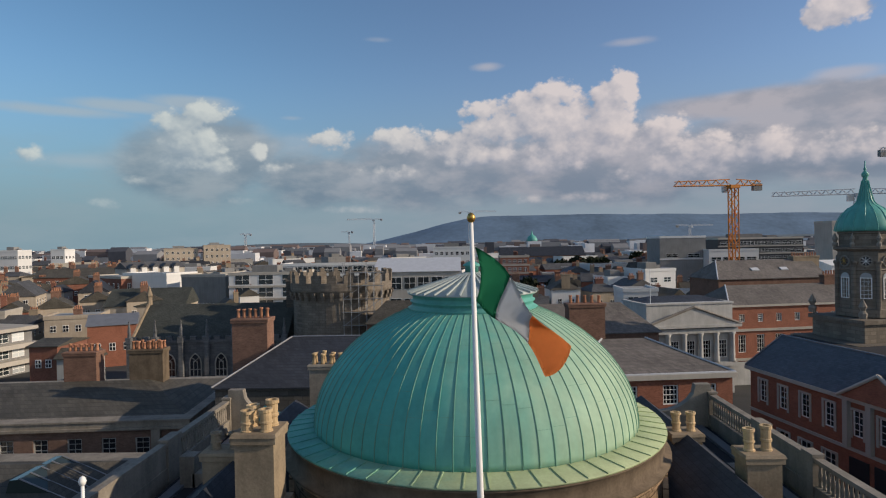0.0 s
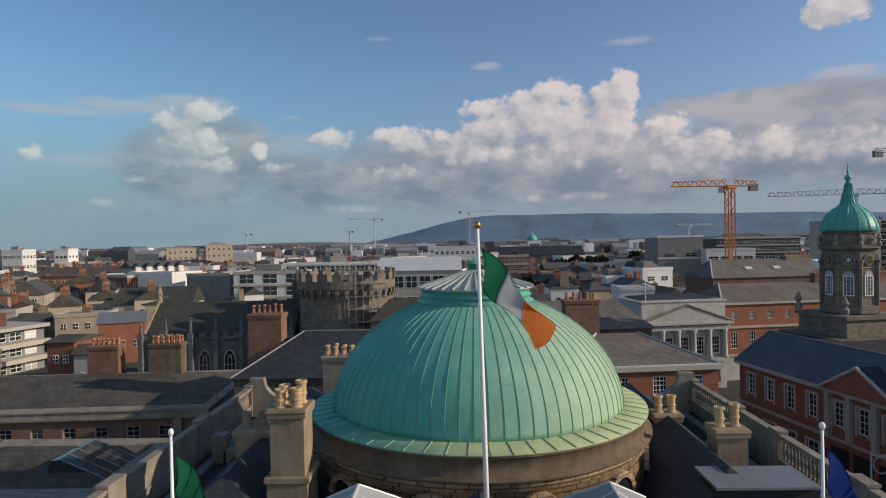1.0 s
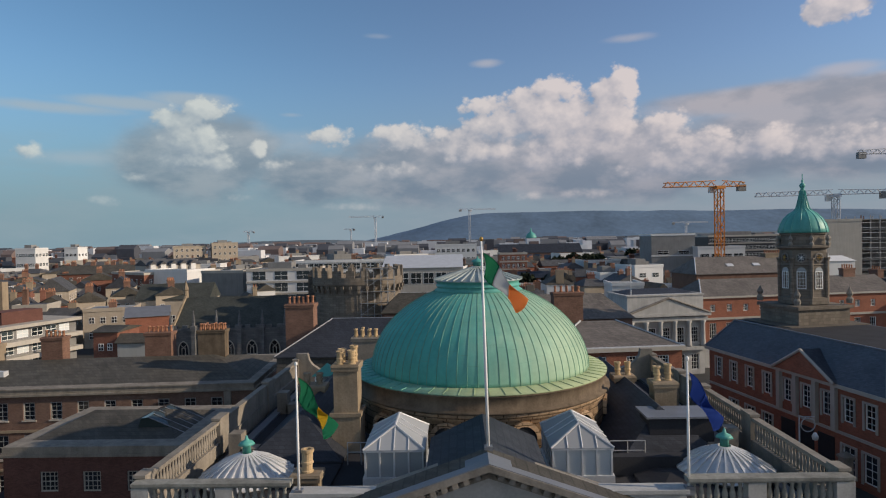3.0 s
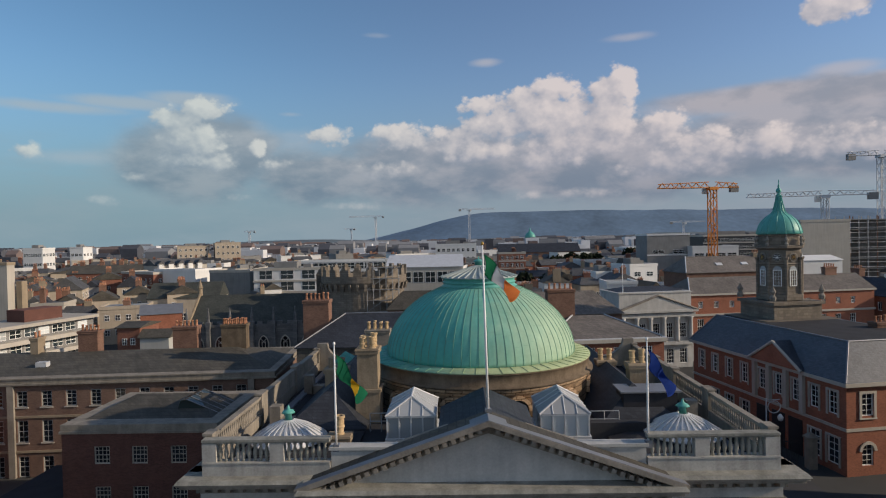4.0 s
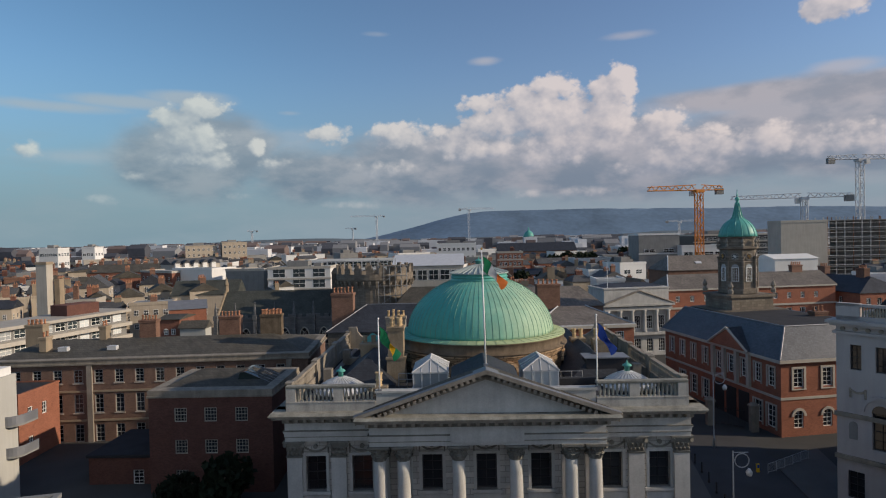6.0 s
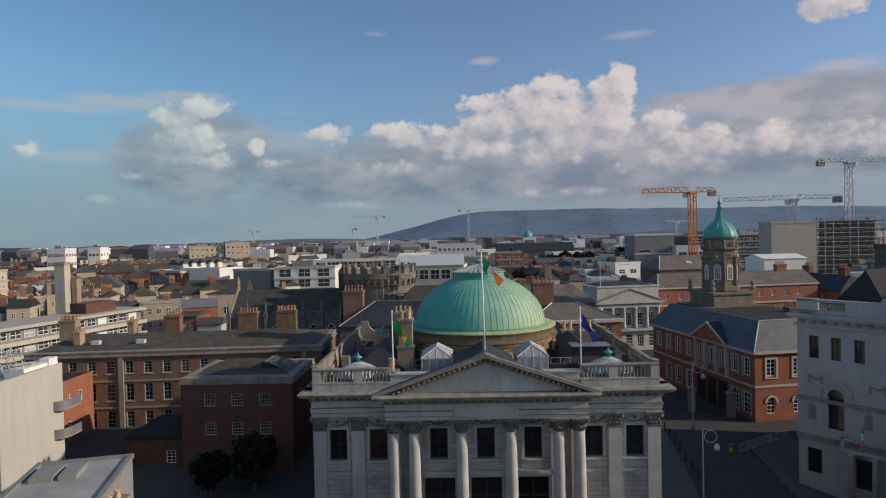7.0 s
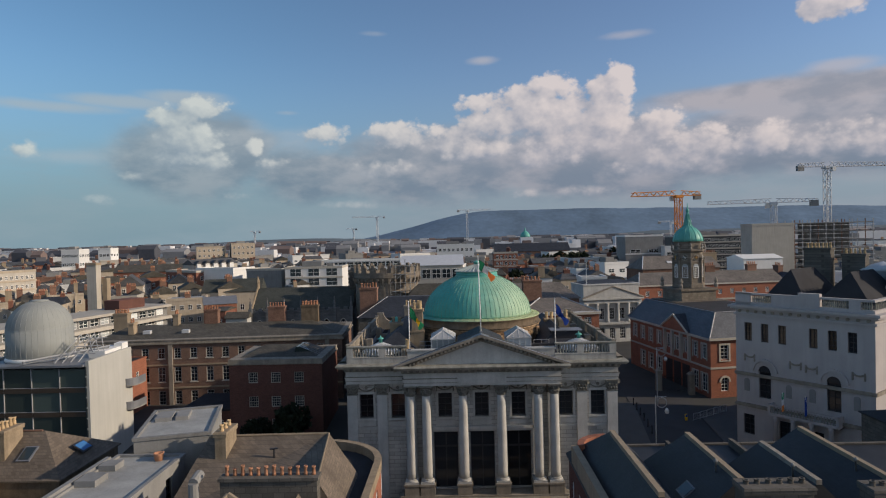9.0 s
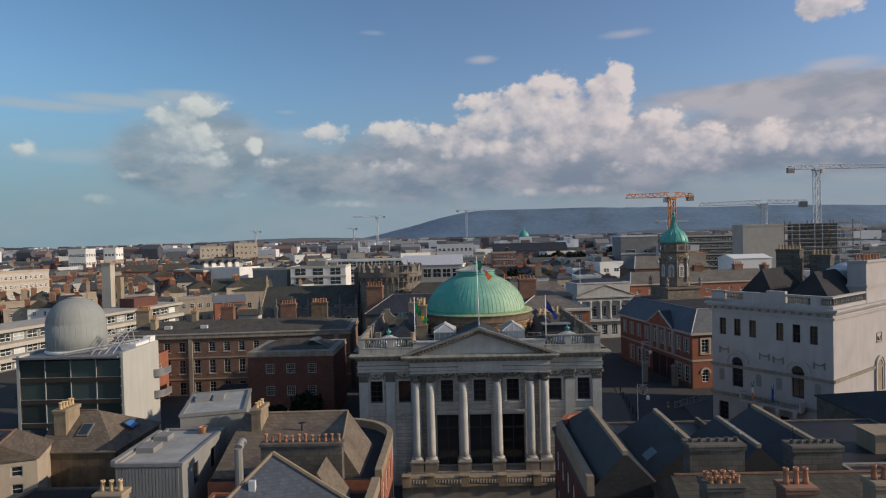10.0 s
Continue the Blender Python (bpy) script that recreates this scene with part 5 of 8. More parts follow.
# slate-roofed wing just behind the hall
def rear_wings():
    b = thing("rear_wing", pose(-18.3, 45.4, 4.6), "slate-roofed wing with pale ridge flashing", "house")

    def lz(z):
        return z - 4.6

    walls(b, 18.0, 12.0, -3.0, lz(18.5), DARKSTONE)
    part("roof", roof_mesh(bmesh.new(), -0.2, 18.2, -0.2, 12.2, lz(18.5), lz(21.3), (4.4, 4.4), "x"), SLATEB, b)
    bm = bmesh.new()
    for p, q in (((-0.2, -0.2, 18.55), (4.2, 6.0, 21.33)), ((-0.2, 12.2, 18.55), (4.2, 6.0, 21.33)), ((4.2, 6.0, 21.33), (13.8, 6.0, 21.33))):
        rod(bm, (p[0], p[1], lz(p[2])), (q[0], q[1], lz(q[2])), 0.08, 6)
    part("ridge_flashing", bm, LEAD, b)
    chimney(b, 9.0, -2.4, lz(16.0), lz(20.7), 2.4, 1.2, 4, DIRTSHADE, POTB, 2, "x", 0.8)
    c = thing("rear_brick_wing", pose(8.5, 49.5, 4.6, 0, 0, 6), "orange brick wing with hipped slate roof", "house")
    ops = [(x, lz(15.5), 1.3, 1.6) for x in (2.0, 5.0, 8.4, 11.6)] + [(x, lz(12.0), 1.3, 2.2) for x in (2.0, 5.0, 8.4, 11.6)]
    walls(c, 13.6, 12.0, -3.0, lz(17.6), ORANGEB, {"front": ops}, (4, 4))
    part("cornice", boxes((-0.3, 13.9, -0.3, 12.3, lz(17.6), lz(18.0))), CONCRETE, c)
    part("roof", roof_mesh(bmesh.new(), -0.2, 13.8, -0.2, 12.2, lz(18.0), lz(20.0), (5.0, 5.0), "x"), GREYSL, c)
    for p, q in (((-0.2, -0.2), (4.8, 6.0)), ((13.8, -0.2), (8.8, 6.0)), ((-0.2, -0.2), (13.8, -0.2))):
        part("hip_flashing", rod(bmesh.new(), (*p, lz(18.05)), (*q, lz(20.05 if q[1] > 0 else 18.05)), 0.09, 5), LEADW, c)
    chimney(c, 3.6, 7.0, lz(18.0), lz(23.2), 3.3, 1.4, 5, CHIMB, POT, 1, "x", 0.7)
    chimney(c, 0.2, 3.0, lz(17.0), lz(20.5), 1.4, 1.2, 2, DIRTSHADE, POTB, 1, "x", 0.9)
    d = thing("rear_range", pose(2.0, 70.0, 4.6, 0, 0, 6), "brick range with long brown slate roof", "house")
    walls(d, 21.0, 10.0, -3.0, lz(18.2), BROWNB, {"front": [(2 + 2.4 * i, lz(15.4), 1.3, 2.0) for i in range(8)]}, (4, 4))
    part("roof", roof_mesh(bmesh.new(), -0.3, 21.3, -0.3, 10.3, lz(18.2), lz(21.2), (3, 3), "x"), GREYSL, d)


big_brick_chimney()
rear_wings()


# ---- castle side ----
def gate_house():
    """Orange brick house with a pedimented long front."""
    rot = 10.0
    g = thing("guard_house", pose(38.0, 44.0, 4.6, 0, 0, rot), "two-storey orange brick house with slate hipped roof and pediment", "house")

    def lz(z):
        return z - 4.6

    w, d = 17.0, 28.2
    up = [(2.4, lz(10.7), 1.4, 2.3), (6.4, lz(10.7), 1.4, 2.3), (10.4, lz(10.7), 1.4, 2.3), (14.4, lz(10.7), 1.4, 2.3)]
    low = [(2.4, lz(5.6), 1.3, 2.2), (6.4, lz(5.6), 1.3, 2.2), (10.4, lz(5.6), 1.3, 2.2)]
    left = [(d - y, lz(10.6), 1.25, 2.4) for y in (1.8, 4.4, 7.2, 10.1, 13.0, 16.4, 19.6, 22.8, 26.0)] + [(d - y, lz(5.4), 1.6, 2.8) for y in (1.8, 4.4, 16.4, 19.6, 22.8)]
    walls(g, w, d, -4.0, lz(13.8), ORANGEB, {"front": up + low, "left": left}, (2, 4))
    for c, s, hw, hh in up:
        part("window_surround", boxes((c - hw / 2 - 0.28, c - hw / 2, -0.1, 0.04, s - 0.2, s + hh + 0.25), (c + hw / 2, c + hw / 2 + 0.28, -0.1, 0.04, s - 0.2, s + hh + 0.25), (c - hw / 2, c + hw / 2, -0.1, 0.04, s + hh, s + hh + 0.25), (c - hw / 2 - 0.3, c + hw / 2 + 0.3, -0.16, 0.04, s - 0.32, s - 0.2)), CONCRETE, g)
    for c, s, hw, hh in low:
        bm = bmesh.new()
        for k in range(9):
            t0, t1 = math.pi * k / 9, math.pi * (k + 1) / 9
            slab_y(bm, [(c + r * math.cos(t), s + hh - 0.7 + r * math.sin(t)) for t, r in ((t0, 0.72), (t0, 1.02), (t1, 1.02), (t1, 0.72))], -0.12, 0.03)
        part("window_arch", bm, CONCRETE, g)
    for c, s, hw, hh in left:
        y = d - c
        part("window_surround", boxes((-0.1, 0.04, y - hw / 2 - 0.25, y - hw / 2, s - 0.2, s + hh + 0.2), (-0.1, 0.04, y + hw / 2, y + hw / 2 + 0.25, s - 0.2, s + hh + 0.2), (-0.1, 0.04, y - hw / 2, y + hw / 2, s + hh, s + hh + 0.2)), CONCRETE, g)
    part("string_course", boxes((-0.12, w + 0.1, -0.12, 0.0, lz(9.2), lz(9.5)), (-0.12, 0.0, 0.0, d, lz(9.2), lz(9.5))), CONCRETE, g)
    part("cornice", boxes((-0.45, w + 0.45, -0.45, d + 0.45, lz(13.8), lz(14.2))), CONCRETE, g)
    part("roof", taper(bmesh.new(), -0.4, w + 0.4, -0.4, d + 0.4, lz(14.2), lz(17.9), 2.7), SLATEG, g, "steep blue slate slopes")
    part("roof_flat", boxes((2.7, w - 2.7, 2.7, d - 2.7, lz(17.2), lz(17.93))), DKFELT, g)
    bm = bmesh.new()
    for p, q in (((-0.4, -0.4), (2.3, 2.3)), ((w + 0.4, -0.4), (w - 2.3, 2.3)), ((-0.4, d + 0.4), (2.3, d - 2.3))):
        rod(bm, (*p, lz(14.25)), (*q, lz(17.95)), 0.1, 6)
    rod(bm, (2.3, 2.3, lz(17.95)), (w - 2.3, 2.3, lz(17.95)), 0.1, 6)
    rod(bm, (2.3, 2.3, lz(17.95)), (2.3, d - 2.3, lz(17.95)), 0.1, 6)
    part("hip_flashing", bm, LEAD, g)
    # pediment near the middle of the long side, with pilasters
    pc, ph = 10.0, 4.3
    bm = bmesh.new()
    a = [bm.verts.new((x, y, z)) for x, y, z in ((-0.7, pc - ph, lz(14.2)), (-0.7, pc + ph, lz(14.2)), (-0.7, pc, lz(16.75)), (1.2, pc - ph, lz(14.2)), (1.2, pc + ph, lz(14.2)), (1.9, pc, lz(16.75)))]
    for f in ((0, 2, 1), (0, 3, 5, 2), (1, 2, 5, 4), (3, 4, 5), (0, 1, 4, 3)):
        bm.faces.new([a[i] for i in f])
    pd = part("pediment", bm, ORANGEB, g)
    for sg in (-1, 1):
        part("raking_cornice", rod(bmesh.new(), (-0.78, pc + sg * (ph + 0.25), lz(14.22)), (-0.78, pc, lz(16.86)), 0.17, 6), CONCRETE, pd)
        bm = bmesh.new()
        v = [bm.verts.new(p) for p in ((-0.85, pc + sg * (ph + 0.2), lz(14.36)), (-0.85, pc, lz(16.92)), (2.0, pc, lz(16.92)), (0.2, pc + sg * (ph + 0.2), lz(14.46)))]
        bm.faces.new(v)
        bmesh.ops.solidify(bm, geom=bm.faces[:], thickness=0.1)
        part("pediment_roof", bm, SLATEG, pd)
    for y in (6.0, 8.6, 11.5, 14.1):
        part("pilaster", boxes((-0.42, 0.0, y - 0.28, y + 0.28, lz(9.5), lz(13.8))), CONCRETE, g)
    # dark slabs on the wall stand in for shade inside the gateways
    for y in (7.3, 10.1, 12.9):
        part("archway", boxes((-0.08, 0.3, y - 1.1, y + 1.1, -0.2, lz(8.6))), DARKM, g, "flat dark slab as the shade in a gateway opening")
    chimney(g, 11.0, 21.0, lz(15.0), lz(19.5), 2.0, 1.3, 3, CHIMB, POT)
    chimney(g, 13.5, 10.0, lz(15.0), lz(18.6), 2.0, 1.3, 3, CHIMB, POT)


gate_house()


def clock_tower():
    x, y = 43.3, 67.2
    t = thing("clock_tower", pose(x, y, 4.6, 0, 0, 12), "octagonal dark stone tower with green copper dome and spire", "tower")

    def lz(z):
        return z - 4.6

    part("podium", boxes((-5.2, 5.2, -4.2, 4.2, -2, lz(17.6)), (-5.5, 5.5, -4.5, 4.5, lz(17.6), lz(18.0)), (-3.6, 3.6, -3.4, 3.4, lz(18.0), lz(19.9)), (-3.9, 3.9, -3.7, 3.7, lz(19.9), lz(20.3))), BROWNSTONE, t, "square stone base with cornice")
    oct_ = math.pi / 8
    body = part("octagon", lathe(bmesh.new(), [(3.0, lz(20.4)), (3.0, lz(21.2)), (2.75, lz(21.3)), (2.75, lz(25.2)), (2.85, lz(25.3)), (2.75, lz(25.4)), (2.75, lz(27.2)), (3.15, lz(27.45)), (3.15, lz(27.7)), (2.6, lz(27.8)), (2.6, lz(29.0)), (2.75, lz(29.1)), (2.75, lz(29.3))], 0, 0, 8, oct_, oct_ + 2 * math.pi), BROWNSTONE, t)
    ap = 2.75 * math.cos(oct_)
    for i in range(8):
        m = pose(0, 0, 0, 0, 0, 45 * i) @ pose(0, -ap, 0)
        a, b = window_unit(1.05, 2.2, (3, 5), WHITE)
        w = put("window", a, t, m @ pose(0, -0.04, lz(22.3)))
        put("pane", b, w)
        bm = bmesh.new()
        pts = [(0.53 * math.cos(q), lz(24.5) + 0.5 * math.sin(q)) for q in [math.pi * k / 8 for k in range(9)]]
        slab_y(bm, pts, -0.06, 0.0)
        part("window_head", bm, GLASSP, body, m=m)
        bm = bmesh.new()
        slab_y(bm, [(0.62 * math.cos(q), lz(26.2) + 0.62 * math.sin(q)) for q in [2 * math.pi * k / 16 for k in range(16)]], -0.14, 0.0)
        dial = part("round_window" if i % 2 else "clock", bm, DIRTSHADE, t, m=m)
        bm = bmesh.new()
        slab_y(bm, [(0.46 * math.cos(q), lz(26.2) + 0.46 * math.sin(q)) for q in [2 * math.pi * k / 16 for k in range(16)]], -0.17, -0.1)
        part("dial", bm, GLASS if i % 2 else DARKM, dial)
        bm = bmesh.new()
        for k in range(4):
            q = math.pi * k / 4
            rod(bm, (0.45 * math.cos(q), -0.18, lz(26.2) + 0.45 * math.sin(q)), (-0.45 * math.cos(q), -0.18, lz(26.2) - 0.45 * math.sin(q)), 0.03, 4)
        part("spokes", bm, WHITE if i % 2 else GOLD, dial)
        q = math.pi / 8 + i * math.pi / 4
        bm = lathe(bmesh.new(), [(0.22, 0), (0.24, 4.6), (0.36, 4.8), (0.36, 5.0)], 2.78 * math.cos(q), 2.78 * math.sin(q), 8)
        part("corner_shaft", bm, BROWNSTONE, body, m=pose(0, 0, lz(21.2)))
        bm = lathe(bmesh.new(), [(0.2, 0), (0.25, 0.3), (0.12, 0.5), (0.26, 0.85), (0.1, 1.2), (0, 1.5)], 3.0 * math.cos(q), 3.0 * math.sin(q), 8)
        part("urn", bm, DIRTSHADE, body, m=pose(0, 0, lz(27.7)))
    for sx, sy in ((-1, -1), (1, -1), (1, 1), (-1, 1)):
        bm = lathe(bmesh.new(), [(0.35, 0), (0.42, 0.5), (0.2, 0.8), (0.4, 1.2), (0.12, 1.8), (0, 2.1)], sx * 3.7, sy * 3.3, 8)
        part("urn", bm, DIRTSHADE, t, m=pose(0, 0, lz(20.5)))
    prof = [(2.75, 29.3), (2.85, 29.4), (2.75, 29.9), (2.55, 30.5), (2.15, 31.2), (1.55, 31.8), (1.0, 32.15), (0.75, 32.5), (0.6, 33.1), (0.42, 33.9), (0.28, 34.7), (0.2, 35.0), (0.32, 35.15), (0.36, 35.4), (0.2, 35.6), (0.1, 35.75), (0.16, 35.95), (0.07, 36.1), (0.05, 36.8)]
    dm = part("copper_dome", lathe(bmesh.new(), [(r, lz(z)) for r, z in prof], 0, 0, 32), COPPERD, t, "bright green copper dome with tall spire", True)
    rib = bmesh.new()
    prev = None
    for r, z in prof[1:11]:
        ring = [rib.verts.new(p) for p in ((r - 0.02, -0.06, lz(z)), (r + 0.07, 0, lz(z)), (r - 0.02, 0.06, lz(z)))]
        if prev:
            for k in range(2):
                rib.faces.new((prev[k], prev[k + 1], ring[k + 1], ring[k]))
        prev = ring
    rm = mesh_of("rib", rib, COPPERD)
    for i in range(16):
        put("rib", rm, dm, pose(0, 0, 0, 0, 0, 22.5 * i))


clock_tower()


def castle_ranges():
    rot = 9.0
    t = thing("portico_block", pose(28.6, 95.6, 4.6, 0, 0, rot), "pale stone block with pediment and engaged columns", "public building")

    def lz(z):
        return z - 4.6

    w = 14.2
    ops = [(1.8 + 2.65 * i, lz(10.2), 1.35, 2.8) for i in range(5)] + [(1.8 + 2.65 * i, lz(5.4), 1.5, 2.8) for i in range(5)]
    walls(t, w, 9.0, -3, lz(15.4), STONE, {"front": ops}, (3, 4))
    part("entablature", boxes((-0.3, w + 0.3, -0.7, 9.2, lz(14.2), lz(14.9)), (-0.7, w + 0.7, -1.1, 9.4, lz(15.1), lz(15.5))), STONE, t)
    part("attic", boxes((0, w, 0.3, 9.0, lz(15.4), lz(18.6)), (-0.15, w + 0.15, 0.15, 9.1, lz(18.6), lz(18.85))), STONE, t)
    part("pediment", slab_y(bmesh.new(), [(-0.6, lz(15.4)), (w + 0.6, lz(15.4)), (w / 2, lz(18.2))], -0.8, 0.5), STONE, t)
    bm = bmesh.new()
    for a in (-0.8, w + 0.8):
        rod(bm, (a, -0.8, lz(15.5)), (w / 2, -0.8, lz(18.3)), 0.22, 6)
    part("raking_cornice", bm, DIRTSHADE, t)
    for i in range(6):
        x = 0.45 + 2.65 * i
        part("column", lathe(bmesh.new(), [(0.5, lz(9.6)), (0.42, lz(10.0)), (0.36, lz(13.6)), (0.55, lz(14.2))], x, -0.35, 12), STONE, t, smooth=True)
    part("lower_cornice", boxes((-0.2, w + 0.2, -0.8, 0.0, lz(9.0), lz(9.6))), STONE, t)
    part("roof", roof_mesh(bmesh.new(), -0.1, w + 0.1, 1.0, 9.2, lz(18.7), lz(19.6), (3, 3), "x"), SLATEB, t)
    r = thing("state_range", pose(44.0, 102.5, 4.6, 0, 0, rot), "long orange-red brick range with grey slate roof", "public building")
    ops = []
    for i in range(11):
        x = 2.2 + 3.3 * i
        ops += [(x, lz(14.9), 1.0, 1.3), (x, lz(9.9), 1.35, 2.9), (x, lz(5.2), 1.7, 2.8)]
    walls(r, 40, 10, -3, lz(17.4), ORANGEB, {"front": ops}, (3, 4))
    part("string_course", boxes((-0.1, 40.1, -0.25, 0.0, lz(13.4), lz(13.8)), (-0.1, 40.1, -0.2, 0.0, lz(8.6), lz(9.0))), CONCRETE, r)
    part("ground_arcade", boxes((0, 40, -0.12, 0.0, -2, lz(8.4))), STONE, r)
    part("cornice", boxes((-0.2, 40.2, -0.35, 10.2, lz(17.4), lz(17.75))), CONCRETE, r)
    part("roof", roof_mesh(bmesh.new(), -0.2, 40.2, -0.3, 10.3, lz(17.75), lz(20.6), (2.5, 0), "x"), GREYSL, r)
    bm = rod(bmesh.new(), (-0.2, -0.3, lz(17.85)), (2.4, 5.0, lz(20.68)), 0.12, 5)
    part("hip_flashing", bm, LEADW, r)
    for x in (22.0, 34.0):
        chimney(r, x, 5.0, lz(19.0), lz(22.0), 2.6, 1.2, 5, CHIMB, POT)
    u = thing("rear_roof_range", pose(52.0, 126.0, 4.6, 0, 0, rot), "brick range with big brown slate roof and rooflights", "house")
    walls(u, 24, 11, -3, lz(20.4), CHIMB)
    part("roof", roof_mesh(bmesh.new(), -0.3, 24.3, -0.3, 11.3, lz(20.4), lz(24.0), (3, 0), "x"), GREYSL, u)
    part("hip_flashing", rod(bmesh.new(), (-0.3, -0.3, lz(20.5)), (2.7, 5.5, lz(24.05)), 0.13, 5), LEADW, u)
    for x in (9.5, 16.0):
        part("rooflight", boxes((-0.8, 0.8, -0.5, 0.5, 0, 0.15)), LEADW, u, m=pose(x, 2.4, lz(22.1), 32, 0, 0))
    chimney(u, 23.0, 5.5, lz(20), lz(24.6), 6.0, 1.6, 10, RENDER, POT)
    v = thing("rear_wing", pose(86.0, 104.0, 4.6, 0, 0, rot), "orange brick wing with grey slate roof", "house")
    walls(v, 12, 30, -3, lz(16.0), ORANGEB, {"left": [(2 + 3.2 * i, lz(z), 1.1, 1.8) for i in range(8) for z in (13.0, 9.6)], "front": [(2 + 2.7 * i, lz(z), 1.1, 1.8) for i in range(4) for z in (13.0, 9.6)]}, (2, 4))
    part("roof", roof_mesh(bmesh.new(), -0.3, 12.3, -0.3, 30.3, lz(16.0), lz(19.2), (4, 4), "y"), SLATEB, v)
    for y in (6.0, 18.0):
        chimney(v, 6, y, lz(18), lz(21), 1.4, 2.4, 4, CHIMB, POT, 1, "y")
    k = thing("flagstaff", pose(29.6, 97.2, 18.8), "slim pale roof flagstaff", "flagpole")
    part("pole", rod(bmesh.new(), (0, 0, 0), (0, 0, 5.5), 0.06), WHITE, k)


castle_ranges()


# ---- white bank at the corner ----
def white_bank():
    ax, ay, bx, by = 34.2, 26.4, 43.8, 13.8
    ang = math.degrees(math.atan2(by - ay, bx - ax))
    b = thing("white_bank", pose(ax, ay, 2.0, 0, 0, ang), "white painted classical bank with balustraded parapet", "public building")
    w, d = math.hypot(bx - ax, by - ay), 20.0

    def lz(z):
        return z - 0.6

    up = [(x, lz(15.7), 0.95, 2.35) for x in (1.63, 3.72, 5.85, 9.43, 11.5, 13.58)]
    mid = [(3.68, lz(8.6), 1.5, 3.4), (11.63, lz(8.6), 1.5, 3.4)]
    low = [(1.6, lz(3.6), 1.4, 2.6), (6.2, lz(3.2), 1.6, 3.0), (9.8, lz(3.2), 1.4, 2.6)]
    right = []
    walls(b, w, d, -2.5, lz(20.0), CREAM, {"front": up + mid + low, "right": right}, (2, 4), DARKM, 0.35)
    arc = [math.pi * k / 14 for k in range(15)]
    for c, s, hw, hh in mid:
        for r0, r1, y in ((1.3, 1.6, -0.3), (0.75, 1.3, -0.12)):
            ring = [(c + r1 * math.cos(q), s + hh + r1 * math.sin(q)) for q in arc] + [(c + r0 * math.cos(q), s + hh + r0 * math.sin(q)) for q in arc[::-1]]
            part("window_arch", slab_y(bmesh.new(), ring, y, 0.02), CREAM, b)
        part("fanlight", slab_y(bmesh.new(), [(c + 0.75 * math.cos(q), s + hh + 0.75 * math.sin(q)) for q in arc], -0.03, 0.0), GLASS, b)
    part("string_course", boxes((-0.15, w + 0.15, -0.2, 0.0, lz(11.2), lz(11.6)), (w, w + 0.2, 0.0, d, lz(11.2), lz(11.6)), (-0.1, w + 0.1, -0.3, 0.0, lz(7.2), lz(7.6))), PARAPET, b, "grimy stone band")
    bm = boxes((-0.25, w + 0.25, -0.25, d + 0.25, lz(19.0), lz(19.25)), (-0.7, w + 0.7, -0.7, d + 0.7, lz(20.0), lz(20.3)), (-0.45, w + 0.45, -0.45, d + 0.45, lz(19.75), lz(20.0)))
    part("cornice", bm, CREAM, b)
    sw = bmesh.new()
    for i in range(15):
        x = 0.6 + i * (w - 1.2) / 14
        rod(sw, (x, -0.02, lz(19.5)), (x, -0.18, lz(19.5)), 0.2, 8)
    for x, z in ((1.8, 13.6), (7.4, 13.4), (9.2, 13.2), (14.2, 13.2)):
        for i in range(8):
            f0, f1 = -0.6 + 1.2 * i / 8, -0.6 + 1.2 * (i + 1) / 8
            rod(sw, (x + f0, -0.06, lz(z) + 0.6 * f0 * f0), (x + f1, -0.06, lz(z) + 0.6 * f1 * f1), 0.11, 5)
        for s_ in (-0.62, 0.62):
            rod(sw, (x + s_, -0.06, lz(z) + 0.4), (x + s_, -0.06, lz(z) - 0.5), 0.1, 5)
    part("swag", sw, DIRTSHADE, b)
    # flat grey slabs stand in for the shade of arched recesses
    for x in (1.4, 6.6, 9.3, 14.0):
        ni = bmesh.new()
        box(ni, x - 0.35, x + 0.35, -0.05, 0.0, lz(9.2), lz(10.5))
        slab_y(ni, [(x + 0.35 * math.cos(q), lz(10.5) + 0.35 * math.sin(q)) for q in [math.pi * k / 8 for k in range(9)]], -0.05, 0.0)
        part("niche", ni, GREYR, b)
    par = part("parapet", boxes((0, w, 0.0, 0.5, lz(20.3), lz(20.7)), (0, w, 0.0, 0.5, lz(21.6), lz(21.85)), (w - 0.5, w, 0.5, d, lz(20.3), lz(20.7)), (w - 0.5, w, 0.5, d, lz(21.6), lz(21.85)), (0, 2.0, 0, 0.5, lz(20.3), lz(21.9)), (4.6, 8.4, 0, 0.5, lz(20.7), lz(21.6)), (w - 2.6, w - 1.4, 0, 0.5, lz(20.7), lz(21.6)), (7.8, 10.2, -0.1, 0.6, lz(20.7), lz(22.2))), CREAM, b)
    for i in range(60):
        x = 2.2 + i * (w - 2.6) / 59
        if not (4.5 < x < 10.4):
            put("baluster", BAL, par, pose(x, 0.25, lz(20.7)) @ Matrix.Diagonal((0.9, 0.9, 0.95, 1)))
    for i in range(38):
        put("baluster", BAL, par, pose(w - 0.25, 0.9 + i * 0.5, lz(20.7)) @ Matrix.Diagonal((0.9, 0.9, 0.95, 1)))
    part("roof", roof_mesh(bmesh.new(), 1.6, 7.6, 3.0, 14.0, lz(20.4), lz(24.7), (2.2, 2.2), "y"), DKFELT, b)
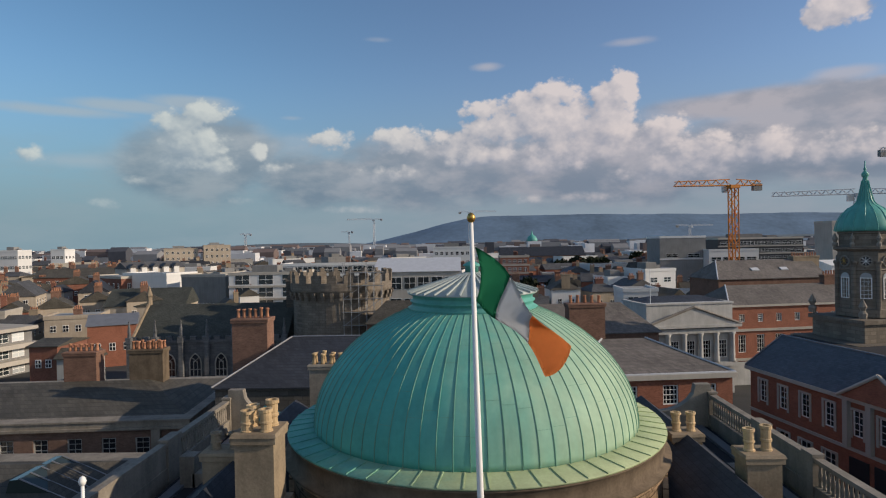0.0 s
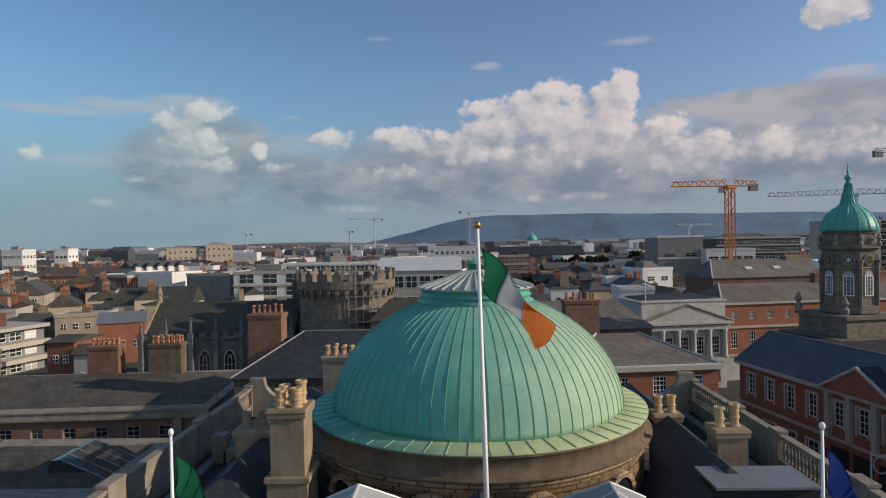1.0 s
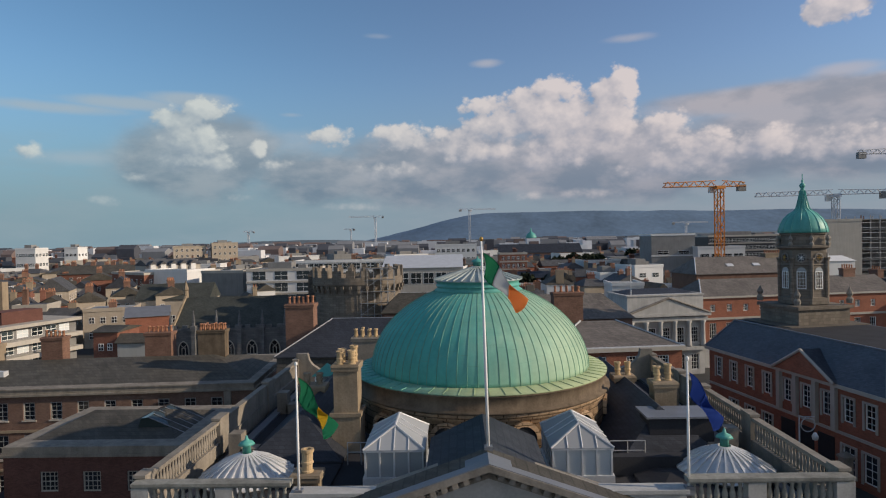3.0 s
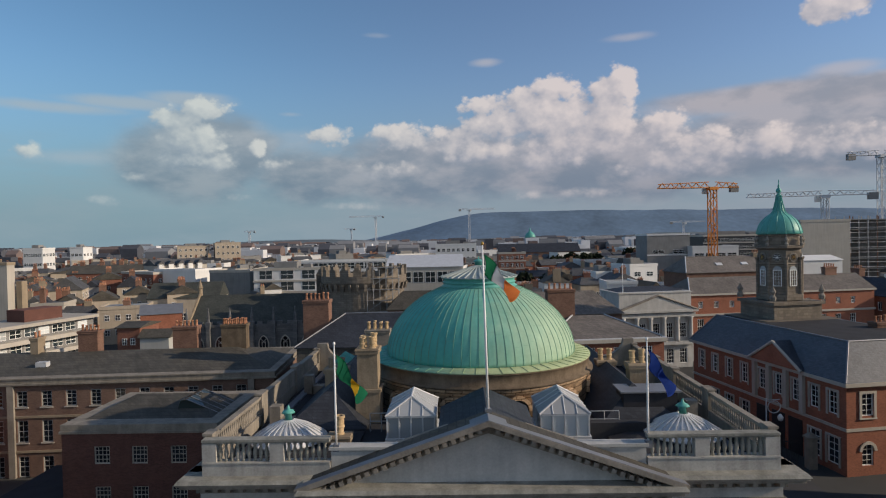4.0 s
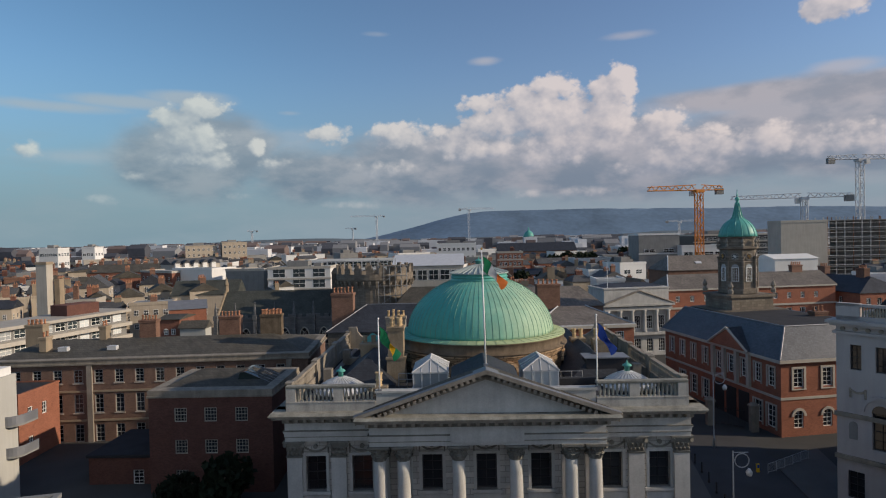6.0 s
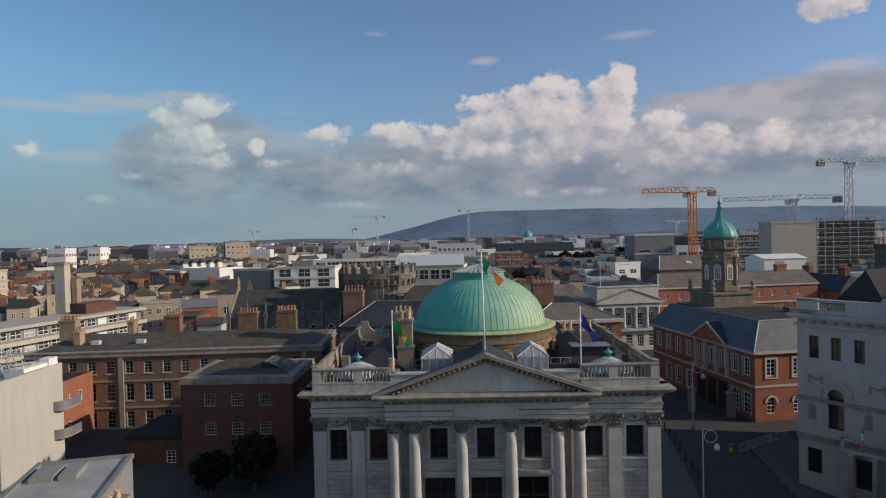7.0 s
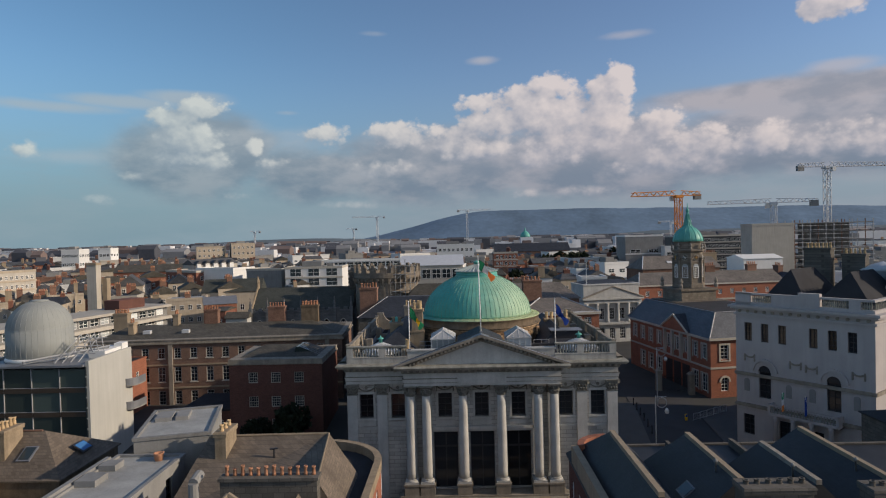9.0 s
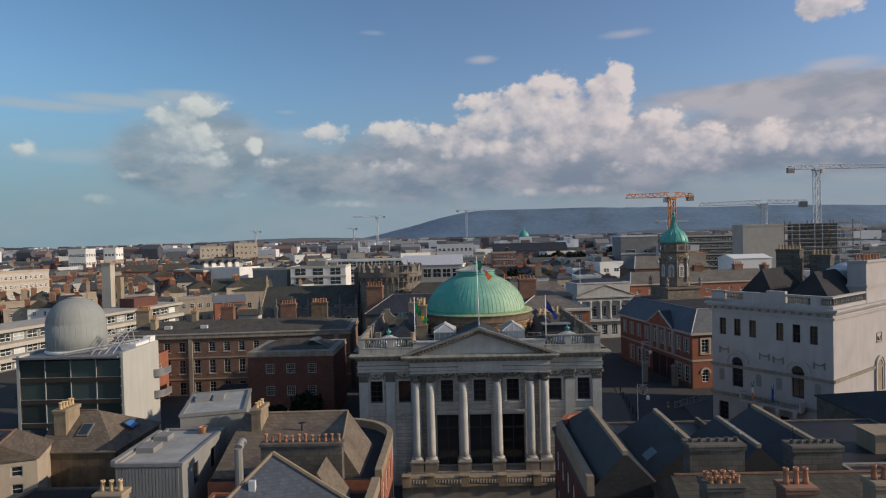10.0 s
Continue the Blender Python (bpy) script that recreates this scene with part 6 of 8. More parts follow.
    part("roof", roof_mesh(bmesh.new(), 8.2, w - 0.9, 2.4, 14.0, lz(20.4), lz(24.6), (2.6, 2.2), "y"), DKFELT, b)
    att = part("corner_attic", boxes((w - 2.2, w + 0.05, 10.0, 17.0, lz(20.3), lz(25.6))), CREAM, b, "tall pale chimney block")
    part("attic_band", boxes((w - 2.3, w + 0.2, 9.8, 17.2, lz(22.3), lz(22.7))), CREAM, att)
    part("attic_cap", boxes((w - 2.35, w + 0.25, 9.8, 17.2, lz(25.6), lz(25.9))), CREAM, att)
    for i in range(12):
        put("chimney_pot", UNITS[("pot", 0.75, POT.name)], att, pose(w - 0.5 - 1.1 * (i % 2), 10.6 + 0.52 * i, lz(25.88)))
    chimney(b, 4.0, 14.8, lz(21), lz(27.2), 3.4, 1.3, 7, DARKSTONE, POTB)
    chimney(b, 8.2, 15.6, lz(21), lz(26.4), 2.8, 1.3, 5, DARKSTONE, POTB)
    part("roof_dome", lathe(bmesh.new(), [(2.6, lz(20.4)), (2.6, lz(24.2)), (2.7, lz(24.3)), (1.4, lz(24.95)), (0, lz(25.4))], 11.2, 16.4, 28), LEADW, b, "shallow glazed roof dome", True)
    # flat darker slab for the shade of an arched recess, and carved panel on the narrow front
    m = pose(w, 14.2, lz(8.0), 0, 0, 90)
    pts = [(-0.95, 0), (0.95, 0)] + [(0.95 * math.cos(q), 3.3 + 0.95 * math.sin(q)) for q in [math.pi * k / 10 for k in range(11)]]
    nc = part("niche", slab_y(bmesh.new(), pts, -0.04, 0.0), RENDER, b, m=m)
    for r0, r1, y0 in ((0.95, 1.3, -0.16), (1.3, 1.6, -0.26)):
        bm = boxes((-r1, -r0, y0, 0.0, 0, 3.3), (r0, r1, y0, 0.0, 0, 3.3))
        for k in range(12):
            t0, t1 = math.pi * k / 12, math.pi * (k + 1) / 12
            slab_y(bm, [(r * math.cos(t), 3.3 + r * math.sin(t)) for t, r in ((t0, r0), (t0, r1), (t1, r1), (t1, r0))], y0, 0.0)
        part("niche_moulding", bm, CREAM, nc)
    bm = boxes((-0.9, 0.9, -0.08, 0.0, 6.6, 6.75), (-0.9, 0.9, -0.08, 0.0, 7.85, 8.0), (-0.9, -0.75, -0.08, 0.0, 6.75, 7.85), (0.75, 0.9, -0.08, 0.0, 6.75, 7.85))
    for i in range(8):
        f0, f1 = -0.6 + 1.2 * i / 8, -0.6 + 1.2 * (i + 1) / 8
        rod(bm, (f0, -0.06, 7.0 + 1.2 * f0 * f0), (f1, -0.06, 7.0 + 1.2 * f1 * f1), 0.13, 5)
    part("carved_panel", bm, PARAPET, b, m=m)
    for sg, mats in ((6.6, (GREEN, CLOTHW, CLOTHO)), (9.2, (BLUE, BLUE))):
        bm = rod(bmesh.new(), (sg, -1.2, lz(8.2)), (sg + 0.3, -2.3, lz(10.4)), 0.04, 6)
        st = part("flagstaff", bm, WHITE, b)
        for k, mm in enumerate(mats):
            n_ = len(mats)
            z1, z0 = 10.2 - 2.2 * k / n_, 10.2 - 2.2 * (k + 1) / n_
            part("flag_band", boxes((sg + 0.15, sg + 0.22, -2.2, -1.75, lz(z0), lz(z1))), mm, st)
    # first-floor balcony with stone balusters
    bal = part("balcony", boxes((4.6, 12.6, -1.3, 0.0, lz(7.0), lz(7.35)), (4.6, 12.6, -1.3, -1.1, lz(8.15), lz(8.35)), (4.6, 4.9, -1.3, 0, lz(7.35), lz(8.35)), (12.3, 12.6, -1.3, 0, lz(7.35), lz(8.35))), CREAM, b)
    for i in range(22):
        put("baluster", BAL, bal, pose(5.1 + i * 0.33, -1.2, lz(7.35)) @ Matrix.Diagonal((0.8, 0.8, 0.85, 1)))
    for i in range(4):
        x = 5.4 + 2.1 * i
        part("porch_column", lathe(bmesh.new(), [(0.32, lz(2.0)), (0.27, lz(6.5)), (0.4, lz(7.0))], x, -1.0, 12), CREAM, b, smooth=True)


white_bank()

# ---- observatory block and the houses before it ----
def observatory():
    b = thing("observatory_block", pose(-62.4, 19.8, 3.0), "modern glass-fronted block with white side wall", "office building")

    def lz(z):
        return z - 3.0

    w, d = 14.7, 10.2
    part("side_wall", boxes((w - 0.45, w, 0.15, d, -3, lz(17.2)), (0, 0.4, 0.15, d, -3, lz(17.0)), (0.4, w - 0.45, d - 0.4, d, -3, lz(17.0))), PALEW, b, "plain white rendered wall")
    part("roof", boxes((0.3, w - 0.2, 0.2, d - 0.3, lz(16.4), lz(16.7)), (-0.2, w - 0.5, -0.3, 0.1, lz(16.55), lz(16.8))), LEAD, b)
    floors = [lz(z) for z in (4.0, 7.2, 10.4, 13.4, 16.3)]
    for i in range(4):
        for k in range(4):
            x0, x1 = 0.4 + 3.52 * k, 0.4 + 3.52 * (k + 1) - 0.1
            part("glass_panel", boxes((x0, x1, 0.35, 0.4, floors[i] + 0.55, floors[i + 1] - 0.1)), GLASSG, b)
    part("floor_edges", boxes(*[(0.4, w - 0.45, 0.2, 0.9, z - 0.1, z + 0.45) for z in floors[:4]]), surface("timber_spandrel", (0.05, 0.036, 0.025), 0.6, var=0.3), b, "dark timber spandrels behind the glass")
    bm = boxes(*[(0.32 + 3.52 * k, 0.40 + 3.52 * k, 0.2, 0.34, -2, lz(16.6)) for k in range(5)])
    for z in floors[:4]:
        box(bm, 0.3, w - 0.5, 0.26, 0.34, z + 0.5, z + 0.55)
    part("mullion_frame", bm, STEEL, b)
    bm = bmesh.new()
    for i in range(9):
        box(bm, w - 0.48, w - 0.3, 0.02, 0.15, lz(5.0 + 1.3 * i), lz(6.1 + 1.3 * i))
    part("edge_strip", bm, GLASSB, b)
    # curved balconies at the far side of the white wall
    for z in (8.8, 12.0):
        pts = [(w - 0.1, d - 1.8)] + [(w - 0.1 + 1.3 * math.sin(a), d - 0.3 - 1.5 * math.cos(a)) for a in [math.pi / 2 * k / 6 for k in range(7)]] + [(w + 1.2, d + 1.4), (w - 0.1, d + 1.4)]
        bal = part("balcony", prism(bmesh.new(), pts, lz(z), lz(z) + 0.2), GREYR, b)
        part("balcony_front", prism(bmesh.new(), [(x + (0.02 if x > w else 0), y) for x, y in pts[1:-1]] + [(x - 0.1, y) for x, y in pts[-2:0:-1]], lz(z) + 0.2, lz(z) + 1.1), LEAD, bal, "grey curved balcony front")
    bm = boxes((w - 2.6, w - 0.5, 4.6, 9.6, lz(16.7), lz(17.6)), (w - 1.4, w - 0.3, 8.4, 9.9, lz(16.7), lz(18.0)))
    part("roof_plant", bm, WHITEW, b)
    o = thing("observatory_dome", pose(-57.3, 25.4, 16.7), "grey ribbed metal observatory dome on a flat roof", "dome")
    part("shell", lathe(bmesh.new(), [(3.85, 0), (3.87, 3.85)] + [(3.85 * math.cos(a), 3.85 + 3.85 * math.sin(a)) for a in [math.pi / 2 * i / 14 for i in range(15)]], 0, 0, 56), DOMEM, o, smooth=True)
    rib = bmesh.new()
    prev = None
    for i in range(15):
        a = math.pi / 2 * i / 15
        r, z = (3.85 * math.cos(a), 3.85 + 3.85 * math.sin(a))
        ring = [rib.verts.new(p) for p in ((r, -0.03, z), (r + 0.016, 0, z + 0.01), (r, 0.03, z))]
        if prev:
            for k in range(2):
                rib.faces.new((prev[k], prev[k + 1], ring[k + 1], ring[k]))
        prev = ring
    rm = mesh_of("seam", rib, DOMEM)
    for i in range(36):
        put("seam", rm, o, pose(0, 0, 0, 0, 0, 10 * i))
    ds = mesh_of("drum_seam", boxes((3.85, 3.875, -0.02, 0.03, 0.4, 3.85)), DOMEM)
    for i in range(36):
        put("drum_seam", ds, o, pose(0, 0, 0, 0, 0, 10 * i))
    part("top_cap", lathe(bmesh.new(), [(1.15, 7.53), (1.1, 7.66), (0.6, 7.76), (0, 7.8)], 0, 0, 32), DOMEM, o, smooth=True)
    part("ring_beam", lathe(bmesh.new(), [(3.95, 0), (4.05, 0.25), (3.95, 0.5)], 0, 0, 48), WHITEW, o, smooth=True)
    g = thing("roof_gantry", pose(-51.5, 21.5, 16.7), "steel lattice gantry leaning on the roof", "gantry")
    bm = bmesh.new()
    for k in range(4):
        rod(bm, (-1.5 + k * 0.9, 0.2 * k, 0), (0.5 + k * 0.7, 2.5 + 0.3 * k, 3.2), 0.07)
        rod(bm, (0.5 + k * 0.7, 2.5 + 0.3 * k, 3.2), (1.2 + k * 0.7, 3.0, 0.0), 0.06)
    for z in (0.9, 1.8, 2.7):
        rod(bm, (-1.0 + z * 0.6, 0.3 + z * 0.7, z), (2.4 + z * 0.5, 0.9 + z * 0.7, z), 0.06)
    rod(bm, (-4.5, -1.5, 0.3), (2.6, 5.0, 1.0), 0.12)
    rod(bm, (-4.2, -1.8, 0.6), (2.9, 4.7, 1.3), 0.12)
    for k in range(8):
        f = k / 7
        rod(bm, (-4.5 + 7.1 * f, -1.5 + 6.5 * f, 0.3 + 0.7 * f), (-4.2 + 7.1 * f, -1.8 + 6.5 * f, 0.6 + 0.7 * f), 0.06)
    part("frame", bm, STEEL, g)


observatory()


def small_block(name, label, x0, x1, y0, y1, z0, z1, wall, roofm, ridge=None, along="x", hip=(0, 0), ops=None, bars=(2, 3), lip=0.25, cat="house", rot=0.0, frame_mat=None):
    """A plain house: walls with windows, then a flat or pitched roof."""
    b = thing(name, pose(x0, y0, z0, 0, 0, rot), label, cat)
    w, d = x1 - x0, y1 - y0
    walls(b, w, d, -2.0, z1 - z0, wall, ops, bars, frame_mat)
    if ridge is None:
        part("roof", boxes((0.15, w - 0.15, 0.15, d - 0.15, z1 - z0, z1 - z0 + 0.08)), roofm, b)
        part("parapet", boxes((-0.1, w + 0.1, -0.1, 0.2, z1 - z0, z1 - z0 + lip), (-0.1, w + 0.1, d - 0.2, d + 0.1, z1 - z0, z1 - z0 + lip), (-0.1, 0.2, 0.2, d - 0.2, z1 - z0, z1 - z0 + lip), (w - 0.2, w + 0.1, 0.2, d - 0.2, z1 - z0, z1 - z0 + lip)), wall, b)
    else:
        bm = roof_mesh(bmesh.new(), -0.2, w + 0.2, -0.2, d + 0.2, z1 - z0, ridge - z0, hip, along)
        part("roof", bm, roofm, b)
        ends = [(x, d / 2) for x in (hip[0], w - hip[1])] if along == "x" else [(w / 2, y) for y in (hip[0], d - hip[1])]
        part("ridge_tiles", rod(bmesh.new(), (*ends[0], ridge - z0), (*ends[1], ridge - z0), 0.1, 6), CHIMB, b)
    return b


# foreground, east side of the street
b = small_block("flat_roof_house", "grey weatherboarded house with pale felt flat roof", -27.9, -22.9, -17.7, -9.3, 1.0, 15.4, GREYR, FELT, ops={"right": [(2.4, 12.1, 0.9, 1.7), (5.8, 12.1, 0.9, 1.7)]}, frame_mat=DARKM)
part("upstand", boxes((0.2, 1.6, 2.6, 4.2, 14.4, 14.9), (0.2, 1.4, 5.4, 6.6, 14.4, 14.9), (-0.35, 0.0, 0.0, 7.4, 14.4, 14.85)), GREYR, b)
part("board_cladding", boxes(*[(0.25 * i + 0.02, 0.25 * i + 0.22, -0.04, 0.0, 0, 14.3) for i in range(19)]), GREYR, b)
tubm = thing("planter_tub", pose(-24.4, -10.2, 15.48), "small orange tub on a flat roof", "tub")
part("tub", lathe(bmesh.new(), [(0.28, 0), (0.36, 0.5), (0.4, 0.55), (0.3, 0.55), (0.25, 0.1)], seg=14), POT, tubm, smooth=True)
b = small_block("flat_roof_house", "pale felt-roofed flat house behind another", -26.9, -21.4, -9.0, -1.0, 1.0, 16.5, GREYR, FELT, ops={"right": [(2.5, 12.6, 0.9, 1.8)]}, frame_mat=DARKM, rot=15)
part("roof_hatch", boxes((0.6, 1.9, 4.6, 6.8, 15.5, 15.9), (2.2, 3.2, 4.6, 6.8, 15.5, 15.9)), GREYR, b)
# wall colour kept dark to carry the shade of the yard
b = small_block("slate_house", "brown slate hipped house with two rooflights", -40.6, -33.4, -8.0, 0.4, 1.0, 13.3, SOOTSHADE, BROWNR, 15.9, "x", (0.1, 4.0))
chimney(b, 1.3, 2.6, 11.0, 15.7, 1.1, 2.2, 5, BUFFST, POTB, 1, "y", 0.65)
for x, y, t in ((3.4, 2.0, 28),):
    rl = part("rooflight", boxes((-0.55, 0.55, -0.75, 0.75, 0, 0.1)), LEAD, b, m=pose(x, y, 13.65, 31, 0, 0))
    part("glazing", boxes((-0.42, 0.42, -0.62, 0.62, 0.1, 0.13)), GLASSB, rl)
rl = part("rooflight", boxes((-0.55, 0.55, -0.75, 0.75, 0, 0.1)), DARKM, b, m=pose(6.3, 4.6, 13.35, 0, 33, 0))
part("glazing", boxes((-0.42, 0.42, -0.62, 0.62, 0.1, 0.13)), surface("blue_film", (0.05, 0.16, 0.38), 0.2, var=0.1), rl)
b = small_block("buff_house", "buff rendered house with shallow gabled roof", -43.0, -37.6, -13.6, -9.2, 1.0, 14.2, CREAMB, BROWNR, 15.6, "y", ops={"front": [(3.9, 11.7, 0.9, 0.9), (3.9, 10.2, 0.9, 0.9)]}, bars=(1, 2), rot=20, frame_mat=SASHG)
b = small_block("lean_to", "low dark felt-roofed outhouse in a yard", -38.0, -28.6, -21.5, -12.0, 1.0, 11.4, DARKSTONE, DKFELT)
b = small_block("back_house", "low dark slate-roofed house behind chimneys", -48.0, -41.0, -14.0, -1.0, 1.0, 13.0, CHIMB, SLATEB, 15.2, "x", (2, 2))
chimney(b, 3.2, 4.0, 12, 15.9, 2.4, 1.2, 5, CHIMB, POTB)
ch = thing("chimney_block", pose(-24.6, -24.0, 0.4), "rendered chimney stack with buff pots", "chimney")
chimney(ch, 0, 0, 0, 15.8, 1.7, 1.0, 3, RENDER, POTB, 1, "x", 0.75)

# corner house whose brick front curves into the side street
def corner_house():
    h = thing("corner_house", pose(-21.5, -16.6, 0.6), "corner house with curved orange brick front and brown slate roof", "house")
    w, d, top = 13.2, 13.6, 13.1
    side = [(1.6 + 2.3 * i, z, 0.95, 1.75) for i in range(3) for z in (10.6, 7.2, 3.8)]
    out = [(0, 0), (w, 0), (w, 8.4)] + [(w - 5.2 + 5.2 * math.cos(a), 8.4 + 5.2 * math.sin(a)) for a in [math.pi / 2 * k / 8 for k in range(1, 9)]] + [(0, d)]
    bm = bmesh.new()
    n = len(out)
    lo = [bm.verts.new((x, y, -2)) for x, y in out]
    hi = [bm.verts.new((x, y, top)) for x, y in out]
    for i in range(n):
        if i == 1:
            continue
        bm.faces.new((lo[i], lo[(i + 1) % n], hi[(i + 1) % n], hi[i]))
    bm.faces.new(hi)
    wall_face(bm, (w, 0), (0, 1), 8.4, -2, top, side, 0.2)
    part("wall", bm, ORANGEB, h, "sunlit orange brick wall")
    for c, s, hw, hh in side:
        a, b_ = window_unit(hw, hh, (2, 4), WHITE)
        put("pane", b_, put("window", a, h, pose(w, c, s, 0, 0, 90) @ pose(0, 0.12, 0)))
    for k, a in enumerate((0.35, 0.85, 1.3)):
        for z in (10.6, 7.2, 3.8):
            x, y = w - 5.2 + 5.2 * math.cos(a), 8.4 + 5.2 * math.sin(a)
            a_, b_ = window_unit(0.95, 1.75, (2, 4), WHITE)
            put("pane", b_, put("window", a_, h, pose(x, y, z, 0, 0, 90 + math.degrees(a))))
    bm = bmesh.new()
    inner = [(w - 5.2 + (5.2 - 0.45) * math.cos(a), 8.4 + (5.2 - 0.45) * math.sin(a)) for a in [math.pi / 2 * k / 8 for k in range(9)]]
    outer = [(w - 5.2 + 5.28 * math.cos(a), 8.4 + 5.28 * math.sin(a)) for a in [math.pi / 2 * k / 8 for k in range(9)]]
    outer = [(w + 0.08, 0)] + outer + [(0, d + 0.08)]
    inner = [(w - 0.45, 0)] + inner + [(0, d - 0.45)]
    lo_o, hi_o = [bm.verts.new((x, y, top)) for x, y in outer], [bm.verts.new((x, y, top + 0.75)) for x, y in outer]
    lo_i, hi_i = [bm.verts.new((x, y, top)) for x, y in inner], [bm.verts.new((x, y, top + 0.75)) for x, y in inner]
    for i in range(len(outer) - 1):
        bm.faces.new((lo_o[i], lo_o[i + 1], hi_o[i + 1], hi_o[i]))
        bm.faces.new((lo_i[i], lo_i[i + 1], hi_i[i + 1], hi_i[i]))
        bm.faces.new((hi_o[i], hi_o[i + 1], hi_i[i + 1], hi_i[i]))
    bm.faces.new((lo_o[0], hi_o[0], hi_i[0], lo_i[0]))
    part("parapet", bm, BUFFST, h, "rounded stone-capped parapet")
    part("gutter_floor", prism(bmesh.new(), [(0.1, 0.1)] + inner, top, top + 0.04), DKFELT, h)
    # roof: a ridge along the side street, hipped towards the corner
    bm = bmesh.new()
    pts = {"a": (0.1, 0.4, 13.2), "v": (6.0, 0.4, 13.9), "p": (10.2, 0.4, 15.5), "b": (w - 1.4, 0.4, 12.9), "c": (w - 1.4, 7.6, 12.9), "d": (w - 3.2, 11.6, 12.9), "e": (0.1, 12.6, 12.9), "r0": (0.1, 8.4, 15.9), "r1": (w - 3.9, 8.6, 15.95)}
    v = {k: bm.verts.new(p) for k, p in pts.items()}
    for f in (("a", "v", "r1", "r0"), ("v", "p", "r1"), ("p", "b", "c", "r1"), ("c", "d", "r1"), ("d", "e", "r0", "r1"), ("a", "v", "p", "b")):
        bm.faces.new([v[k] for k in f])
    part("roof", bm, BROWNR, h, "worn brown slates")
    bm = rod(bmesh.new(), (0.1, 8.4, 15.95), (w - 3.9, 8.6, 15.95), 0.1)
    rod(bm, (w - 3.9, 8.6, 15.97), (10.2, 0.5, 15.55), 0.07)
    part("ridge_tiles", bm, RENDER, h)
    # party wall with a long row of pots
    pw = part("party_wall", boxes((4.3, 10.4, -0.5, 0.35, 8.0, 15.9), (4.2, 10.5, -0.6, 0.45, 15.9, 16.1)), DARKSTONE, h, "rough party wall chimney")
    for i in range(12):
        rr = random.Random(i)
        put("chimney_pot", UNITS[("pot", 0.7, POT.name)] if ("pot", 0.7, POT.name) in UNITS else UNITS[("pot", 0.75, POT.name)], pw, pose(4.6 + i * 0.5, 0.0, 16.1) @ Matrix.Diagonal((0.85, 0.85, rr.uniform(0.6, 0.95), 1)))
    chimney(h, 1.9, 7.0, 11.0, 17.0, 0.8, 2.2, 3, BUFFST, POTB, 1, "y", 0.45)
    bm = rod(bmesh.new(), (2.6, -0.4, 10), (2.6, -0.4, 15.8), 0.32, 10)
    rod(bm, (2.6, -0.4, 15.8), (2.6, 0.6, 16.0), 0.32, 10)
    part("vent_duct", bm, GREYR, h, "bent white ventilation duct")
    part("vent_cowl", rod(rod(bmesh.new(), (5.8, 6.0, 14.6), (5.8, 6.0, 15.7), 0.08), (5.5, 6.0, 15.7), (6.1, 6.0, 15.75), 0.07), DARKM, h)


corner_house()
b = small_block("terrace_house", "street house with blue-grey slate hipped roof", -20.8, -8.4, -33.0, -17.2, 0.6, 12.9, ORANGEB, DKFELT, ops={"right": [(1.6 + 2.6 * i, z, 0.95, 1.75) for i in range(6) for z in (10.2, 6.8)]})
bm = bmesh.new()
v = {k: bm.verts.new(p) for k, p in {"a": (6.1, 10.7, 17.2), "l": (1.0, 3.5, 12.6), "r": (11.7, 8.8, 14.6), "m": (0.3, 0.1, 12.3), "n": (11.7, 0.1, 13.0), "p": (1.0, 14.0, 12.4), "q": (9.0, 14.2, 12.4)}.items()}
for f in (("a", "l", "r"), ("l", "m", "n", "r"), ("a", "p", "l"), ("a", "q", "p"), ("a", "r", "q"), ("l", "p", "m")):
    bm.faces.new([v[k] for k in f])
part("hipped_roof", bm, SLATEG, b, "blue-grey slates with brown hip tiles")
bm = rod(bmesh.new(), (6.1, 10.7, 17.25), (1.0, 3.5, 12.65), 0.13, 6)
rod(bm, (6.1, 10.7, 17.25), (11.7, 8.8, 14.65), 0.15, 6)
part("hip_tiles", bm, RENDER, b)
part("flashing", rod(bmesh.new(), (2.7, 5.9, 14.25), (7.6, 4.8, 13.9), 0.06, 5), LEADW, b)
part("dormer", slab_y(bmesh.new(), [(7.2, 12.6), (10.4, 12.6), (8.6, 15.2)], 12.4, 15.6), BROWNR, b, "small slated cross gable")
part("parapet_wall", boxes((11.9, 12.5, -0.1, 15.9, 12.2, 13.5)), RENDER, b)
for i, (x, y, z) in enumerate(((5.4, 8.6, 15.9), (3.9, 6.5, 14.6), (8.6, 7.2, 14.9))):
    part("roof_vent", boxes((x - 0.2, x + 0.2, y - 0.15, y + 0.15, z - 0.4, z + 0.35)), LEADW, b)

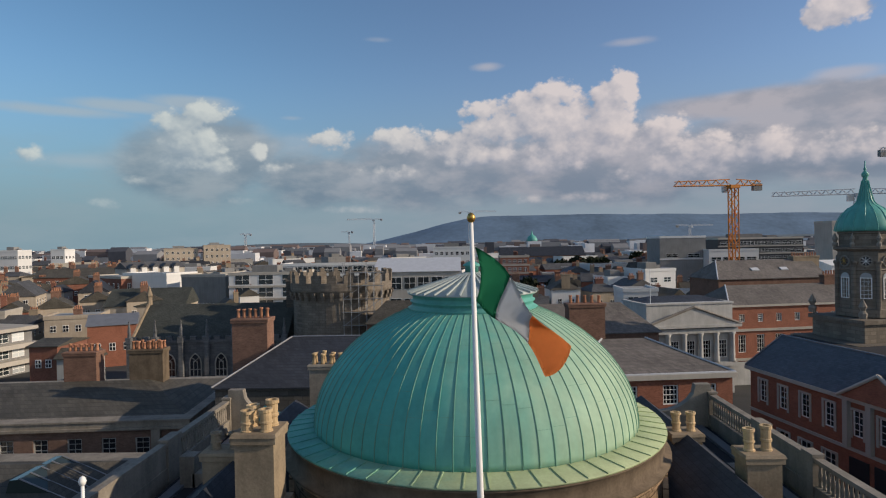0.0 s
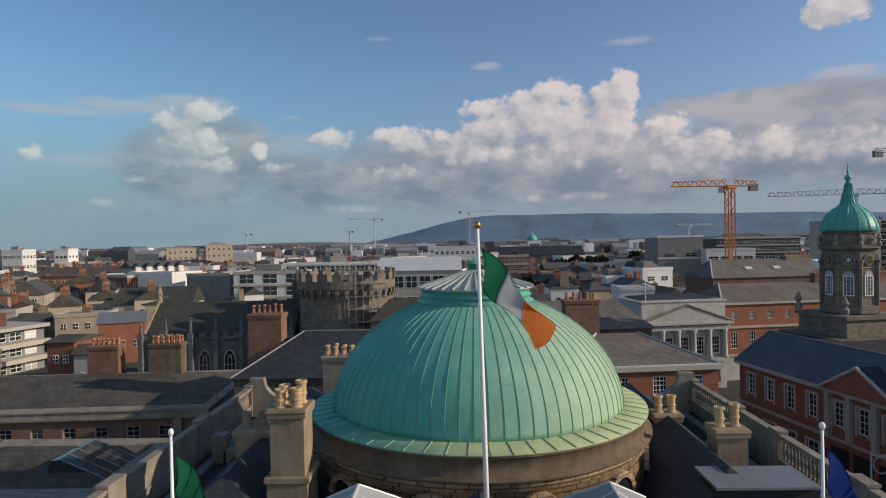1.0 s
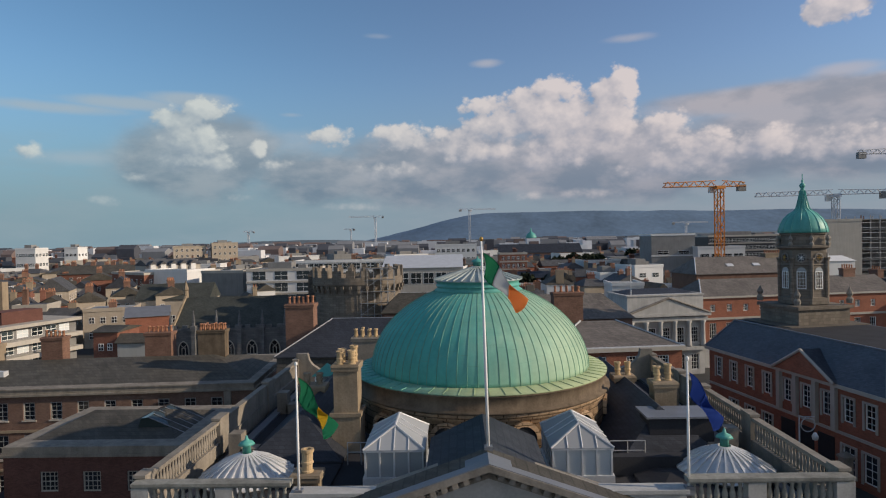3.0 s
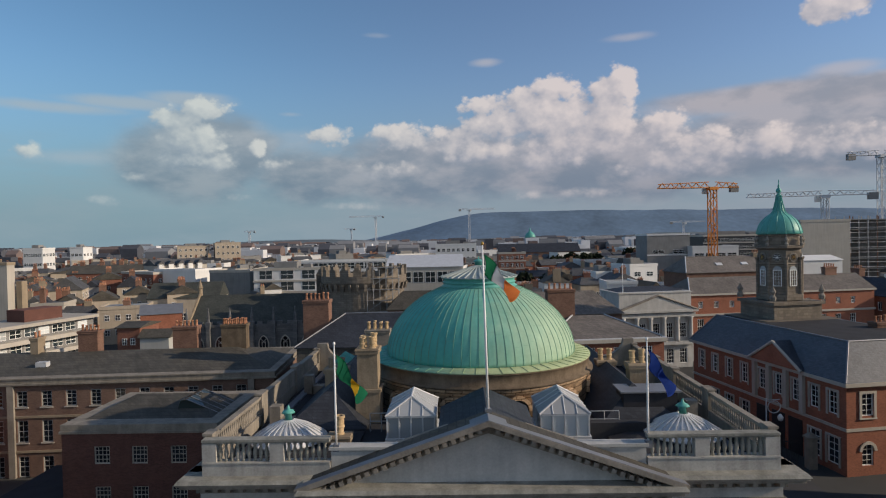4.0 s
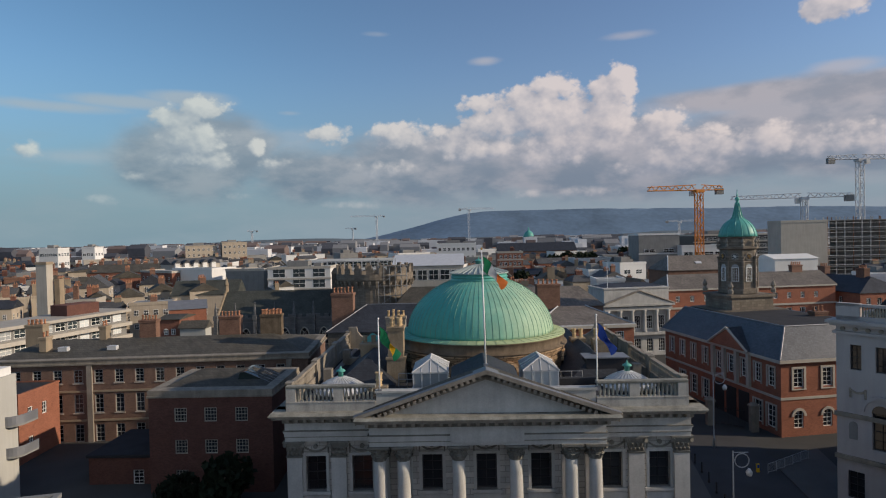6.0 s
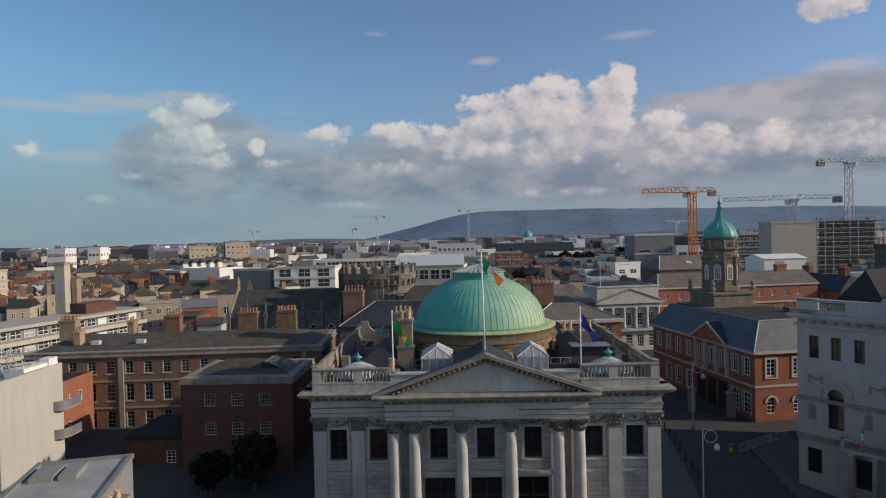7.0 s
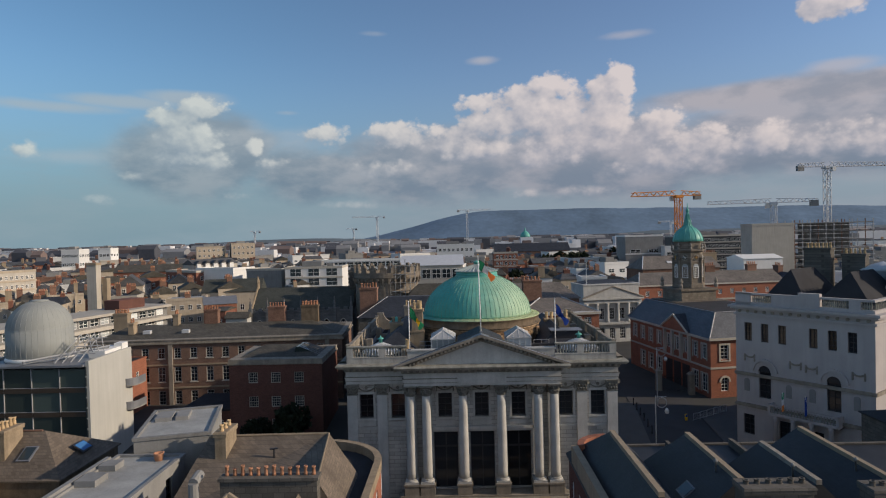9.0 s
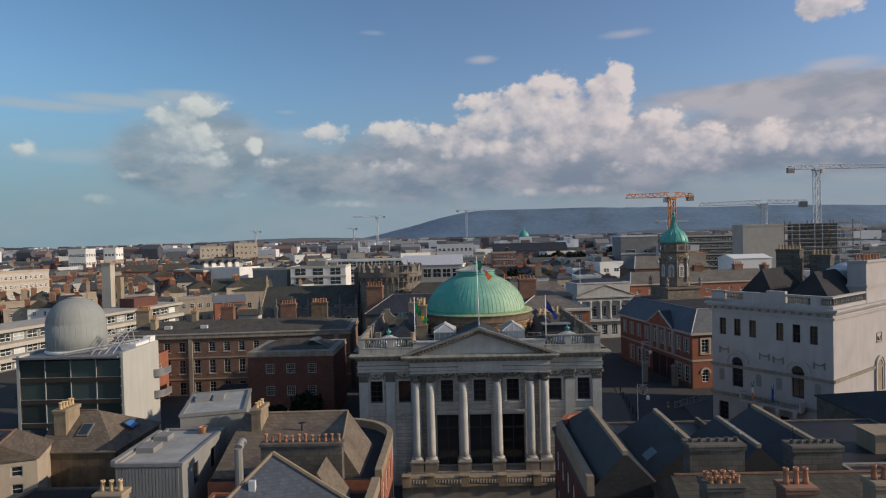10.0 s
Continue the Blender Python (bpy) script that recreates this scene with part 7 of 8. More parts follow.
# foreground, west side of the street: parallel roofs, shade put into their near-black colour
def west_block():
    for i, (x0, x1, y0, y1, e, r, mat_) in enumerate(((6.3, 11.3, -21.4, -7.0, 14.3, 17.1, SLATESHADE), (11.3, 17.6, -18.4, -8.8, 13.9, 16.6, SLATESHADE), (17.6, 21.6, -17.4, -9.2, 13.8, 16.0, SHADEFELT), (21.6, 26.6, -17.4, -6.0, 13.6, 16.0, SLATESHADE))):
        b = small_block("terrace_house", ("red-brown brick street house with dark slate roof", "slate-roofed house with pale ridge, shade in its slate colour", "dark felt-roofed house with pale ridge", "slate house darkened as if shaded, with worn stone coping")[i], x0, x1, y0, y1, 0.6, e, REDB, mat_, r, "y", (0.3, 3.6 if i == 0 else 1.0), ops={"left": [(1.5 + 2.4 * k, z, 0.95, 1.75) for k in range(5) for z in (10.4, 7.0)]} if i == 0 else None)
        w, d = x1 - x0, y1 - y0
        part("ridge_coping", boxes((w / 2 - 0.17, w / 2 + 0.17, 0.0, d - (3.6 if i == 0 else 1.0), r - 0.75, r - 0.45)), (RENDER, RENDER, DIRTSHADE, RENDER)[i], b, "worn buff stone coping")
        for k in range(1 if i else 0):
            q = part("roof_vent", lathe(bmesh.new(), [(0.06, 0), (0.06, 0.7), (0.13, 0.72), (0.13, 0.85), (0, 0.95)], seg=8), GREYR, b, smooth=True, m=pose(w / 2 - 0.5, d * (0.25 + 0.27 * k), r - 1.1))
        if i == 1:
            rl = part("rooflight", boxes((-0.5, 0.5, -0.7, 0.7, 0, 0.1)), LEAD, b, m=pose(1.0, 3.0, 14.2, 0, -40, 0))
            part("glazing", boxes((-0.4, 0.4, -0.6, 0.6, 0.1, 0.13)), GLASSB, rl)
        if i == 0:
            part("parapet", boxes((-0.15, 0.35, -0.2, d - 2.0, e - 0.6, e + 0.75)), RENDER, b, "stone-capped street parapet")
            bm = bmesh.new()
            pts = [(0.35 + 2.6 - 2.6 * math.cos(a), d - 2.0 + 2.6 * math.sin(a)) for a in [math.pi / 2 * k / 8 for k in range(9)]]
            pin = [(0.35 + 2.6 - 2.1 * math.cos(a), d - 2.0 + 2.1 * math.sin(a)) for a in [math.pi / 2 * k / 8 for k in range(9)]]
            prism(bm, pts + pin[::-1], e - 6, e + 0.75)
            part("curved_parapet", bm, ORANGEB, b, "rounded orange brick corner parapet")
    rr = random.Random(3)
    b = small_block("rear_house", "rendered house with brown slate roof and rooflight", 10.6, 24.0, -29.5, -21.5, 0.6, 14.9, DARKSTONE, SLATE, 17.2, "x", (0, 0))
    chimney(b, 3.2, 6.0, 13, 17.9, 3.4, 1.2, 6, DARKSTONE, DARKSTONE, 1, "x", 0.25)
    chimney(b, 9.4, 6.0, 13, 17.7, 3.0, 1.2, 6, DARKSTONE, DARKSTONE, 1, "x", 0.25)
    chimney(b, 1.4, 0.6, 13, 17.6, 1.9, 1.3, 4, DARKSTONE, POT, 2, "x", 0.4)
    chimney(b, 5.4, 0.5, 13, 17.4, 1.6, 1.1, 3, CHIMB, POT, 1, "x", 0.9)
    chimney(b, 10.4, 0.9, 13, 17.4, 1.6, 1.1, 3, RENDER, POT, 1, "x", 0.9)
    rl = part("rooflight", boxes((-0.45, 0.45, -0.6, 0.6, 0, 0.08)), DARKM, b, m=pose(6.2, 2.2, 15.3, 32, 0, 0))
    part("glazing", boxes((-0.36, 0.36, -0.5, 0.5, 0.08, 0.1)), GLASSB, rl)
    b = small_block("flat_roof_house", "dark flat-roofed house with roof plant", 27.2, 37.0, -17.0, -3.0, 0.6, 13.2, DARKSTONE, SHADEFELT, lip=0.22)
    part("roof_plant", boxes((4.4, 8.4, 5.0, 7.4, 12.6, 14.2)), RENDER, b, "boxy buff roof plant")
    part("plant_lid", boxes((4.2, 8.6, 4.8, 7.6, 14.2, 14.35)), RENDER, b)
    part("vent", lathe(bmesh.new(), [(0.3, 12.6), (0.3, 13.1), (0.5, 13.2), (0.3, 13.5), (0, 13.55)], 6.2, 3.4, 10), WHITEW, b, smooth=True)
    b = small_block("flat_roof_house", "flat-roofed house with party walls", 10.0, 27.0, -8.2, -1.6, 0.6, 12.9, DARKSTONE, SHADEFELT, lip=0.2)
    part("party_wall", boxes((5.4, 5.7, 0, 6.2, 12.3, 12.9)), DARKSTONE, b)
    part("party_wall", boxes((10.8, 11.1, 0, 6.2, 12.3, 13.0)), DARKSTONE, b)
    b = small_block("slate_house", "broad dark slate roof beside the bank", 37.5, 52.0, -12.0, 6.5, 0.6, 13.2, DARKSTONE, SLATESHADE, 16.2, "x", (5, 0))
    b = small_block("grey_house", "grey rendered rear return with white windows", 24.5, 32.0, -27.0, -19.0, 0.6, 15.0, DIRTSHADE, SHADEFELT, ops={"front": [(3.2, 12.6, 1.1, 1.3), (4.8, 12.6, 1.1, 1.3)]}, bars=(1, 2))
    part("parapet_roof", boxes((0.6, 4.6, 0.4, 2.2, 14.8, 15.6)), BROWNR, b)


west_block()
b = small_block("orange_house", "orange brick house with pale rendered gable end", -66.0, -53.8, 38.5, 46.0, 4.2, 12.6, ORANGEB, SLATEB, ops={"right": [(2.0, 5.2, 0.9, 1.5), (4.6, 5.2, 0.9, 1.5), (2.0, 1.6, 0.9, 1.5)], "front": [(10.4, 5.2, 1.0, 1.5)]})


# ---- street furniture by the hall ----
def street_things():
    bol = None
    for i in range(7):
        x, y = 24.0 + 0.12 * i, 27.5 + 2.2 * i
        m = pose(x, y, ground_z(x, y) + 0.17)
        if bol is None:
            bol = thing("bollard", m, "dark iron bollard on a footway edge", "bollard", "bollards beside the hall")
            part("post", lathe(bmesh.new(), [(0.13, 0), (0.12, 0.15), (0.09, 0.2), (0.08, 0.95), (0.12, 1.0), (0.1, 1.1), (0, 1.16)], seg=10), DARKM, bol, smooth=True)
        else:
            copy_thing(bol, m)
    for x, y in ((21.6, 20.0), (28.5, 41.0)):
        l = thing("street_lamp", pose(x, y, ground_z(x, y)), "tall grey lamp post with scrolled ring bracket", "street lamp", "lamp posts")
        part("post", lathe(bmesh.new(), [(0.16, 0), (0.14, 1.2), (0.08, 1.4), (0.06, 9.0), (0, 9.1)], seg=10), STEEL, l, smooth=True)
        bm = bmesh.new()
        for k in range(16):
            a0, a1 = 2 * math.pi * k / 16, 2 * math.pi * (k + 1) / 16
            rod(bm, (0.75 + 0.6 * math.cos(a0), 0, 8.2 + 0.6 * math.sin(a0)), (0.75 + 0.6 * math.cos(a1), 0, 8.2 + 0.6 * math.sin(a1)), 0.05, 5)
        rod(bm, (0.1, 0, 8.9), (1.3, 0, 8.9), 0.04, 5)
        part("scroll", bm, STEEL, l)
        part("lantern", lathe(bmesh.new(), [(0.1, 7.5), (0.28, 7.2), (0.22, 6.9), (0, 6.8)], 1.35, 0, 10), LEADW, l, smooth=True)
    bar = None
    for i in range(5):
        x, y = 31.2 + 1.25 * i, 33.6 + 0.7 * i
        m = pose(x, y, ground_z(x, y) + 0.17, 0, 0, 28)
        if bar is None:
            bar = thing("crowd_barrier", m, "grey steel crowd barrier on the footway", "barrier", "crowd barriers")
            bm = bmesh.new()
            for z in (0.15, 1.05):
                rod(bm, (0, 0, z), (1.35, 0, z), 0.03, 5)
            for x_ in (0, 1.35):
                rod(bm, (x_, 0, 0), (x_, 0, 1.05), 0.03, 5)
            part("frame", bm, STEEL, bar)
            for k in range(1, 8):
                part("upright", rod(bmesh.new(), (k * 0.17, 0, 0.15), (k * 0.17, 0, 1.05), 0.012, 4), STEEL, bar)
        else:
            copy_thing(bar, m)
    k = thing("traffic_bollard", pose(30.4, 34.2, ground_z(30.4, 34.2) + 0.05), "yellow and blue lit traffic bollard", "bollard")
    part("body", boxes((-0.15, 0.15, -0.1, 0.1, 0, 0.9)), YELLOW, k)
    part("face", boxes((-0.12, 0.12, -0.13, -0.1, 0.5, 0.85)), BLUE, k)
    pier = None
    for x, y in ((31.5, 49.6), (35.8, 46.5)):
        m = pose(x, y, ground_z(x, y))
        if pier is None:
            pier = thing("gate_pier", m, "pale stone gate pier with cap", "gate pier", "gate piers")
            part("shaft", boxes((-0.45, 0.45, -0.45, 0.45, -0.2, 3.2)), PARAPET, pier)
            part("cap", taper(boxes((-0.58, 0.58, -0.58, 0.58, 3.2, 3.4)), -0.54, 0.54, -0.54, 0.54, 3.4, 3.75, 0.34), PARAPET, pier)
        else:
            copy_thing(pier, m)
    f = thing("iron_gate", pose(32.0, 49.6, ground_z(32, 50), 0, 0, -36.1), "dark iron gate between stone piers", "gate")
    part("rails", boxes((0, 3.8, -0.03, 0.03, 0.3, 0.38), (0, 3.8, -0.03, 0.03, 2.3, 2.38)), DARKM, f)
    for i in range(20):
        part("bar", rod(bmesh.new(), (0.1 + 0.19 * i, 0, 0.05), (0.1 + 0.19 * i, 0, 2.7), 0.02, 4), DARKM, f)
    # a parked van by the gatehouse
    v = thing("van", pose(44.5, 38.5, ground_z(44, 38) + 0.05, 0, 0, 15), "parked white van in the shaded street", "van")
    body = bmesh.new()
    slab_y(body, [(0, 0.35), (4.6, 0.35), (4.6, 1.05), (4.0, 1.2), (3.5, 2.0), (0.1, 2.05)], -0.9, 0.9)
    part("body", body, WHITEW, v)
    part("windscreen", slab_y(bmesh.new(), [(3.96, 1.22), (4.0, 1.24), (3.55, 1.96), (3.5, 1.94)], -0.8, 0.8), GLASS, v)
    for x_ in (0.9, 3.7):
        for y_ in (-0.9, 0.9):
            wh = part("wheel", rod(bmesh.new(), (x_, y_ - 0.1, 0.33), (x_, y_ + 0.1, 0.33), 0.33, 14), DARKM, v)


street_things()

# ---- middle distance ----
GW = {}


def far_window(w, h, material=None):
    key = (round(w, 2), round(h, 2), (material or GLASS).name)
    if key not in GW:
        me = mesh_of("window", boxes((-w / 2 + 0.09, w / 2 - 0.09, -0.07, 0.06, 0.09, h - 0.09), (-w / 2, w / 2, -0.04, 0.05, 0, h), (-0.04, 0.04, -0.1, 0.0, 0, h), (-w / 2, w / 2, -0.09, 0.0, h * 0.5 - 0.05, h * 0.5 + 0.05)), material or GLASS)
        me.materials.append(WHITE)
        for p in me.polygons[6:]:
            p.material_index = 1
        GW[key] = me
    return GW[key]


def block(name, label, x, y, w, d, z0, z1, wall, roofm, rot=0.0, cols=0, rows=0, win=(1.2, 1.6), ridge=0.0, along="x", hip=0.0, chim=0, band=None, cat="building", plant=False, margin=1.0, base=3.0, side_cols=0, group="", wmat=None):
    """A distant building: walls, roof, single windows, chimneys or roof plant."""
    b = thing(name, pose(x, y, z0, 0, 0, rot), label, cat, group)
    h = z1 - z0
    part("wall", boxes((0, w, 0, d, -4, h)), wall, b)
    if ridge:
        part("roof", roof_mesh(bmesh.new(), -0.3, w + 0.3, -0.3, d + 0.3, h, h + ridge, (hip, hip), along), roofm, b)
    else:
        part("roof", boxes((0.3, w - 0.3, 0.3, d - 0.3, h, h + 0.1)), roofm, b)
        part("parapet", boxes((-0.15, w + 0.15, -0.15, 0.25, h - 0.4, h + 0.45), (-0.15, 0.25, 0.25, d, h - 0.4, h + 0.45), (w - 0.25, w + 0.15, 0.25, d, h - 0.4, h + 0.45)), band or wall, b)
    far = y > 140
    gl = bmesh.new()
    if rows:
        fh = (h - base * 0.3) / (rows + 0.2)
        for r in range(rows):
            z = h - (r + 1) * fh + fh * 0.22 - 0.3
            if band and not ridge:
                part("floor_band", boxes((-0.2, w + 0.2, -0.25, 0.0, z - 0.9, z - 0.3)), band, b)
            spots = [(min(win[0], (w - margin) / cols * 0.92), pose(margin / 2 + (w - margin) * (c + 0.5) / cols, 0, z)) for c in range(cols)]
            spots += [(min(win[0], d / side_cols * 0.9), pose(w, d * (c + 0.5) / side_cols, z, 0, 0, 90)) for c in range(side_cols)]
            for ww, m in spots:
                me = far_window(ww, min(win[1], fh * 0.8), wmat)
                if far:
                    k = len(gl.verts)
                    gl.from_mesh(me)
                    gl.verts.ensure_lookup_table()
                    for v in gl.verts[k:]:
                        v.co = m @ v.co
                else:
                    put("window", me, b, m)
    if gl.verts:
        me = bpy.data.meshes.new("glazing")
        gl.to_mesh(me)
        me.materials.append(wmat or GLASS)
        me.materials.append(WHITE)
        tagged(put("glazing", me, b), kind="stuff")
    gl.free()
    for i in range(chim):
        f = (i + 0.5) / chim
        cx, cy = (w * f, d / 2) if along == "x" else (w / 2, d * f)
        chimney(b, cx, cy, h, h + ridge + 1.4, 1.7, 1.0, 4, CHIMB if wall is not RENDER else RENDER, POT)
    if plant:
        part("roof_plant", boxes((w * 0.25, w * 0.6, d * 0.3, d * 0.7, h, h + 2.2), (w * 0.68, w * 0.8, d * 0.4, d * 0.6, h, h + 1.3)), GREYR, b)
    return b


def chapel():
    c = thing("gothic_chapel", pose(-54.6, 101.0, 4.6, 0, 0, 2), "grey gothic chapel with pinnacles, tall traceried windows and slate roof", "chapel")

    def lz(z):
        return z - 4.6

    w, d = 25.5, 14.0
    part("wall", boxes((0, w, 0, d, -3, lz(13.6))), GOTHIC, c)
    part("roof", roof_mesh(bmesh.new(), -0.2, w + 0.2, 0.6, d, lz(13.6), lz(18.9), (0, 0), "x"), SLATEM, c)
    bm = bmesh.new()
    for i in range(26):
        if i % 2 == 0:
            box(bm, i * w / 26, (i + 1) * w / 26, -0.2, 0.3, lz(13.6), lz(14.2))
    box(bm, 0, w, -0.25, 0.3, lz(13.1), lz(13.6))
    part("battlement", bm, GOTHIC, c)
    for i in range(7):
        x = i * w / 6
        bt = part("buttress", boxes((x - 0.35, x + 0.35, -0.9, 0.0, -3, lz(13.2)), (x - 0.45, x + 0.45, -1.0, 0.1, lz(13.2), lz(14.2))), GOTHIC, c)
        part("pinnacle", lathe(bmesh.new(), [(0.34, lz(14.2)), (0.26, lz(15.0)), (0.33, lz(15.1)), (0.08, lz(16.6)), (0.15, lz(16.8)), (0, lz(17.1))], x, -0.45, 6), GOTHIC, bt)
    for i in range(6):
        x = (i + 0.5) * w / 6
        pts = [(-0.95, 0), (0.95, 0), (0.95, 2.3), (0.8, 2.95), (0.45, 3.5), (0, 3.8), (-0.45, 3.5), (-0.8, 2.95), (-0.95, 2.3)]
        wn = part("window", slab_y(bmesh.new(), pts, -0.08, 0.0), GLASS, c, m=pose(x, 0, lz(7.5)))
        bm = bmesh.new()
        for k in range(len(pts)):
            p, q = pts[k], pts[(k + 1) % len(pts)]
            rod(bm, (p[0], -0.1, p[1]), (q[0], -0.1, q[1]), 0.12, 5)
        for xx in (-0.32, 0.32):
            rod(bm, (xx, -0.1, 0), (xx, -0.1, 2.6), 0.07, 4)
            rod(bm, (xx, -0.1, 2.3), (-xx * 1.6, -0.1, 3.1), 0.06, 4)
        rod(bm, (-0.95, -0.1, 1.2), (0.95, -0.1, 1.2), 0.06, 4)
        part("tracery", bm, CONCRETE, wn)
    bm = boxes((w - 1.2, w + 0.2, 6.2, 8.2, lz(16.5), lz(20.4)), (w - 1.2, w + 0.2, 6.2, 6.6, lz(20.4), lz(22.6)), (w - 1.2, w + 0.2, 7.8, 8.2, lz(20.4), lz(22.6)))
    taper(bm, w - 1.3, w + 0.3, 6.0, 8.4, lz(22.6), lz(23.8), 0.6)
    part("belfry", bm, DARKSTONE, c)
    gb = part("gable", prism(bmesh.new(), [(-0.5, 0.2), (0.3, 0.2), (0.3, d), (-0.5, d)], lz(13.0), lz(13.8)), BUFFST, c, "stepped stone gable end")
    for sg in (0, 1):
        part("gable_coping", rod(bmesh.new(), (-0.1, 0.6 + sg * (d - 0.6), lz(13.7)), (-0.1, (d + 0.6) / 2, lz(19.2)), 0.3, 6), BUFFST, gb)
    part("gable_pinnacle", lathe(bmesh.new(), [(0.5, lz(18.8)), (0.45, lz(20.2)), (0.6, lz(20.4)), (0.12, lz(22.0)), (0, lz(22.3))], -0.1, (d + 0.6) / 2, 8), BUFFST, gb)


chapel()


def record_tower():
    t = thing("round_tower", pose(-20.3, 106.0, 4.6), "massive round battlemented stone tower under repair", "tower")

    def lz(z):
        return z - 4.6

    part("shaft", lathe(bmesh.new(), [(8.3, -3), (8.1, lz(20.3)), (8.3, lz(20.9)), (8.6, lz(21.5)), (8.6, lz(22.7)), (8.0, lz(22.7)), (7.9, lz(21.7)), (0, lz(21.7))], 0, 0, 48), BROWNSTONE, t, smooth=False)
    bm = boxes((-0.75, 0.75, -0.3, 0.3, 0, 1.3), (-0.4, 0.4, -0.35, 0.3, 1.3, 1.9))
    mer = mesh_of("merlon", bm, BROWNSTONE)
    for i in range(20):
        a = 360 * i / 20
        put("merlon", mer, t, pose(0, 0, 0, 0, 0, a) @ pose(0, -8.3, lz(22.7)))
    arch = mesh_of("corbel", boxes((-0.25, 0.25, -0.5, 0.3, 0, 1.3), (-0.25, 0.25, -0.75, 0.3, 0.7, 1.3)), BROWNSTONE)
    for i in range(36):
        put("corbel", arch, t, pose(0, 0, 0, 0, 0, 10 * i) @ pose(0, -8.1, lz(19.9)))
    s = thing("scaffolding", pose(-15.5, 97.8, 4.6), "steel tube scaffolding against a round tower", "scaffolding")
    for i in range(6):
        for y in (0, 1.3):
            part("standard", rod(bmesh.new(), (-3.0 + 1.2 * i, y, 0), (-3.0 + 1.2 * i, y, lz(26.0 - (i % 3))), 0.05, 5), STEEL, s)
    for k in range(9):
        z = 3 + 2.1 * k
        for y in (0, 1.3):
            part("ledger", rod(bmesh.new(), (-3.2, y, z), (3.3, y, z), 0.05, 5), STEEL, s)
        part("deck_board", boxes((-3.2, 3.2, 0.1, 1.2, z + 0.06, z + 0.12)), RENDER, s)
    for k in range(4):
        part("brace", rod(bmesh.new(), (-3.0, -0.05, 3 + 4.2 * k), (3.0, -0.05, 7.2 + 4.2 * k), 0.04, 5), STEEL, s)
    u = block("slate_house", "low house with hipped slate roof below a tower", -14.0, 92.0, 12, 9, 4.6, 17.0, CHIMB, SLATE, 3, 4, 1, ridge=3.0, hip=3.0)


record_tower()


def concrete_block():
    b = thing("concrete_block", pose(-107.2, 43.7, 4.0, 0, 0, 74), "long low concrete office with pale balcony bands", "office building")

    def lz(z):
        return z - 4.0

    w, d = 81.4, 12.0
    part("wall", boxes((0, w, 1.6, d, -3, lz(13.2))), GREYR, b)
    part("roof", boxes((-0.3, w + 0.3, 0.2, d, lz(13.2), lz(13.9))), CONCRETE, b)
    for z in (3.6, 6.7, 9.8):
        bb = part("balcony_band", boxes((-0.3, w + 0.3, 0.0, 1.6, lz(z), lz(z + 0.9))), CONCRETE, b)
    for z in (4.9, 8.0, 11.1):
        for i in range(25):
            put("window", far_window(2.5, 1.7, GLASSB if i % 3 else GLASSP), b, pose(1.6 + 3.2 * i, 1.58, lz(z)))
    part("roof_hut", boxes((66, 75, 3.5, 8.5, lz(13.9), lz(16.4))), REDB, b, "brick plant room")
    s = thing("chimney_stack", pose(-109.5, 126.0, 4.0), "tall square concrete chimney stack", "chimney")
    part("shaft", boxes((-1.4, 1.4, -1.3, 1.3, -3, 21.5)), CONCRETE, s)
    part("cap", boxes((-1.55, 1.55, -1.45, 1.45, 21.5, 22.2)), RENDER, s)
    part("side_shaft", boxes((1.9, 3.2, 1.0, 3.0, -3, 17.5)), RENDER, s)


concrete_block()

# named buildings beyond the castle
block("office_building", "white office with deep window bays", -67.0, 178, 21.5, 16, 4.6, 20.8, WHITEW, FELT, 2, 3, 4, (4.2, 2.8), band=CONCRETE, plant=True, wmat=GLASSB)
block("office_building", "glass-fronted office with sawtooth roof", -58.0, 200, 40.0, 16, 4.6, 22.4, STEEL, FELT, 2, 12, 5, (3.0, 2.2), band=WHITEW, wmat=GLASSB)
block("hall_building", "modern hall with blue-grey sawtooth roof", -21.0, 150, 21, 24, 4.6, 22.0, CONCRETE, LEADW, 0, 6, 3, (2.8, 3.0), ridge=3.0, along="x", band=WHITEW, wmat=GLASSB)
block("office_building", "white stepped office block", -14.0, 330, 23, 16, 5, 26.0, WHITEW, FELT, 0, 8, 4, (1.6, 1.8), plant=True)
block("office_building", "orange brick office with square windows", 16.5, 250, 11.5, 14, 5, 22.6, ORANGEB, FELT, 0, 5, 5, (1.3, 1.6), band=CONCRETE)
block("warehouse", "long dark slate-roofed warehouse", 28.0, 420, 57, 24, 5, 18.5, CHIMB, SLATEB, 0, 0, 0, ridge=6.0)
block("office_building", "pale grey block with blank end wall", 84.0, 262, 19, 18, 5, 29.2, GREYR, FELT, 0, 2, 2, (5, 1.6), band=WHITEW)
block("office_building", "white-framed low office beside a crane", 102.0, 256, 20, 16, 5, 23.5, WHITEW, FELT, 0, 4, 3, (4, 1.8), wmat=GLASSB)
block("office_building", "dark glass office with timber-clad top floors", 124, 300, 40, 22, 5, 28.0, DARKM, CHIMB, 0, 12, 6, (2.8, 1.6), band=CONCRETE, plant=True, wmat=GLASSB)
block("lift_core", "bare concrete lift core under construction", 118.5, 200, 17, 10, 5, 33.0, CONCRETE, CONCRETE, 0)
block("site_sheeting", "white sheeted roof shelter", 104, 176, 15, 12, 5, 20.4, WHITEW, WHITEW, 5, ridge=1.4)


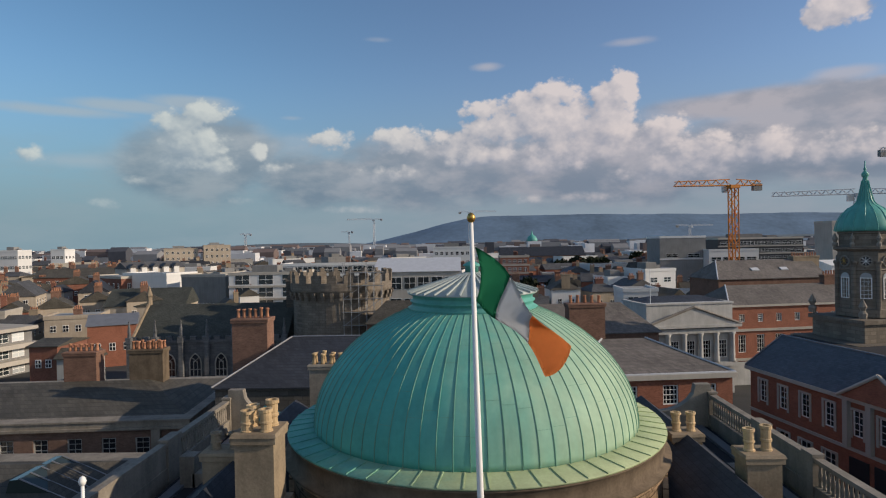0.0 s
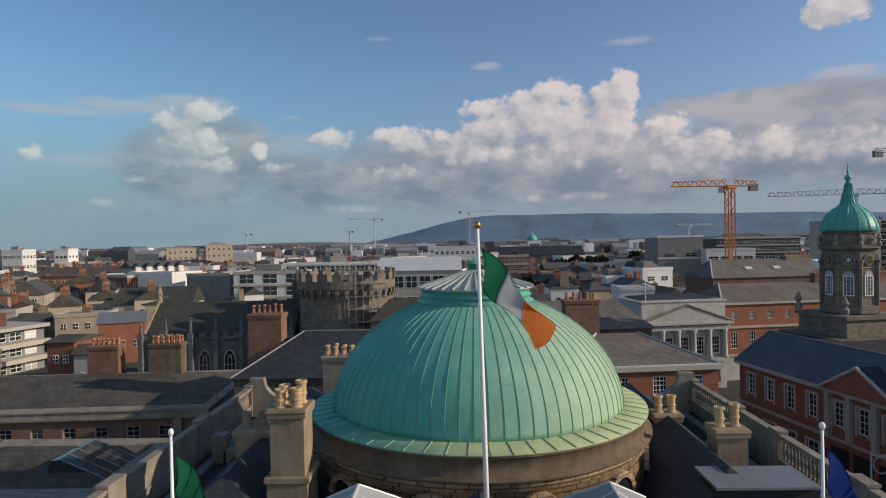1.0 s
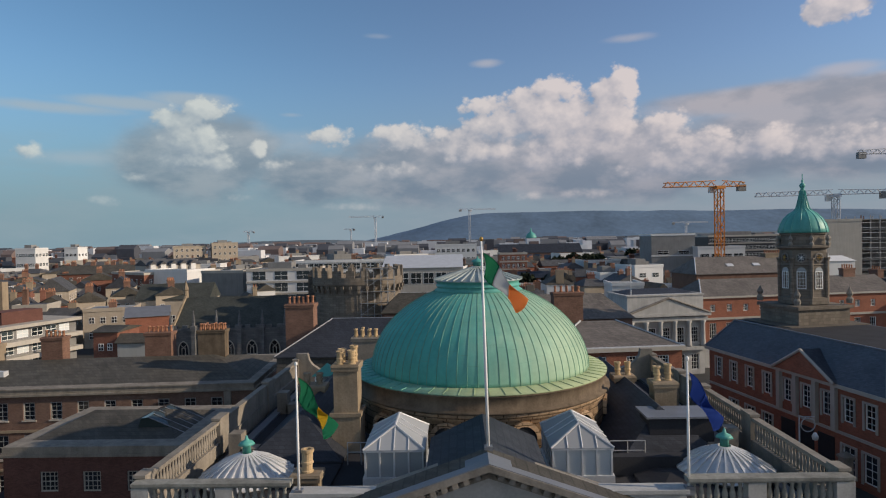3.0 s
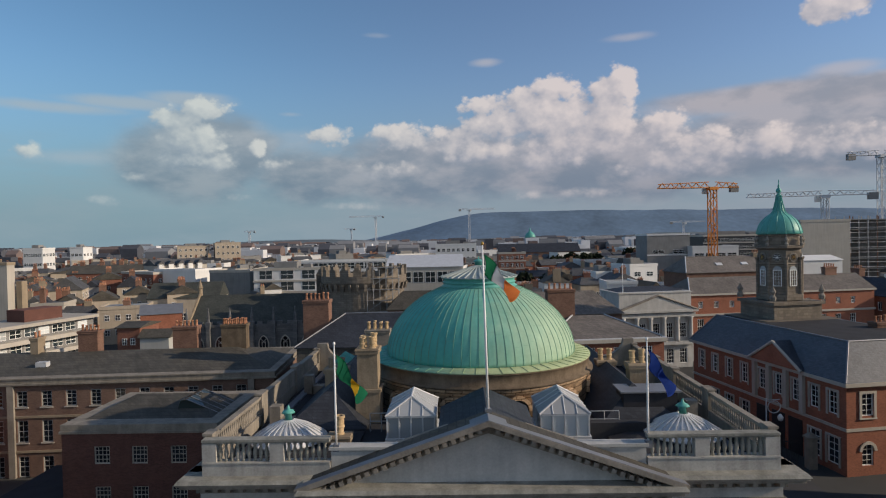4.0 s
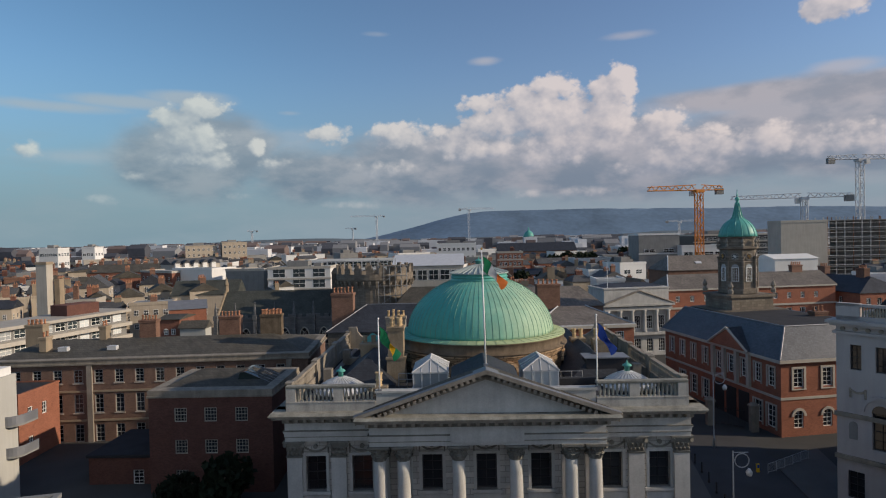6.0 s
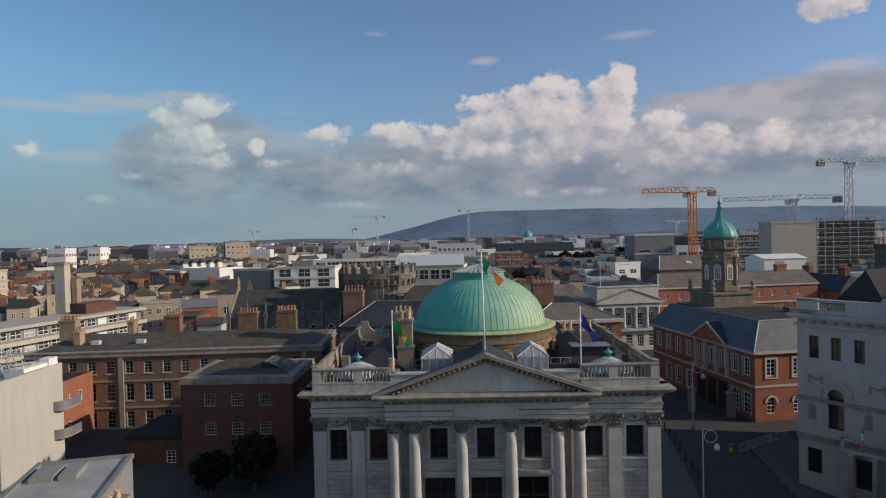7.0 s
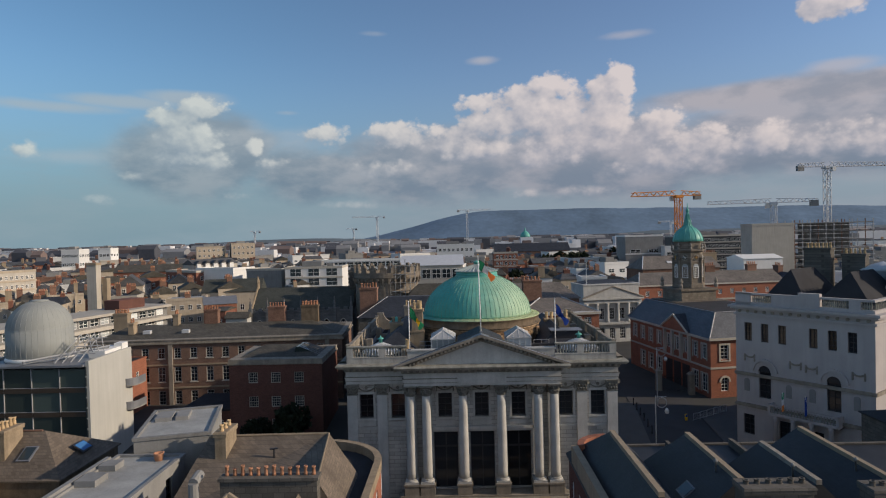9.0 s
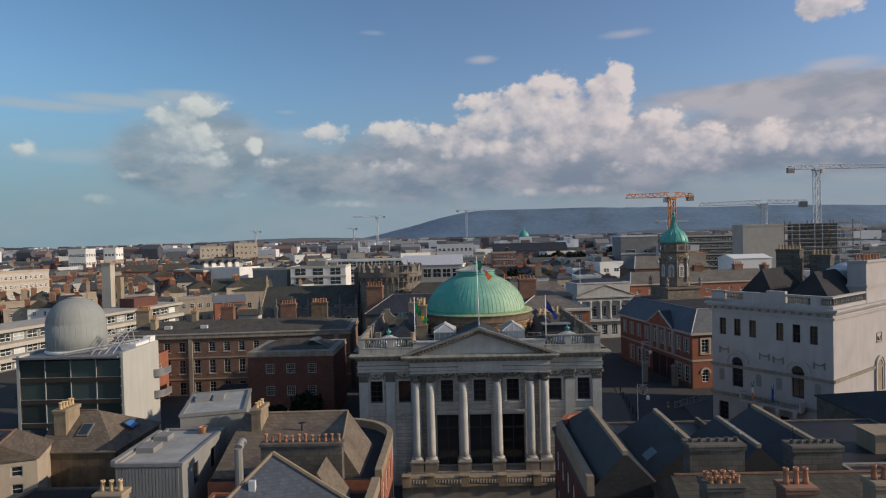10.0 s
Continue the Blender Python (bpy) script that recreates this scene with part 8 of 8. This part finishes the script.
def frame_building(x, y, w, d, z0, floors, fh, name="building_frame"):
    f = thing(name, pose(x, y, z0), "half-built steel and concrete frame wrapped in scaffolding", "construction")
    n = int(w / 3.2)
    for k in range(floors + 1):
        part("floor_slab", boxes((0, w, 0, d, k * fh, k * fh + 0.35)), GREYR, f)
    for i in range(n + 1):
        for yy in (0.2, d - 0.2):
            part("post", boxes((i * w / n - 0.14, i * w / n + 0.14, yy - 0.14, yy + 0.14, 0, floors * fh + 1.6)), CHIMB if i % 3 == 0 else STEEL, f)
    for k in range(floors * 2):
        part("guard_rail", rod(bmesh.new(), (-0.4, -0.3, 0.9 + k * fh / 2), (w + 0.4, -0.3, 0.9 + k * fh / 2), 0.08, 5), LEADW, f)
    part("inner_core", boxes((w * 0.2, w * 0.8, d * 0.35, d * 0.7, 0, floors * fh)), GREYR, f)


# the crowded quarter east of the chapel
block("gabled_house", "cream gabled house with slate roof and tall windows", -112.9, 180.2, 8.0, 15, 4.6, 16.0, CREAMB, SLATEB, 24, 2, 3, (1.2, 2.0), along="y", side_cols=4, chim=1, cat="house", ridge=3.4)
block("gabled_house", "cream gabled house with slate roof and tall windows", -122.9, 161.7, 8.5, 14, 4.6, 16.5, CREAMB, SLATEN, 24, 2, 3, (1.2, 1.9), along="y", side_cols=4, cat="house", ridge=3.8)
block("hall_building", "old hall with broad dark slate roof and cream gable", -87.5, 150, 19.0, 12, 4.6, 14.6, CREAMB, SLATEM, 8, 5, 1, (1.4, 2.0), ridge=4.0)
block("brick_house", "small brick house with lit orange gable wall", -76.0, 124, 9.0, 9, 4.6, 13.2, ORANGEB, LEAD, 24, 3, 1, (1.2, 1.6), side_cols=2, cat="house", ridge=1.9)
block("rendered_house", "buff rendered house with flat roof and square windows", -91.7, 134, 10.9, 10, 4.6, 13.8, CREAMB, FELT, 18, 4, 2, (1.2, 1.5), side_cols=3, chim=1, cat="house")
block("brick_terrace", "long red brick terrace with dormered slate roof", -165.3, 236, 38.5, 14, 4.6, 17.9, REDL, SLATE, 12, 12, 3, (1.4, 2.0), side_cols=3, chim=5, cat="terrace", ridge=3.4)
block("office_building", "plain white rendered slab with flat roof", -110.7, 201.1, 20.7, 12, 4.6, 20.4, WHITEW, FELT, -25.5, 0, 0)
block("office_building", "grey office with one long dark window band", -84.5, 186.0, 15.0, 10, 4.6, 20.2, GREYR, FELT, -12, 1, 1, (14.0, 1.6), band=CONCRETE, wmat=GLASSB)
block("brick_terrace", "orange-red brick terrace end with pale parapet", -127.8, 210.3, 23.4, 10, 4.6, 19.4, REDL, FELT, -36, 7, 3, (1.2, 1.8), band=CONCRETE, cat="terrace", side_cols=2)
block("pale_terrace", "pale terrace with a row of small gables", -119.0, 219, 21.0, 11, 4.6, 21.4, CONCRETE, SLATEN, 50, 8, 3, (1.5, 2.0), side_cols=3, cat="terrace", ridge=2.3)
for g in range(5):
    block("gabled_dormer", "small white gabled dormer on a terrace", -117.6 + 2.55 * g, 218.6 + 3.04 * g, 1.9, 3.0, 20.6, 22.0, WHITEW, SLATEN, 50, 1, 1, (1.0, 1.0), ridge=1.1, along="y", cat="dormer")
block("office_building", "white stepped flats above the roofs", -250.8, 330, 11.0, 12, 4.6, 28.5, WHITEW, FELT, 3, 8, 4, (2.0, 1.8), plant=True, side_cols=4, wmat=GLASSB)
block("office_building", "white cube-shaped block above the roofs", -268.1, 400, 9.0, 12, 4.6, 28.5, WHITEW, FELT, 3, 3, 3, (2.0, 1.8), plant=True, side_cols=3)
block("brick_flats", "tan brick flats with flat stepped roof", -205.0, 425, 22.0, 22, 4.6, 27.5, CREAMB, FELT, 24, 6, 5, (1.6, 1.8), plant=True, side_cols=5)
block("brick_flats", "tan brick flats with flat stepped roof", -180.0, 432, 18.0, 22, 4.6, 29.5, CREAMB, FELT, 24, 5, 5, (1.6, 1.8), plant=True, side_cols=5)
block("white_house", "small white rendered house with slate roof", -53.2, 80, 4.7, 3, 4.6, 14.6, PALEW, SLATE, 2, 3, 2, (0.7, 1.0), cat="house", ridge=1.2)
block("red_house", "narrow red brick house with white windows", -57.2, 80.5, 3.7, 7, 4.6, 16.2, REDL, SLATE, 2, 2, 3, (0.8, 1.1), cat="house", ridge=0.6)
block("office_building", "long cream office with five window rows", -173.6, 133.5, 40, 14, 4.6, 22.6, CONCRETE, FELT, 66, 22, 5, (0.95, 1.3), band=CREAMB, cat="office")
block("town_house", "cream house with slate roof", -104.8, 150, 8, 10, 4.6, 14.4, CREAMB, SLATE, 28, 3, 2, (1.1, 1.6), ridge=2.6, along="y", side_cols=3, chim=2, cat="house")
block("town_house", "red brick house with slate roof", -113.0, 146, 8, 9, 4.6, 13.6, REDL, SLATEB, 28, 3, 2, (1.1, 1.6), ridge=2.4, along="y", side_cols=3, chim=2, cat="house")
block("town_house", "buff gabled house with slate roof", -98.5, 158, 8, 10, 4.6, 15.2, CREAMB, SLATE, 28, 3, 2, (1.1, 1.6), ridge=2.5, along="y", side_cols=3, chim=2, cat="house")
block("town_house", "buff gabled house with slate roof", -81.9, 150, 8, 10, 4.6, 15.9, CREAMB, SLATE, 28, 3, 2, (1.1, 1.6), ridge=2.2, along="y", side_cols=3, chim=2, cat="house")
block("town_house", "red brick house with slate roof", -142.5, 215, 12, 12, 4.6, 16.5, REDL, SLATE, 28, 3, 2, (1.1, 1.6), ridge=2.8, along="y", side_cols=3, chim=2, cat="house")
block("town_house", "red brick house with slate roof", -130.9, 228, 12, 12, 4.6, 16.0, REDL, SLATEB, 28, 3, 2, (1.1, 1.6), ridge=2.8, along="y", side_cols=3, chim=2, cat="house")
frame_building(138, 204, 32, 14, 5.0, 8, 3.5)

far_green = thing("copper_dome_church", pose(82, 700, 0), "distant church with green copper dome", "church")
part("drum", lathe(bmesh.new(), [(6, 0), (6, 26), (6.5, 26.5)], seg=20), GOTHIC, far_green)
part("dome", lathe(bmesh.new(), [(6.3, 26.5), (6.0, 30), (4.5, 33), (2, 35), (0.8, 36), (0.6, 39), (0, 40)], seg=20), COPPERD, far_green, smooth=True)


# ---- cranes ----
def crane(x, y, z0, z_jib, rot, jib, counter, material, label, luff=0.0, size=1.6):
    """A lattice tower crane: mast, jib, counter-jib, cab and apex."""
    c = thing("tower_crane", pose(x, y, z0, 0, 0, rot), label, "crane", "tower cranes")
    h, s, r = z_jib - z0, size / 2, 0.09 * size
    bm = bmesh.new()
    for sx in (-s, s):
        for sy in (-s, s):
            rod(bm, (sx, sy, 0), (sx, sy, h), r, 5)
    n = max(3, int(h / (size * 1.2)))
    for i in range(n):
        a, b = h * i / n, h * (i + 1) / n
        k = 1 if i % 2 else -1
        for sy in (-s, s):
            rod(bm, (-s * k, sy, a), (s * k, sy, b), r * 0.7, 4)
            rod(bm, (sy, -s * k, a), (sy, s * k, b), r * 0.7, 4)
        rod(bm, (-s, -s, b), (s, -s, b), r * 0.6, 4)
    part("mast", bm, material, c)

    def truss(x0, x1, zt):
        bm = bmesh.new()
        ln = x1 - x0
        n = max(3, int(abs(ln) / (size * 1.3)))
        for y_ in (-s * 0.7, s * 0.7):
            rod(bm, (x0, y_, h), (x1, y_, h + luff * abs(ln)), r * 0.8, 5)
        rod(bm, (x0, 0, h + size * 0.9), (x1, 0, h + size * 0.6 + luff * abs(ln)), r * 0.8, 5)
        for i in range(n):
            a, b = x0 + ln * i / n, x0 + ln * (i + 1) / n
            za, zb = h + luff * abs(a), h + luff * abs(b)
            for y_ in (-s * 0.7, s * 0.7):
                rod(bm, (a, y_, za), ((a + b) / 2, 0, (za + zb) / 2 + size * 0.8), r * 0.55, 4)
                rod(bm, ((a + b) / 2, 0, (za + zb) / 2 + size * 0.8), (b, y_, zb), r * 0.55, 4)
        return bm

    part("jib", truss(s, jib, 0), material, c)
    part("counter_jib", truss(-s, -counter, 0), material, c)
    part("counterweight", boxes((-counter, -counter + 3.0, -0.8, 0.8, h - 1.8, h + 0.6)), GREYR, c)
    part("cab", boxes((s, s + 1.6, -s - 1.4, -s, h - 2.2, h - 0.2)), WHITEW, c)
    part("slewing_ring", boxes((-s * 1.4, s * 1.4, -s * 1.4, s * 1.4, h - 0.9, h + 0.2)), material, c)


crane(95.1, 217.2, 4.50, 46.6, 186, 21, 10, CRANEO, "orange lattice tower crane above the roofs", size=2.4)
crane(129.5, 204.3, 4.50, 42.0, 172, 26, 17, CRANEW, "pale grey lattice tower crane", size=1.9)
crane(166.9, 230.4, 4.50, 58.8, 4, 45, 14, CRANEW, "pale grey lattice tower crane beside a building frame", size=2.2)
crane(-118, 860, 4.18, 62, 178, 38, 12, CRANEW, "distant pale tower crane", size=2.2)
crane(12, 700, 4.50, 62, 3, 30, 12, CRANEW, "distant pale tower crane", size=2.0)
crane(-330, 950, 4.00, 46, 176, 8, 10, CRANEW, "distant pale tower crane", size=2.4)
crane(258, 700, 4.50, 42, 5, 26, 16, CRANEW, "distant pale tower crane", size=1.8)
crane(-160, 900, 4.10, 46, 172, 12, 6, CRANEW, "distant pale tower crane", size=1.6)

# ---- the town beyond ----
KEEP = [(-150, -40, 98, 216), (-112, -40, 150, 218), (-30, 4, 86, 178), (-70, -20, 80, 125), (24, 105, 90, 142), (-18, 12, 322, 350), (14, 30, 244, 268), (82, 172, 195, 325), (-116, -60, 50, 128), (0, 26, 60, 86), (94, 122, 148, 192), (-175, -134, 140, 170), (-150, -52, 130, 252), (-75, -38, 76, 92), (-182, -140, 125, 185), (-125, -80, 40, 130)]


def free(x, y, w, d):
    return not any(x < b and x + w > a and y < e and y + d > c for a, b, c, e in KEEP)


rr = random.Random(11)
STACK = {}


def stack(parent, x, y, z0, z1, w, material):
    """A far chimney: the stack, and its row of pots as one part."""
    h = round(z1 - z0, 0)
    key = (h, round(w, 1), material.name)
    if key not in STACK:
        pots = bmesh.new()
        n = max(2, int(w / 0.4))
        for i in range(n):
            lathe(pots, [(0.16, h), (0.12, h + 0.6), (0.0, h + 0.62)], -w / 2 + w * (i + 0.5) / n, 0, 6)
        STACK[key] = (mesh_of("chimney", boxes((-w / 2, w / 2, -0.5, 0.5, 0, h - 0.25), (-w / 2 - 0.1, w / 2 + 0.1, -0.6, 0.6, h - 0.25, h)), material), mesh_of("pot_row", pots, POT))
    c = put("chimney", STACK[key][0], parent, pose(x, y, z0))
    tagged(put("pot_row", STACK[key][1], c), kind="stuff")


y = 100.0
while y < 520:
    half = 0.80 * (y + 66)
    x = -half - rr.uniform(0, 10)
    deep = rr.uniform(8, 12) * (1 + y / 600)
    near = y < 330
    while x < half:
        kind = rr.random()
        grow = 0.75 + y / 420
        w = rr.uniform(6, 15) * grow if y > 215 else rr.uniform(5, 9)
        yy = y + rr.uniform(-2, 4)
        step = w + rr.uniform(0.2, 3.5)
        if free(x, yy, w, deep) and rr.random() < 0.95:
            rot = rr.uniform(4, 34) if x < -30 else rr.uniform(-12, 16)
            low = -62 > x > -120 and y < 150
            top = 4.6 + rr.uniform(6.0, 11.5) + (1.2 if y > 230 else 0) - (2.5 if low else 0)
            if kind < 0.42:
                wall = rr.choice((CREAMB, ORANGEB, REDL, CREAMB, CREAMB, CONCRETE, WHITEW))
                al = rr.choice("xxy")
                rg = rr.uniform(1.8, 3.0)
                b = block("town_house", rr.choice(("brick town house with slate roof and chimneys", "old brick house with pitched slate roof")), x, yy, w, deep * 0.8, 4.6, top, wall, rr.choice((SLATE, SLATEN, SLATEN, SLATEB)), rot, max(2, int(w / 3.4)) if near else 0, 2 if near else 0, (1.1, 1.7), ridge=rg, along=al, hip=rr.choice((0, 0, 2.5)), cat="house")
                for f in rr.choice(((0.05, 0.95), (0.5,), (0.1, 0.6))):
                    p = (w * f, deep * 0.4) if al == "x" else (w / 2, deep * 0.8 * f)
                    stack(b, *p, top - 4.6, top - 4.6 + rg + rr.choice((1.0, 2.0)), rr.choice((1.4, 2.2)), rr.choice((CHIMB, RENDER, REDB)))
            elif kind < 0.60:
                n = rr.choice((1, 2, 2, 3))
                for g in range(n):
                    ww = w / n
                    block("gabled_house", "gabled house end with slate roof", x + g * ww, yy, ww - 0.4, deep * 0.8, 4.6, top - 1, rr.choice((CREAMB, CREAMB, CONCRETE, REDL, ORANGEB)), rr.choice((SLATE, SLATEN)), rot, 2 if near else 0, 2 if near else 0, (0.9, 1.5), ridge=rr.uniform(2.4, 3.6), along="y", cat="house")
            elif kind < 0.84:
                wall = rr.choice((WHITEW, WHITEW, WHITEW, CONCRETE, GREYR))
                b = block("office_building", rr.choice(("white flat-roofed office with window bands", "pale modern office block with roof plant")), x, yy, w * 1.2, deep, 4.6, top + rr.uniform(0, 4.5), wall, rr.choice((FELT, FELT, DKFELT)), rot, max(2, int(w / 3.4)), 3 if near else 2, (2.4, 1.5), plant=rr.random() < 0.6, cat="office", wmat=GLASSB)
                step = w * 1.2 + rr.uniform(0.2, 3)
            else:
                block("low_building", "low flat-roofed brick building", x, yy, w * 1.1, deep, 4.6, top - 1.5, rr.choice((CHIMB, GREYR, CONCRETE)), rr.choice((FELT, FELT, LEADW, DKFELT)), rot, int(w / 4) if near else 0, 1, (1.6, 1.4), plant=rr.random() < 0.5, cat="building")
        x += step
    y += deep * rr.uniform(1.15, 1.5)

# small crowded houses between the larger ones
TAKEN = [(-96, -64, 146, 170), (-125, -104, 158, 200), (-116, -60, 184, 215), (-132, -100, 196, 245), (-58, -20, 96, 125), (-126, -113, 194, 216), (-134, -120, 172, 194), (-96, -66, 161, 178), (-76, -60, 120, 136), (-94, -76, 132, 148), (-168, -125, 234, 252), (-120, -96, 215, 236), (-114, -104, 122, 132)]
rq = random.Random(23)
for j in range(9):
    for i in range(12):
        x = -168 + 9.5 * i + rq.uniform(-2, 2) + 2.0 * (j % 2)
        y = 134 + 12.5 * j + rq.uniform(-2.5, 2.5)
        w, d = rq.uniform(5.0, 7.5), rq.uniform(7, 9.5)
        if -60 < x or x < -0.80 * (y + 66) or any(x < b and x + w > a and y < e and y + d > c for a, b, c, e in TAKEN):
            continue
        top = 4.6 + rq.uniform(6.5, 10.5)
        rg = rq.uniform(1.8, 3.0)
        wall = rq.choice((CREAMB, CREAMB, CREAMB, REDL, ORANGEB, WHITEW, CREAMB, CONCRETE))
        h = block("town_house", rq.choice(("narrow old town house with slate roof", "small gabled town house with chimney")), x, y, w, d, 4.6, top, wall, rq.choice((SLATE, SLATEN, SLATEN, SLATEB)), rq.uniform(14, 34), 2, 2, (0.9, 1.4), ridge=rg if rq.random() < 0.7 else 0, along=rq.choice("xyyy"), side_cols=3, cat="house")
        stack(h, w * rq.choice((0.15, 0.85)), d * 0.5, top - 4.6, top - 4.6 + rg + 1.2, rq.choice((1.2, 1.8)), rq.choice((CHIMB, REDL, RENDER)))

# far walls and roofs lean blue-grey: distance haze tinted into the colours
TOWN = surface("far_town", (0.22, 0.225, 0.235), 0.9, var=0.2, scale=0.02, fine=0.3, bump=0)
TOWNW = surface("far_white_walls", (0.60, 0.61, 0.63), 0.8, var=0.15, scale=0.02, fine=0.3, bump=0)
TOWND = surface("far_dark_roofs", (0.075, 0.08, 0.095), 0.9, var=0.3, scale=0.02, fine=0.3, bump=0)
TOWNR = surface("far_hazed_brick", (0.17, 0.13, 0.12), 0.9, var=0.25, scale=0.02, fine=0.3, bump=0)
for mat_, share, name in ((TOWND, 2200, "far_roofs"), (TOWN, 2600, "far_buildings"), (TOWNW, 3600, "far_white_buildings"), (TOWNR, 1500, "far_brick_buildings")):
    vs, fs = [], []
    for i in range(share):
        y = 500 * (5.6 ** rr.random()) + 10
        x = rr.uniform(-0.78, 0.78) * (y + 70)
        w, d, h = rr.uniform(5, 17) * (y / 900 + 0.5) * rr.choice((1, 1, 1.8)), rr.uniform(7, 16), 6 + rr.uniform(4, 11) + (rr.random() < 0.22) * rr.uniform(3, 12)
        z = -max(0, (y - 700) * 0.002)
        k = len(vs)
        g = rr.random() < 0.55 and mat_ is not TOWNW
        up = rr.uniform(2, 4)
        vs += [(x, y, 0), (x + w, y, 0), (x + w, y + d, 0), (x, y + d, 0), (x, y, h + z), (x + w, y, h + z), (x + w, y + d, h + z), (x, y + d, h + z)]
        fs += [(k, k + 1, k + 5, k + 4), (k + 1, k + 2, k + 6, k + 5), (k + 2, k + 3, k + 7, k + 6), (k + 3, k, k + 4, k + 7)]
        if g:
            vs += [(x, y + d / 2, h + z + up), (x + w, y + d / 2, h + z + up)]
            fs += [(k + 4, k + 5, k + 9, k + 8), (k + 7, k + 6, k + 9, k + 8), (k + 4, k + 7, k + 8), (k + 5, k + 6, k + 9)]
        else:
            fs.append((k + 4, k + 5, k + 6, k + 7))
    me = bpy.data.meshes.new(name)
    me.from_pydata(vs, [], fs)
    me.materials.append(mat_)
    tagged(new(name, me), "crowd of distant town buildings", "town", kind="stuff")

# ---- hills on the horizon ----
def ridge_line(name, y, tops, material, label, depth=500):
    bm = bmesh.new()
    n = 160
    rows = [[], [], []]
    x0, x1 = -4400, 4400
    for i in range(n + 1):
        x = x0 + (x1 - x0) * i / n
        f = (x / y) / 0.0175
        h = 0.0
        for lo_, hi_, amp in tops:
            q = min(1.0, max(0.0, (f - lo_) / (hi_ - lo_)))
            h += amp * q * q * (3 - 2 * q)
        h += 6 * noise.noise(Vector((x * 0.003, y, 0))) + 3 * noise.noise(Vector((x * 0.011, y, 4)))
        rows[0].append(bm.verts.new((x, y - depth, -40)))
        rows[1].append(bm.verts.new((x, y - depth * 0.4, max(-10, h * 0.6) - 5)))
        rows[2].append(bm.verts.new((x, y, max(2, h))))
    for r in range(2):
        for i in range(n):
            bm.faces.new((rows[r][i], rows[r][i + 1], rows[r + 1][i + 1], rows[r + 1][i]))
    tagged(new(name, mesh_of(name, bm, material, True)), label, "hills", kind="structure")


# low hills, distance haze put into their blue-grey base colour
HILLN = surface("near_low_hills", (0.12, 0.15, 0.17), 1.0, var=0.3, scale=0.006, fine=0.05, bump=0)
ridge_line("backdrop", 4300, [(-12, -5, 60), (-8, 3, 142), (12, 24, -16), (30, 50, -40)], HILL, "mountains tinted with blue haze on the horizon")
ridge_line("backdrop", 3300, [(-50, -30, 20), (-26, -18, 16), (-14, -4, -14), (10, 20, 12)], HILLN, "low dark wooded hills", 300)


# ---- trees ----
def tree(x, y, z, h, r, seed, label="dark leafy tree among the roofs"):
    t = thing("tree", pose(x, y, z), label, "tree")
    q = random.Random(seed)
    bm = bmesh.new()
    rod(bm, (0, 0, -0.5), (0.1, 0, h * 0.5), r * 0.09, 8)
    for i in range(7):
        a = i * 0.9 + q.random()
        rod(bm, (0, 0, h * (0.25 + 0.04 * i)), (r * 0.6 * math.cos(a), r * 0.6 * math.sin(a), h * (0.5 + 0.05 * i)), r * 0.035, 5)
    part("trunk", bm, BARK, t)
    vs, fs = [], []
    for i in range(900):
        u, v_ = q.uniform(-1, 1), q.uniform(0, 2 * math.pi)
        rad = r * (0.45 + 0.55 * q.random() ** 0.4) * (0.8 + 0.35 * noise.noise(Vector((math.cos(v_) * 1.7, math.sin(v_) * 1.7, u * 2 + seed))))
        p = Vector((rad * math.sqrt(1 - u * u) * math.cos(v_), rad * math.sqrt(1 - u * u) * math.sin(v_), h * 0.62 + rad * u * 0.62 * h / (2 * r) * 1.3))
        s = 0.16 * r * q.uniform(0.5, 1.1)
        e = Euler((q.uniform(0, 6), q.uniform(0, 6), q.uniform(0, 6))).to_matrix()
        k = len(vs)
        vs += [tuple(p + e @ Vector(c)) for c in ((-s, -s * 0.5, 0), (s, -s * 0.5, s * 0.2), (s * 0.7, s * 0.6, 0), (-s * 0.6, s * 0.7, s * 0.25))]
        fs.append((k, k + 1, k + 2, k + 3))
    me = bpy.data.meshes.new("crown")
    me.from_pydata(vs, [], fs)
    me.materials.append(LEAF)
    put("crown", me, t)
    return t


tree(-24.5, 26.5, 3.0, 6.6, 2.9, 1, "dark leafy tree in the shaded yard")
tree(-29.0, 26.0, 3.0, 5.2, 2.4, 2, "dark leafy tree in the shaded yard")
tree(-66.0, 33.0, 3.6, 11.0, 4.5, 3, "green tree behind the glass block")
for i, (x, y, h) in enumerate(((62, 330, 16), (70, 336, 15), (55, 340, 14), (78, 345, 15), (-75, 330, 13), (24, 215, 12), (33, 220, 11), (-20, 360, 14), (120, 420, 16), (-190, 300, 14), (-210, 320, 14), (14, 230, 11))):
    tree(x, y, 4.6, h, h * 0.42, 20 + i)
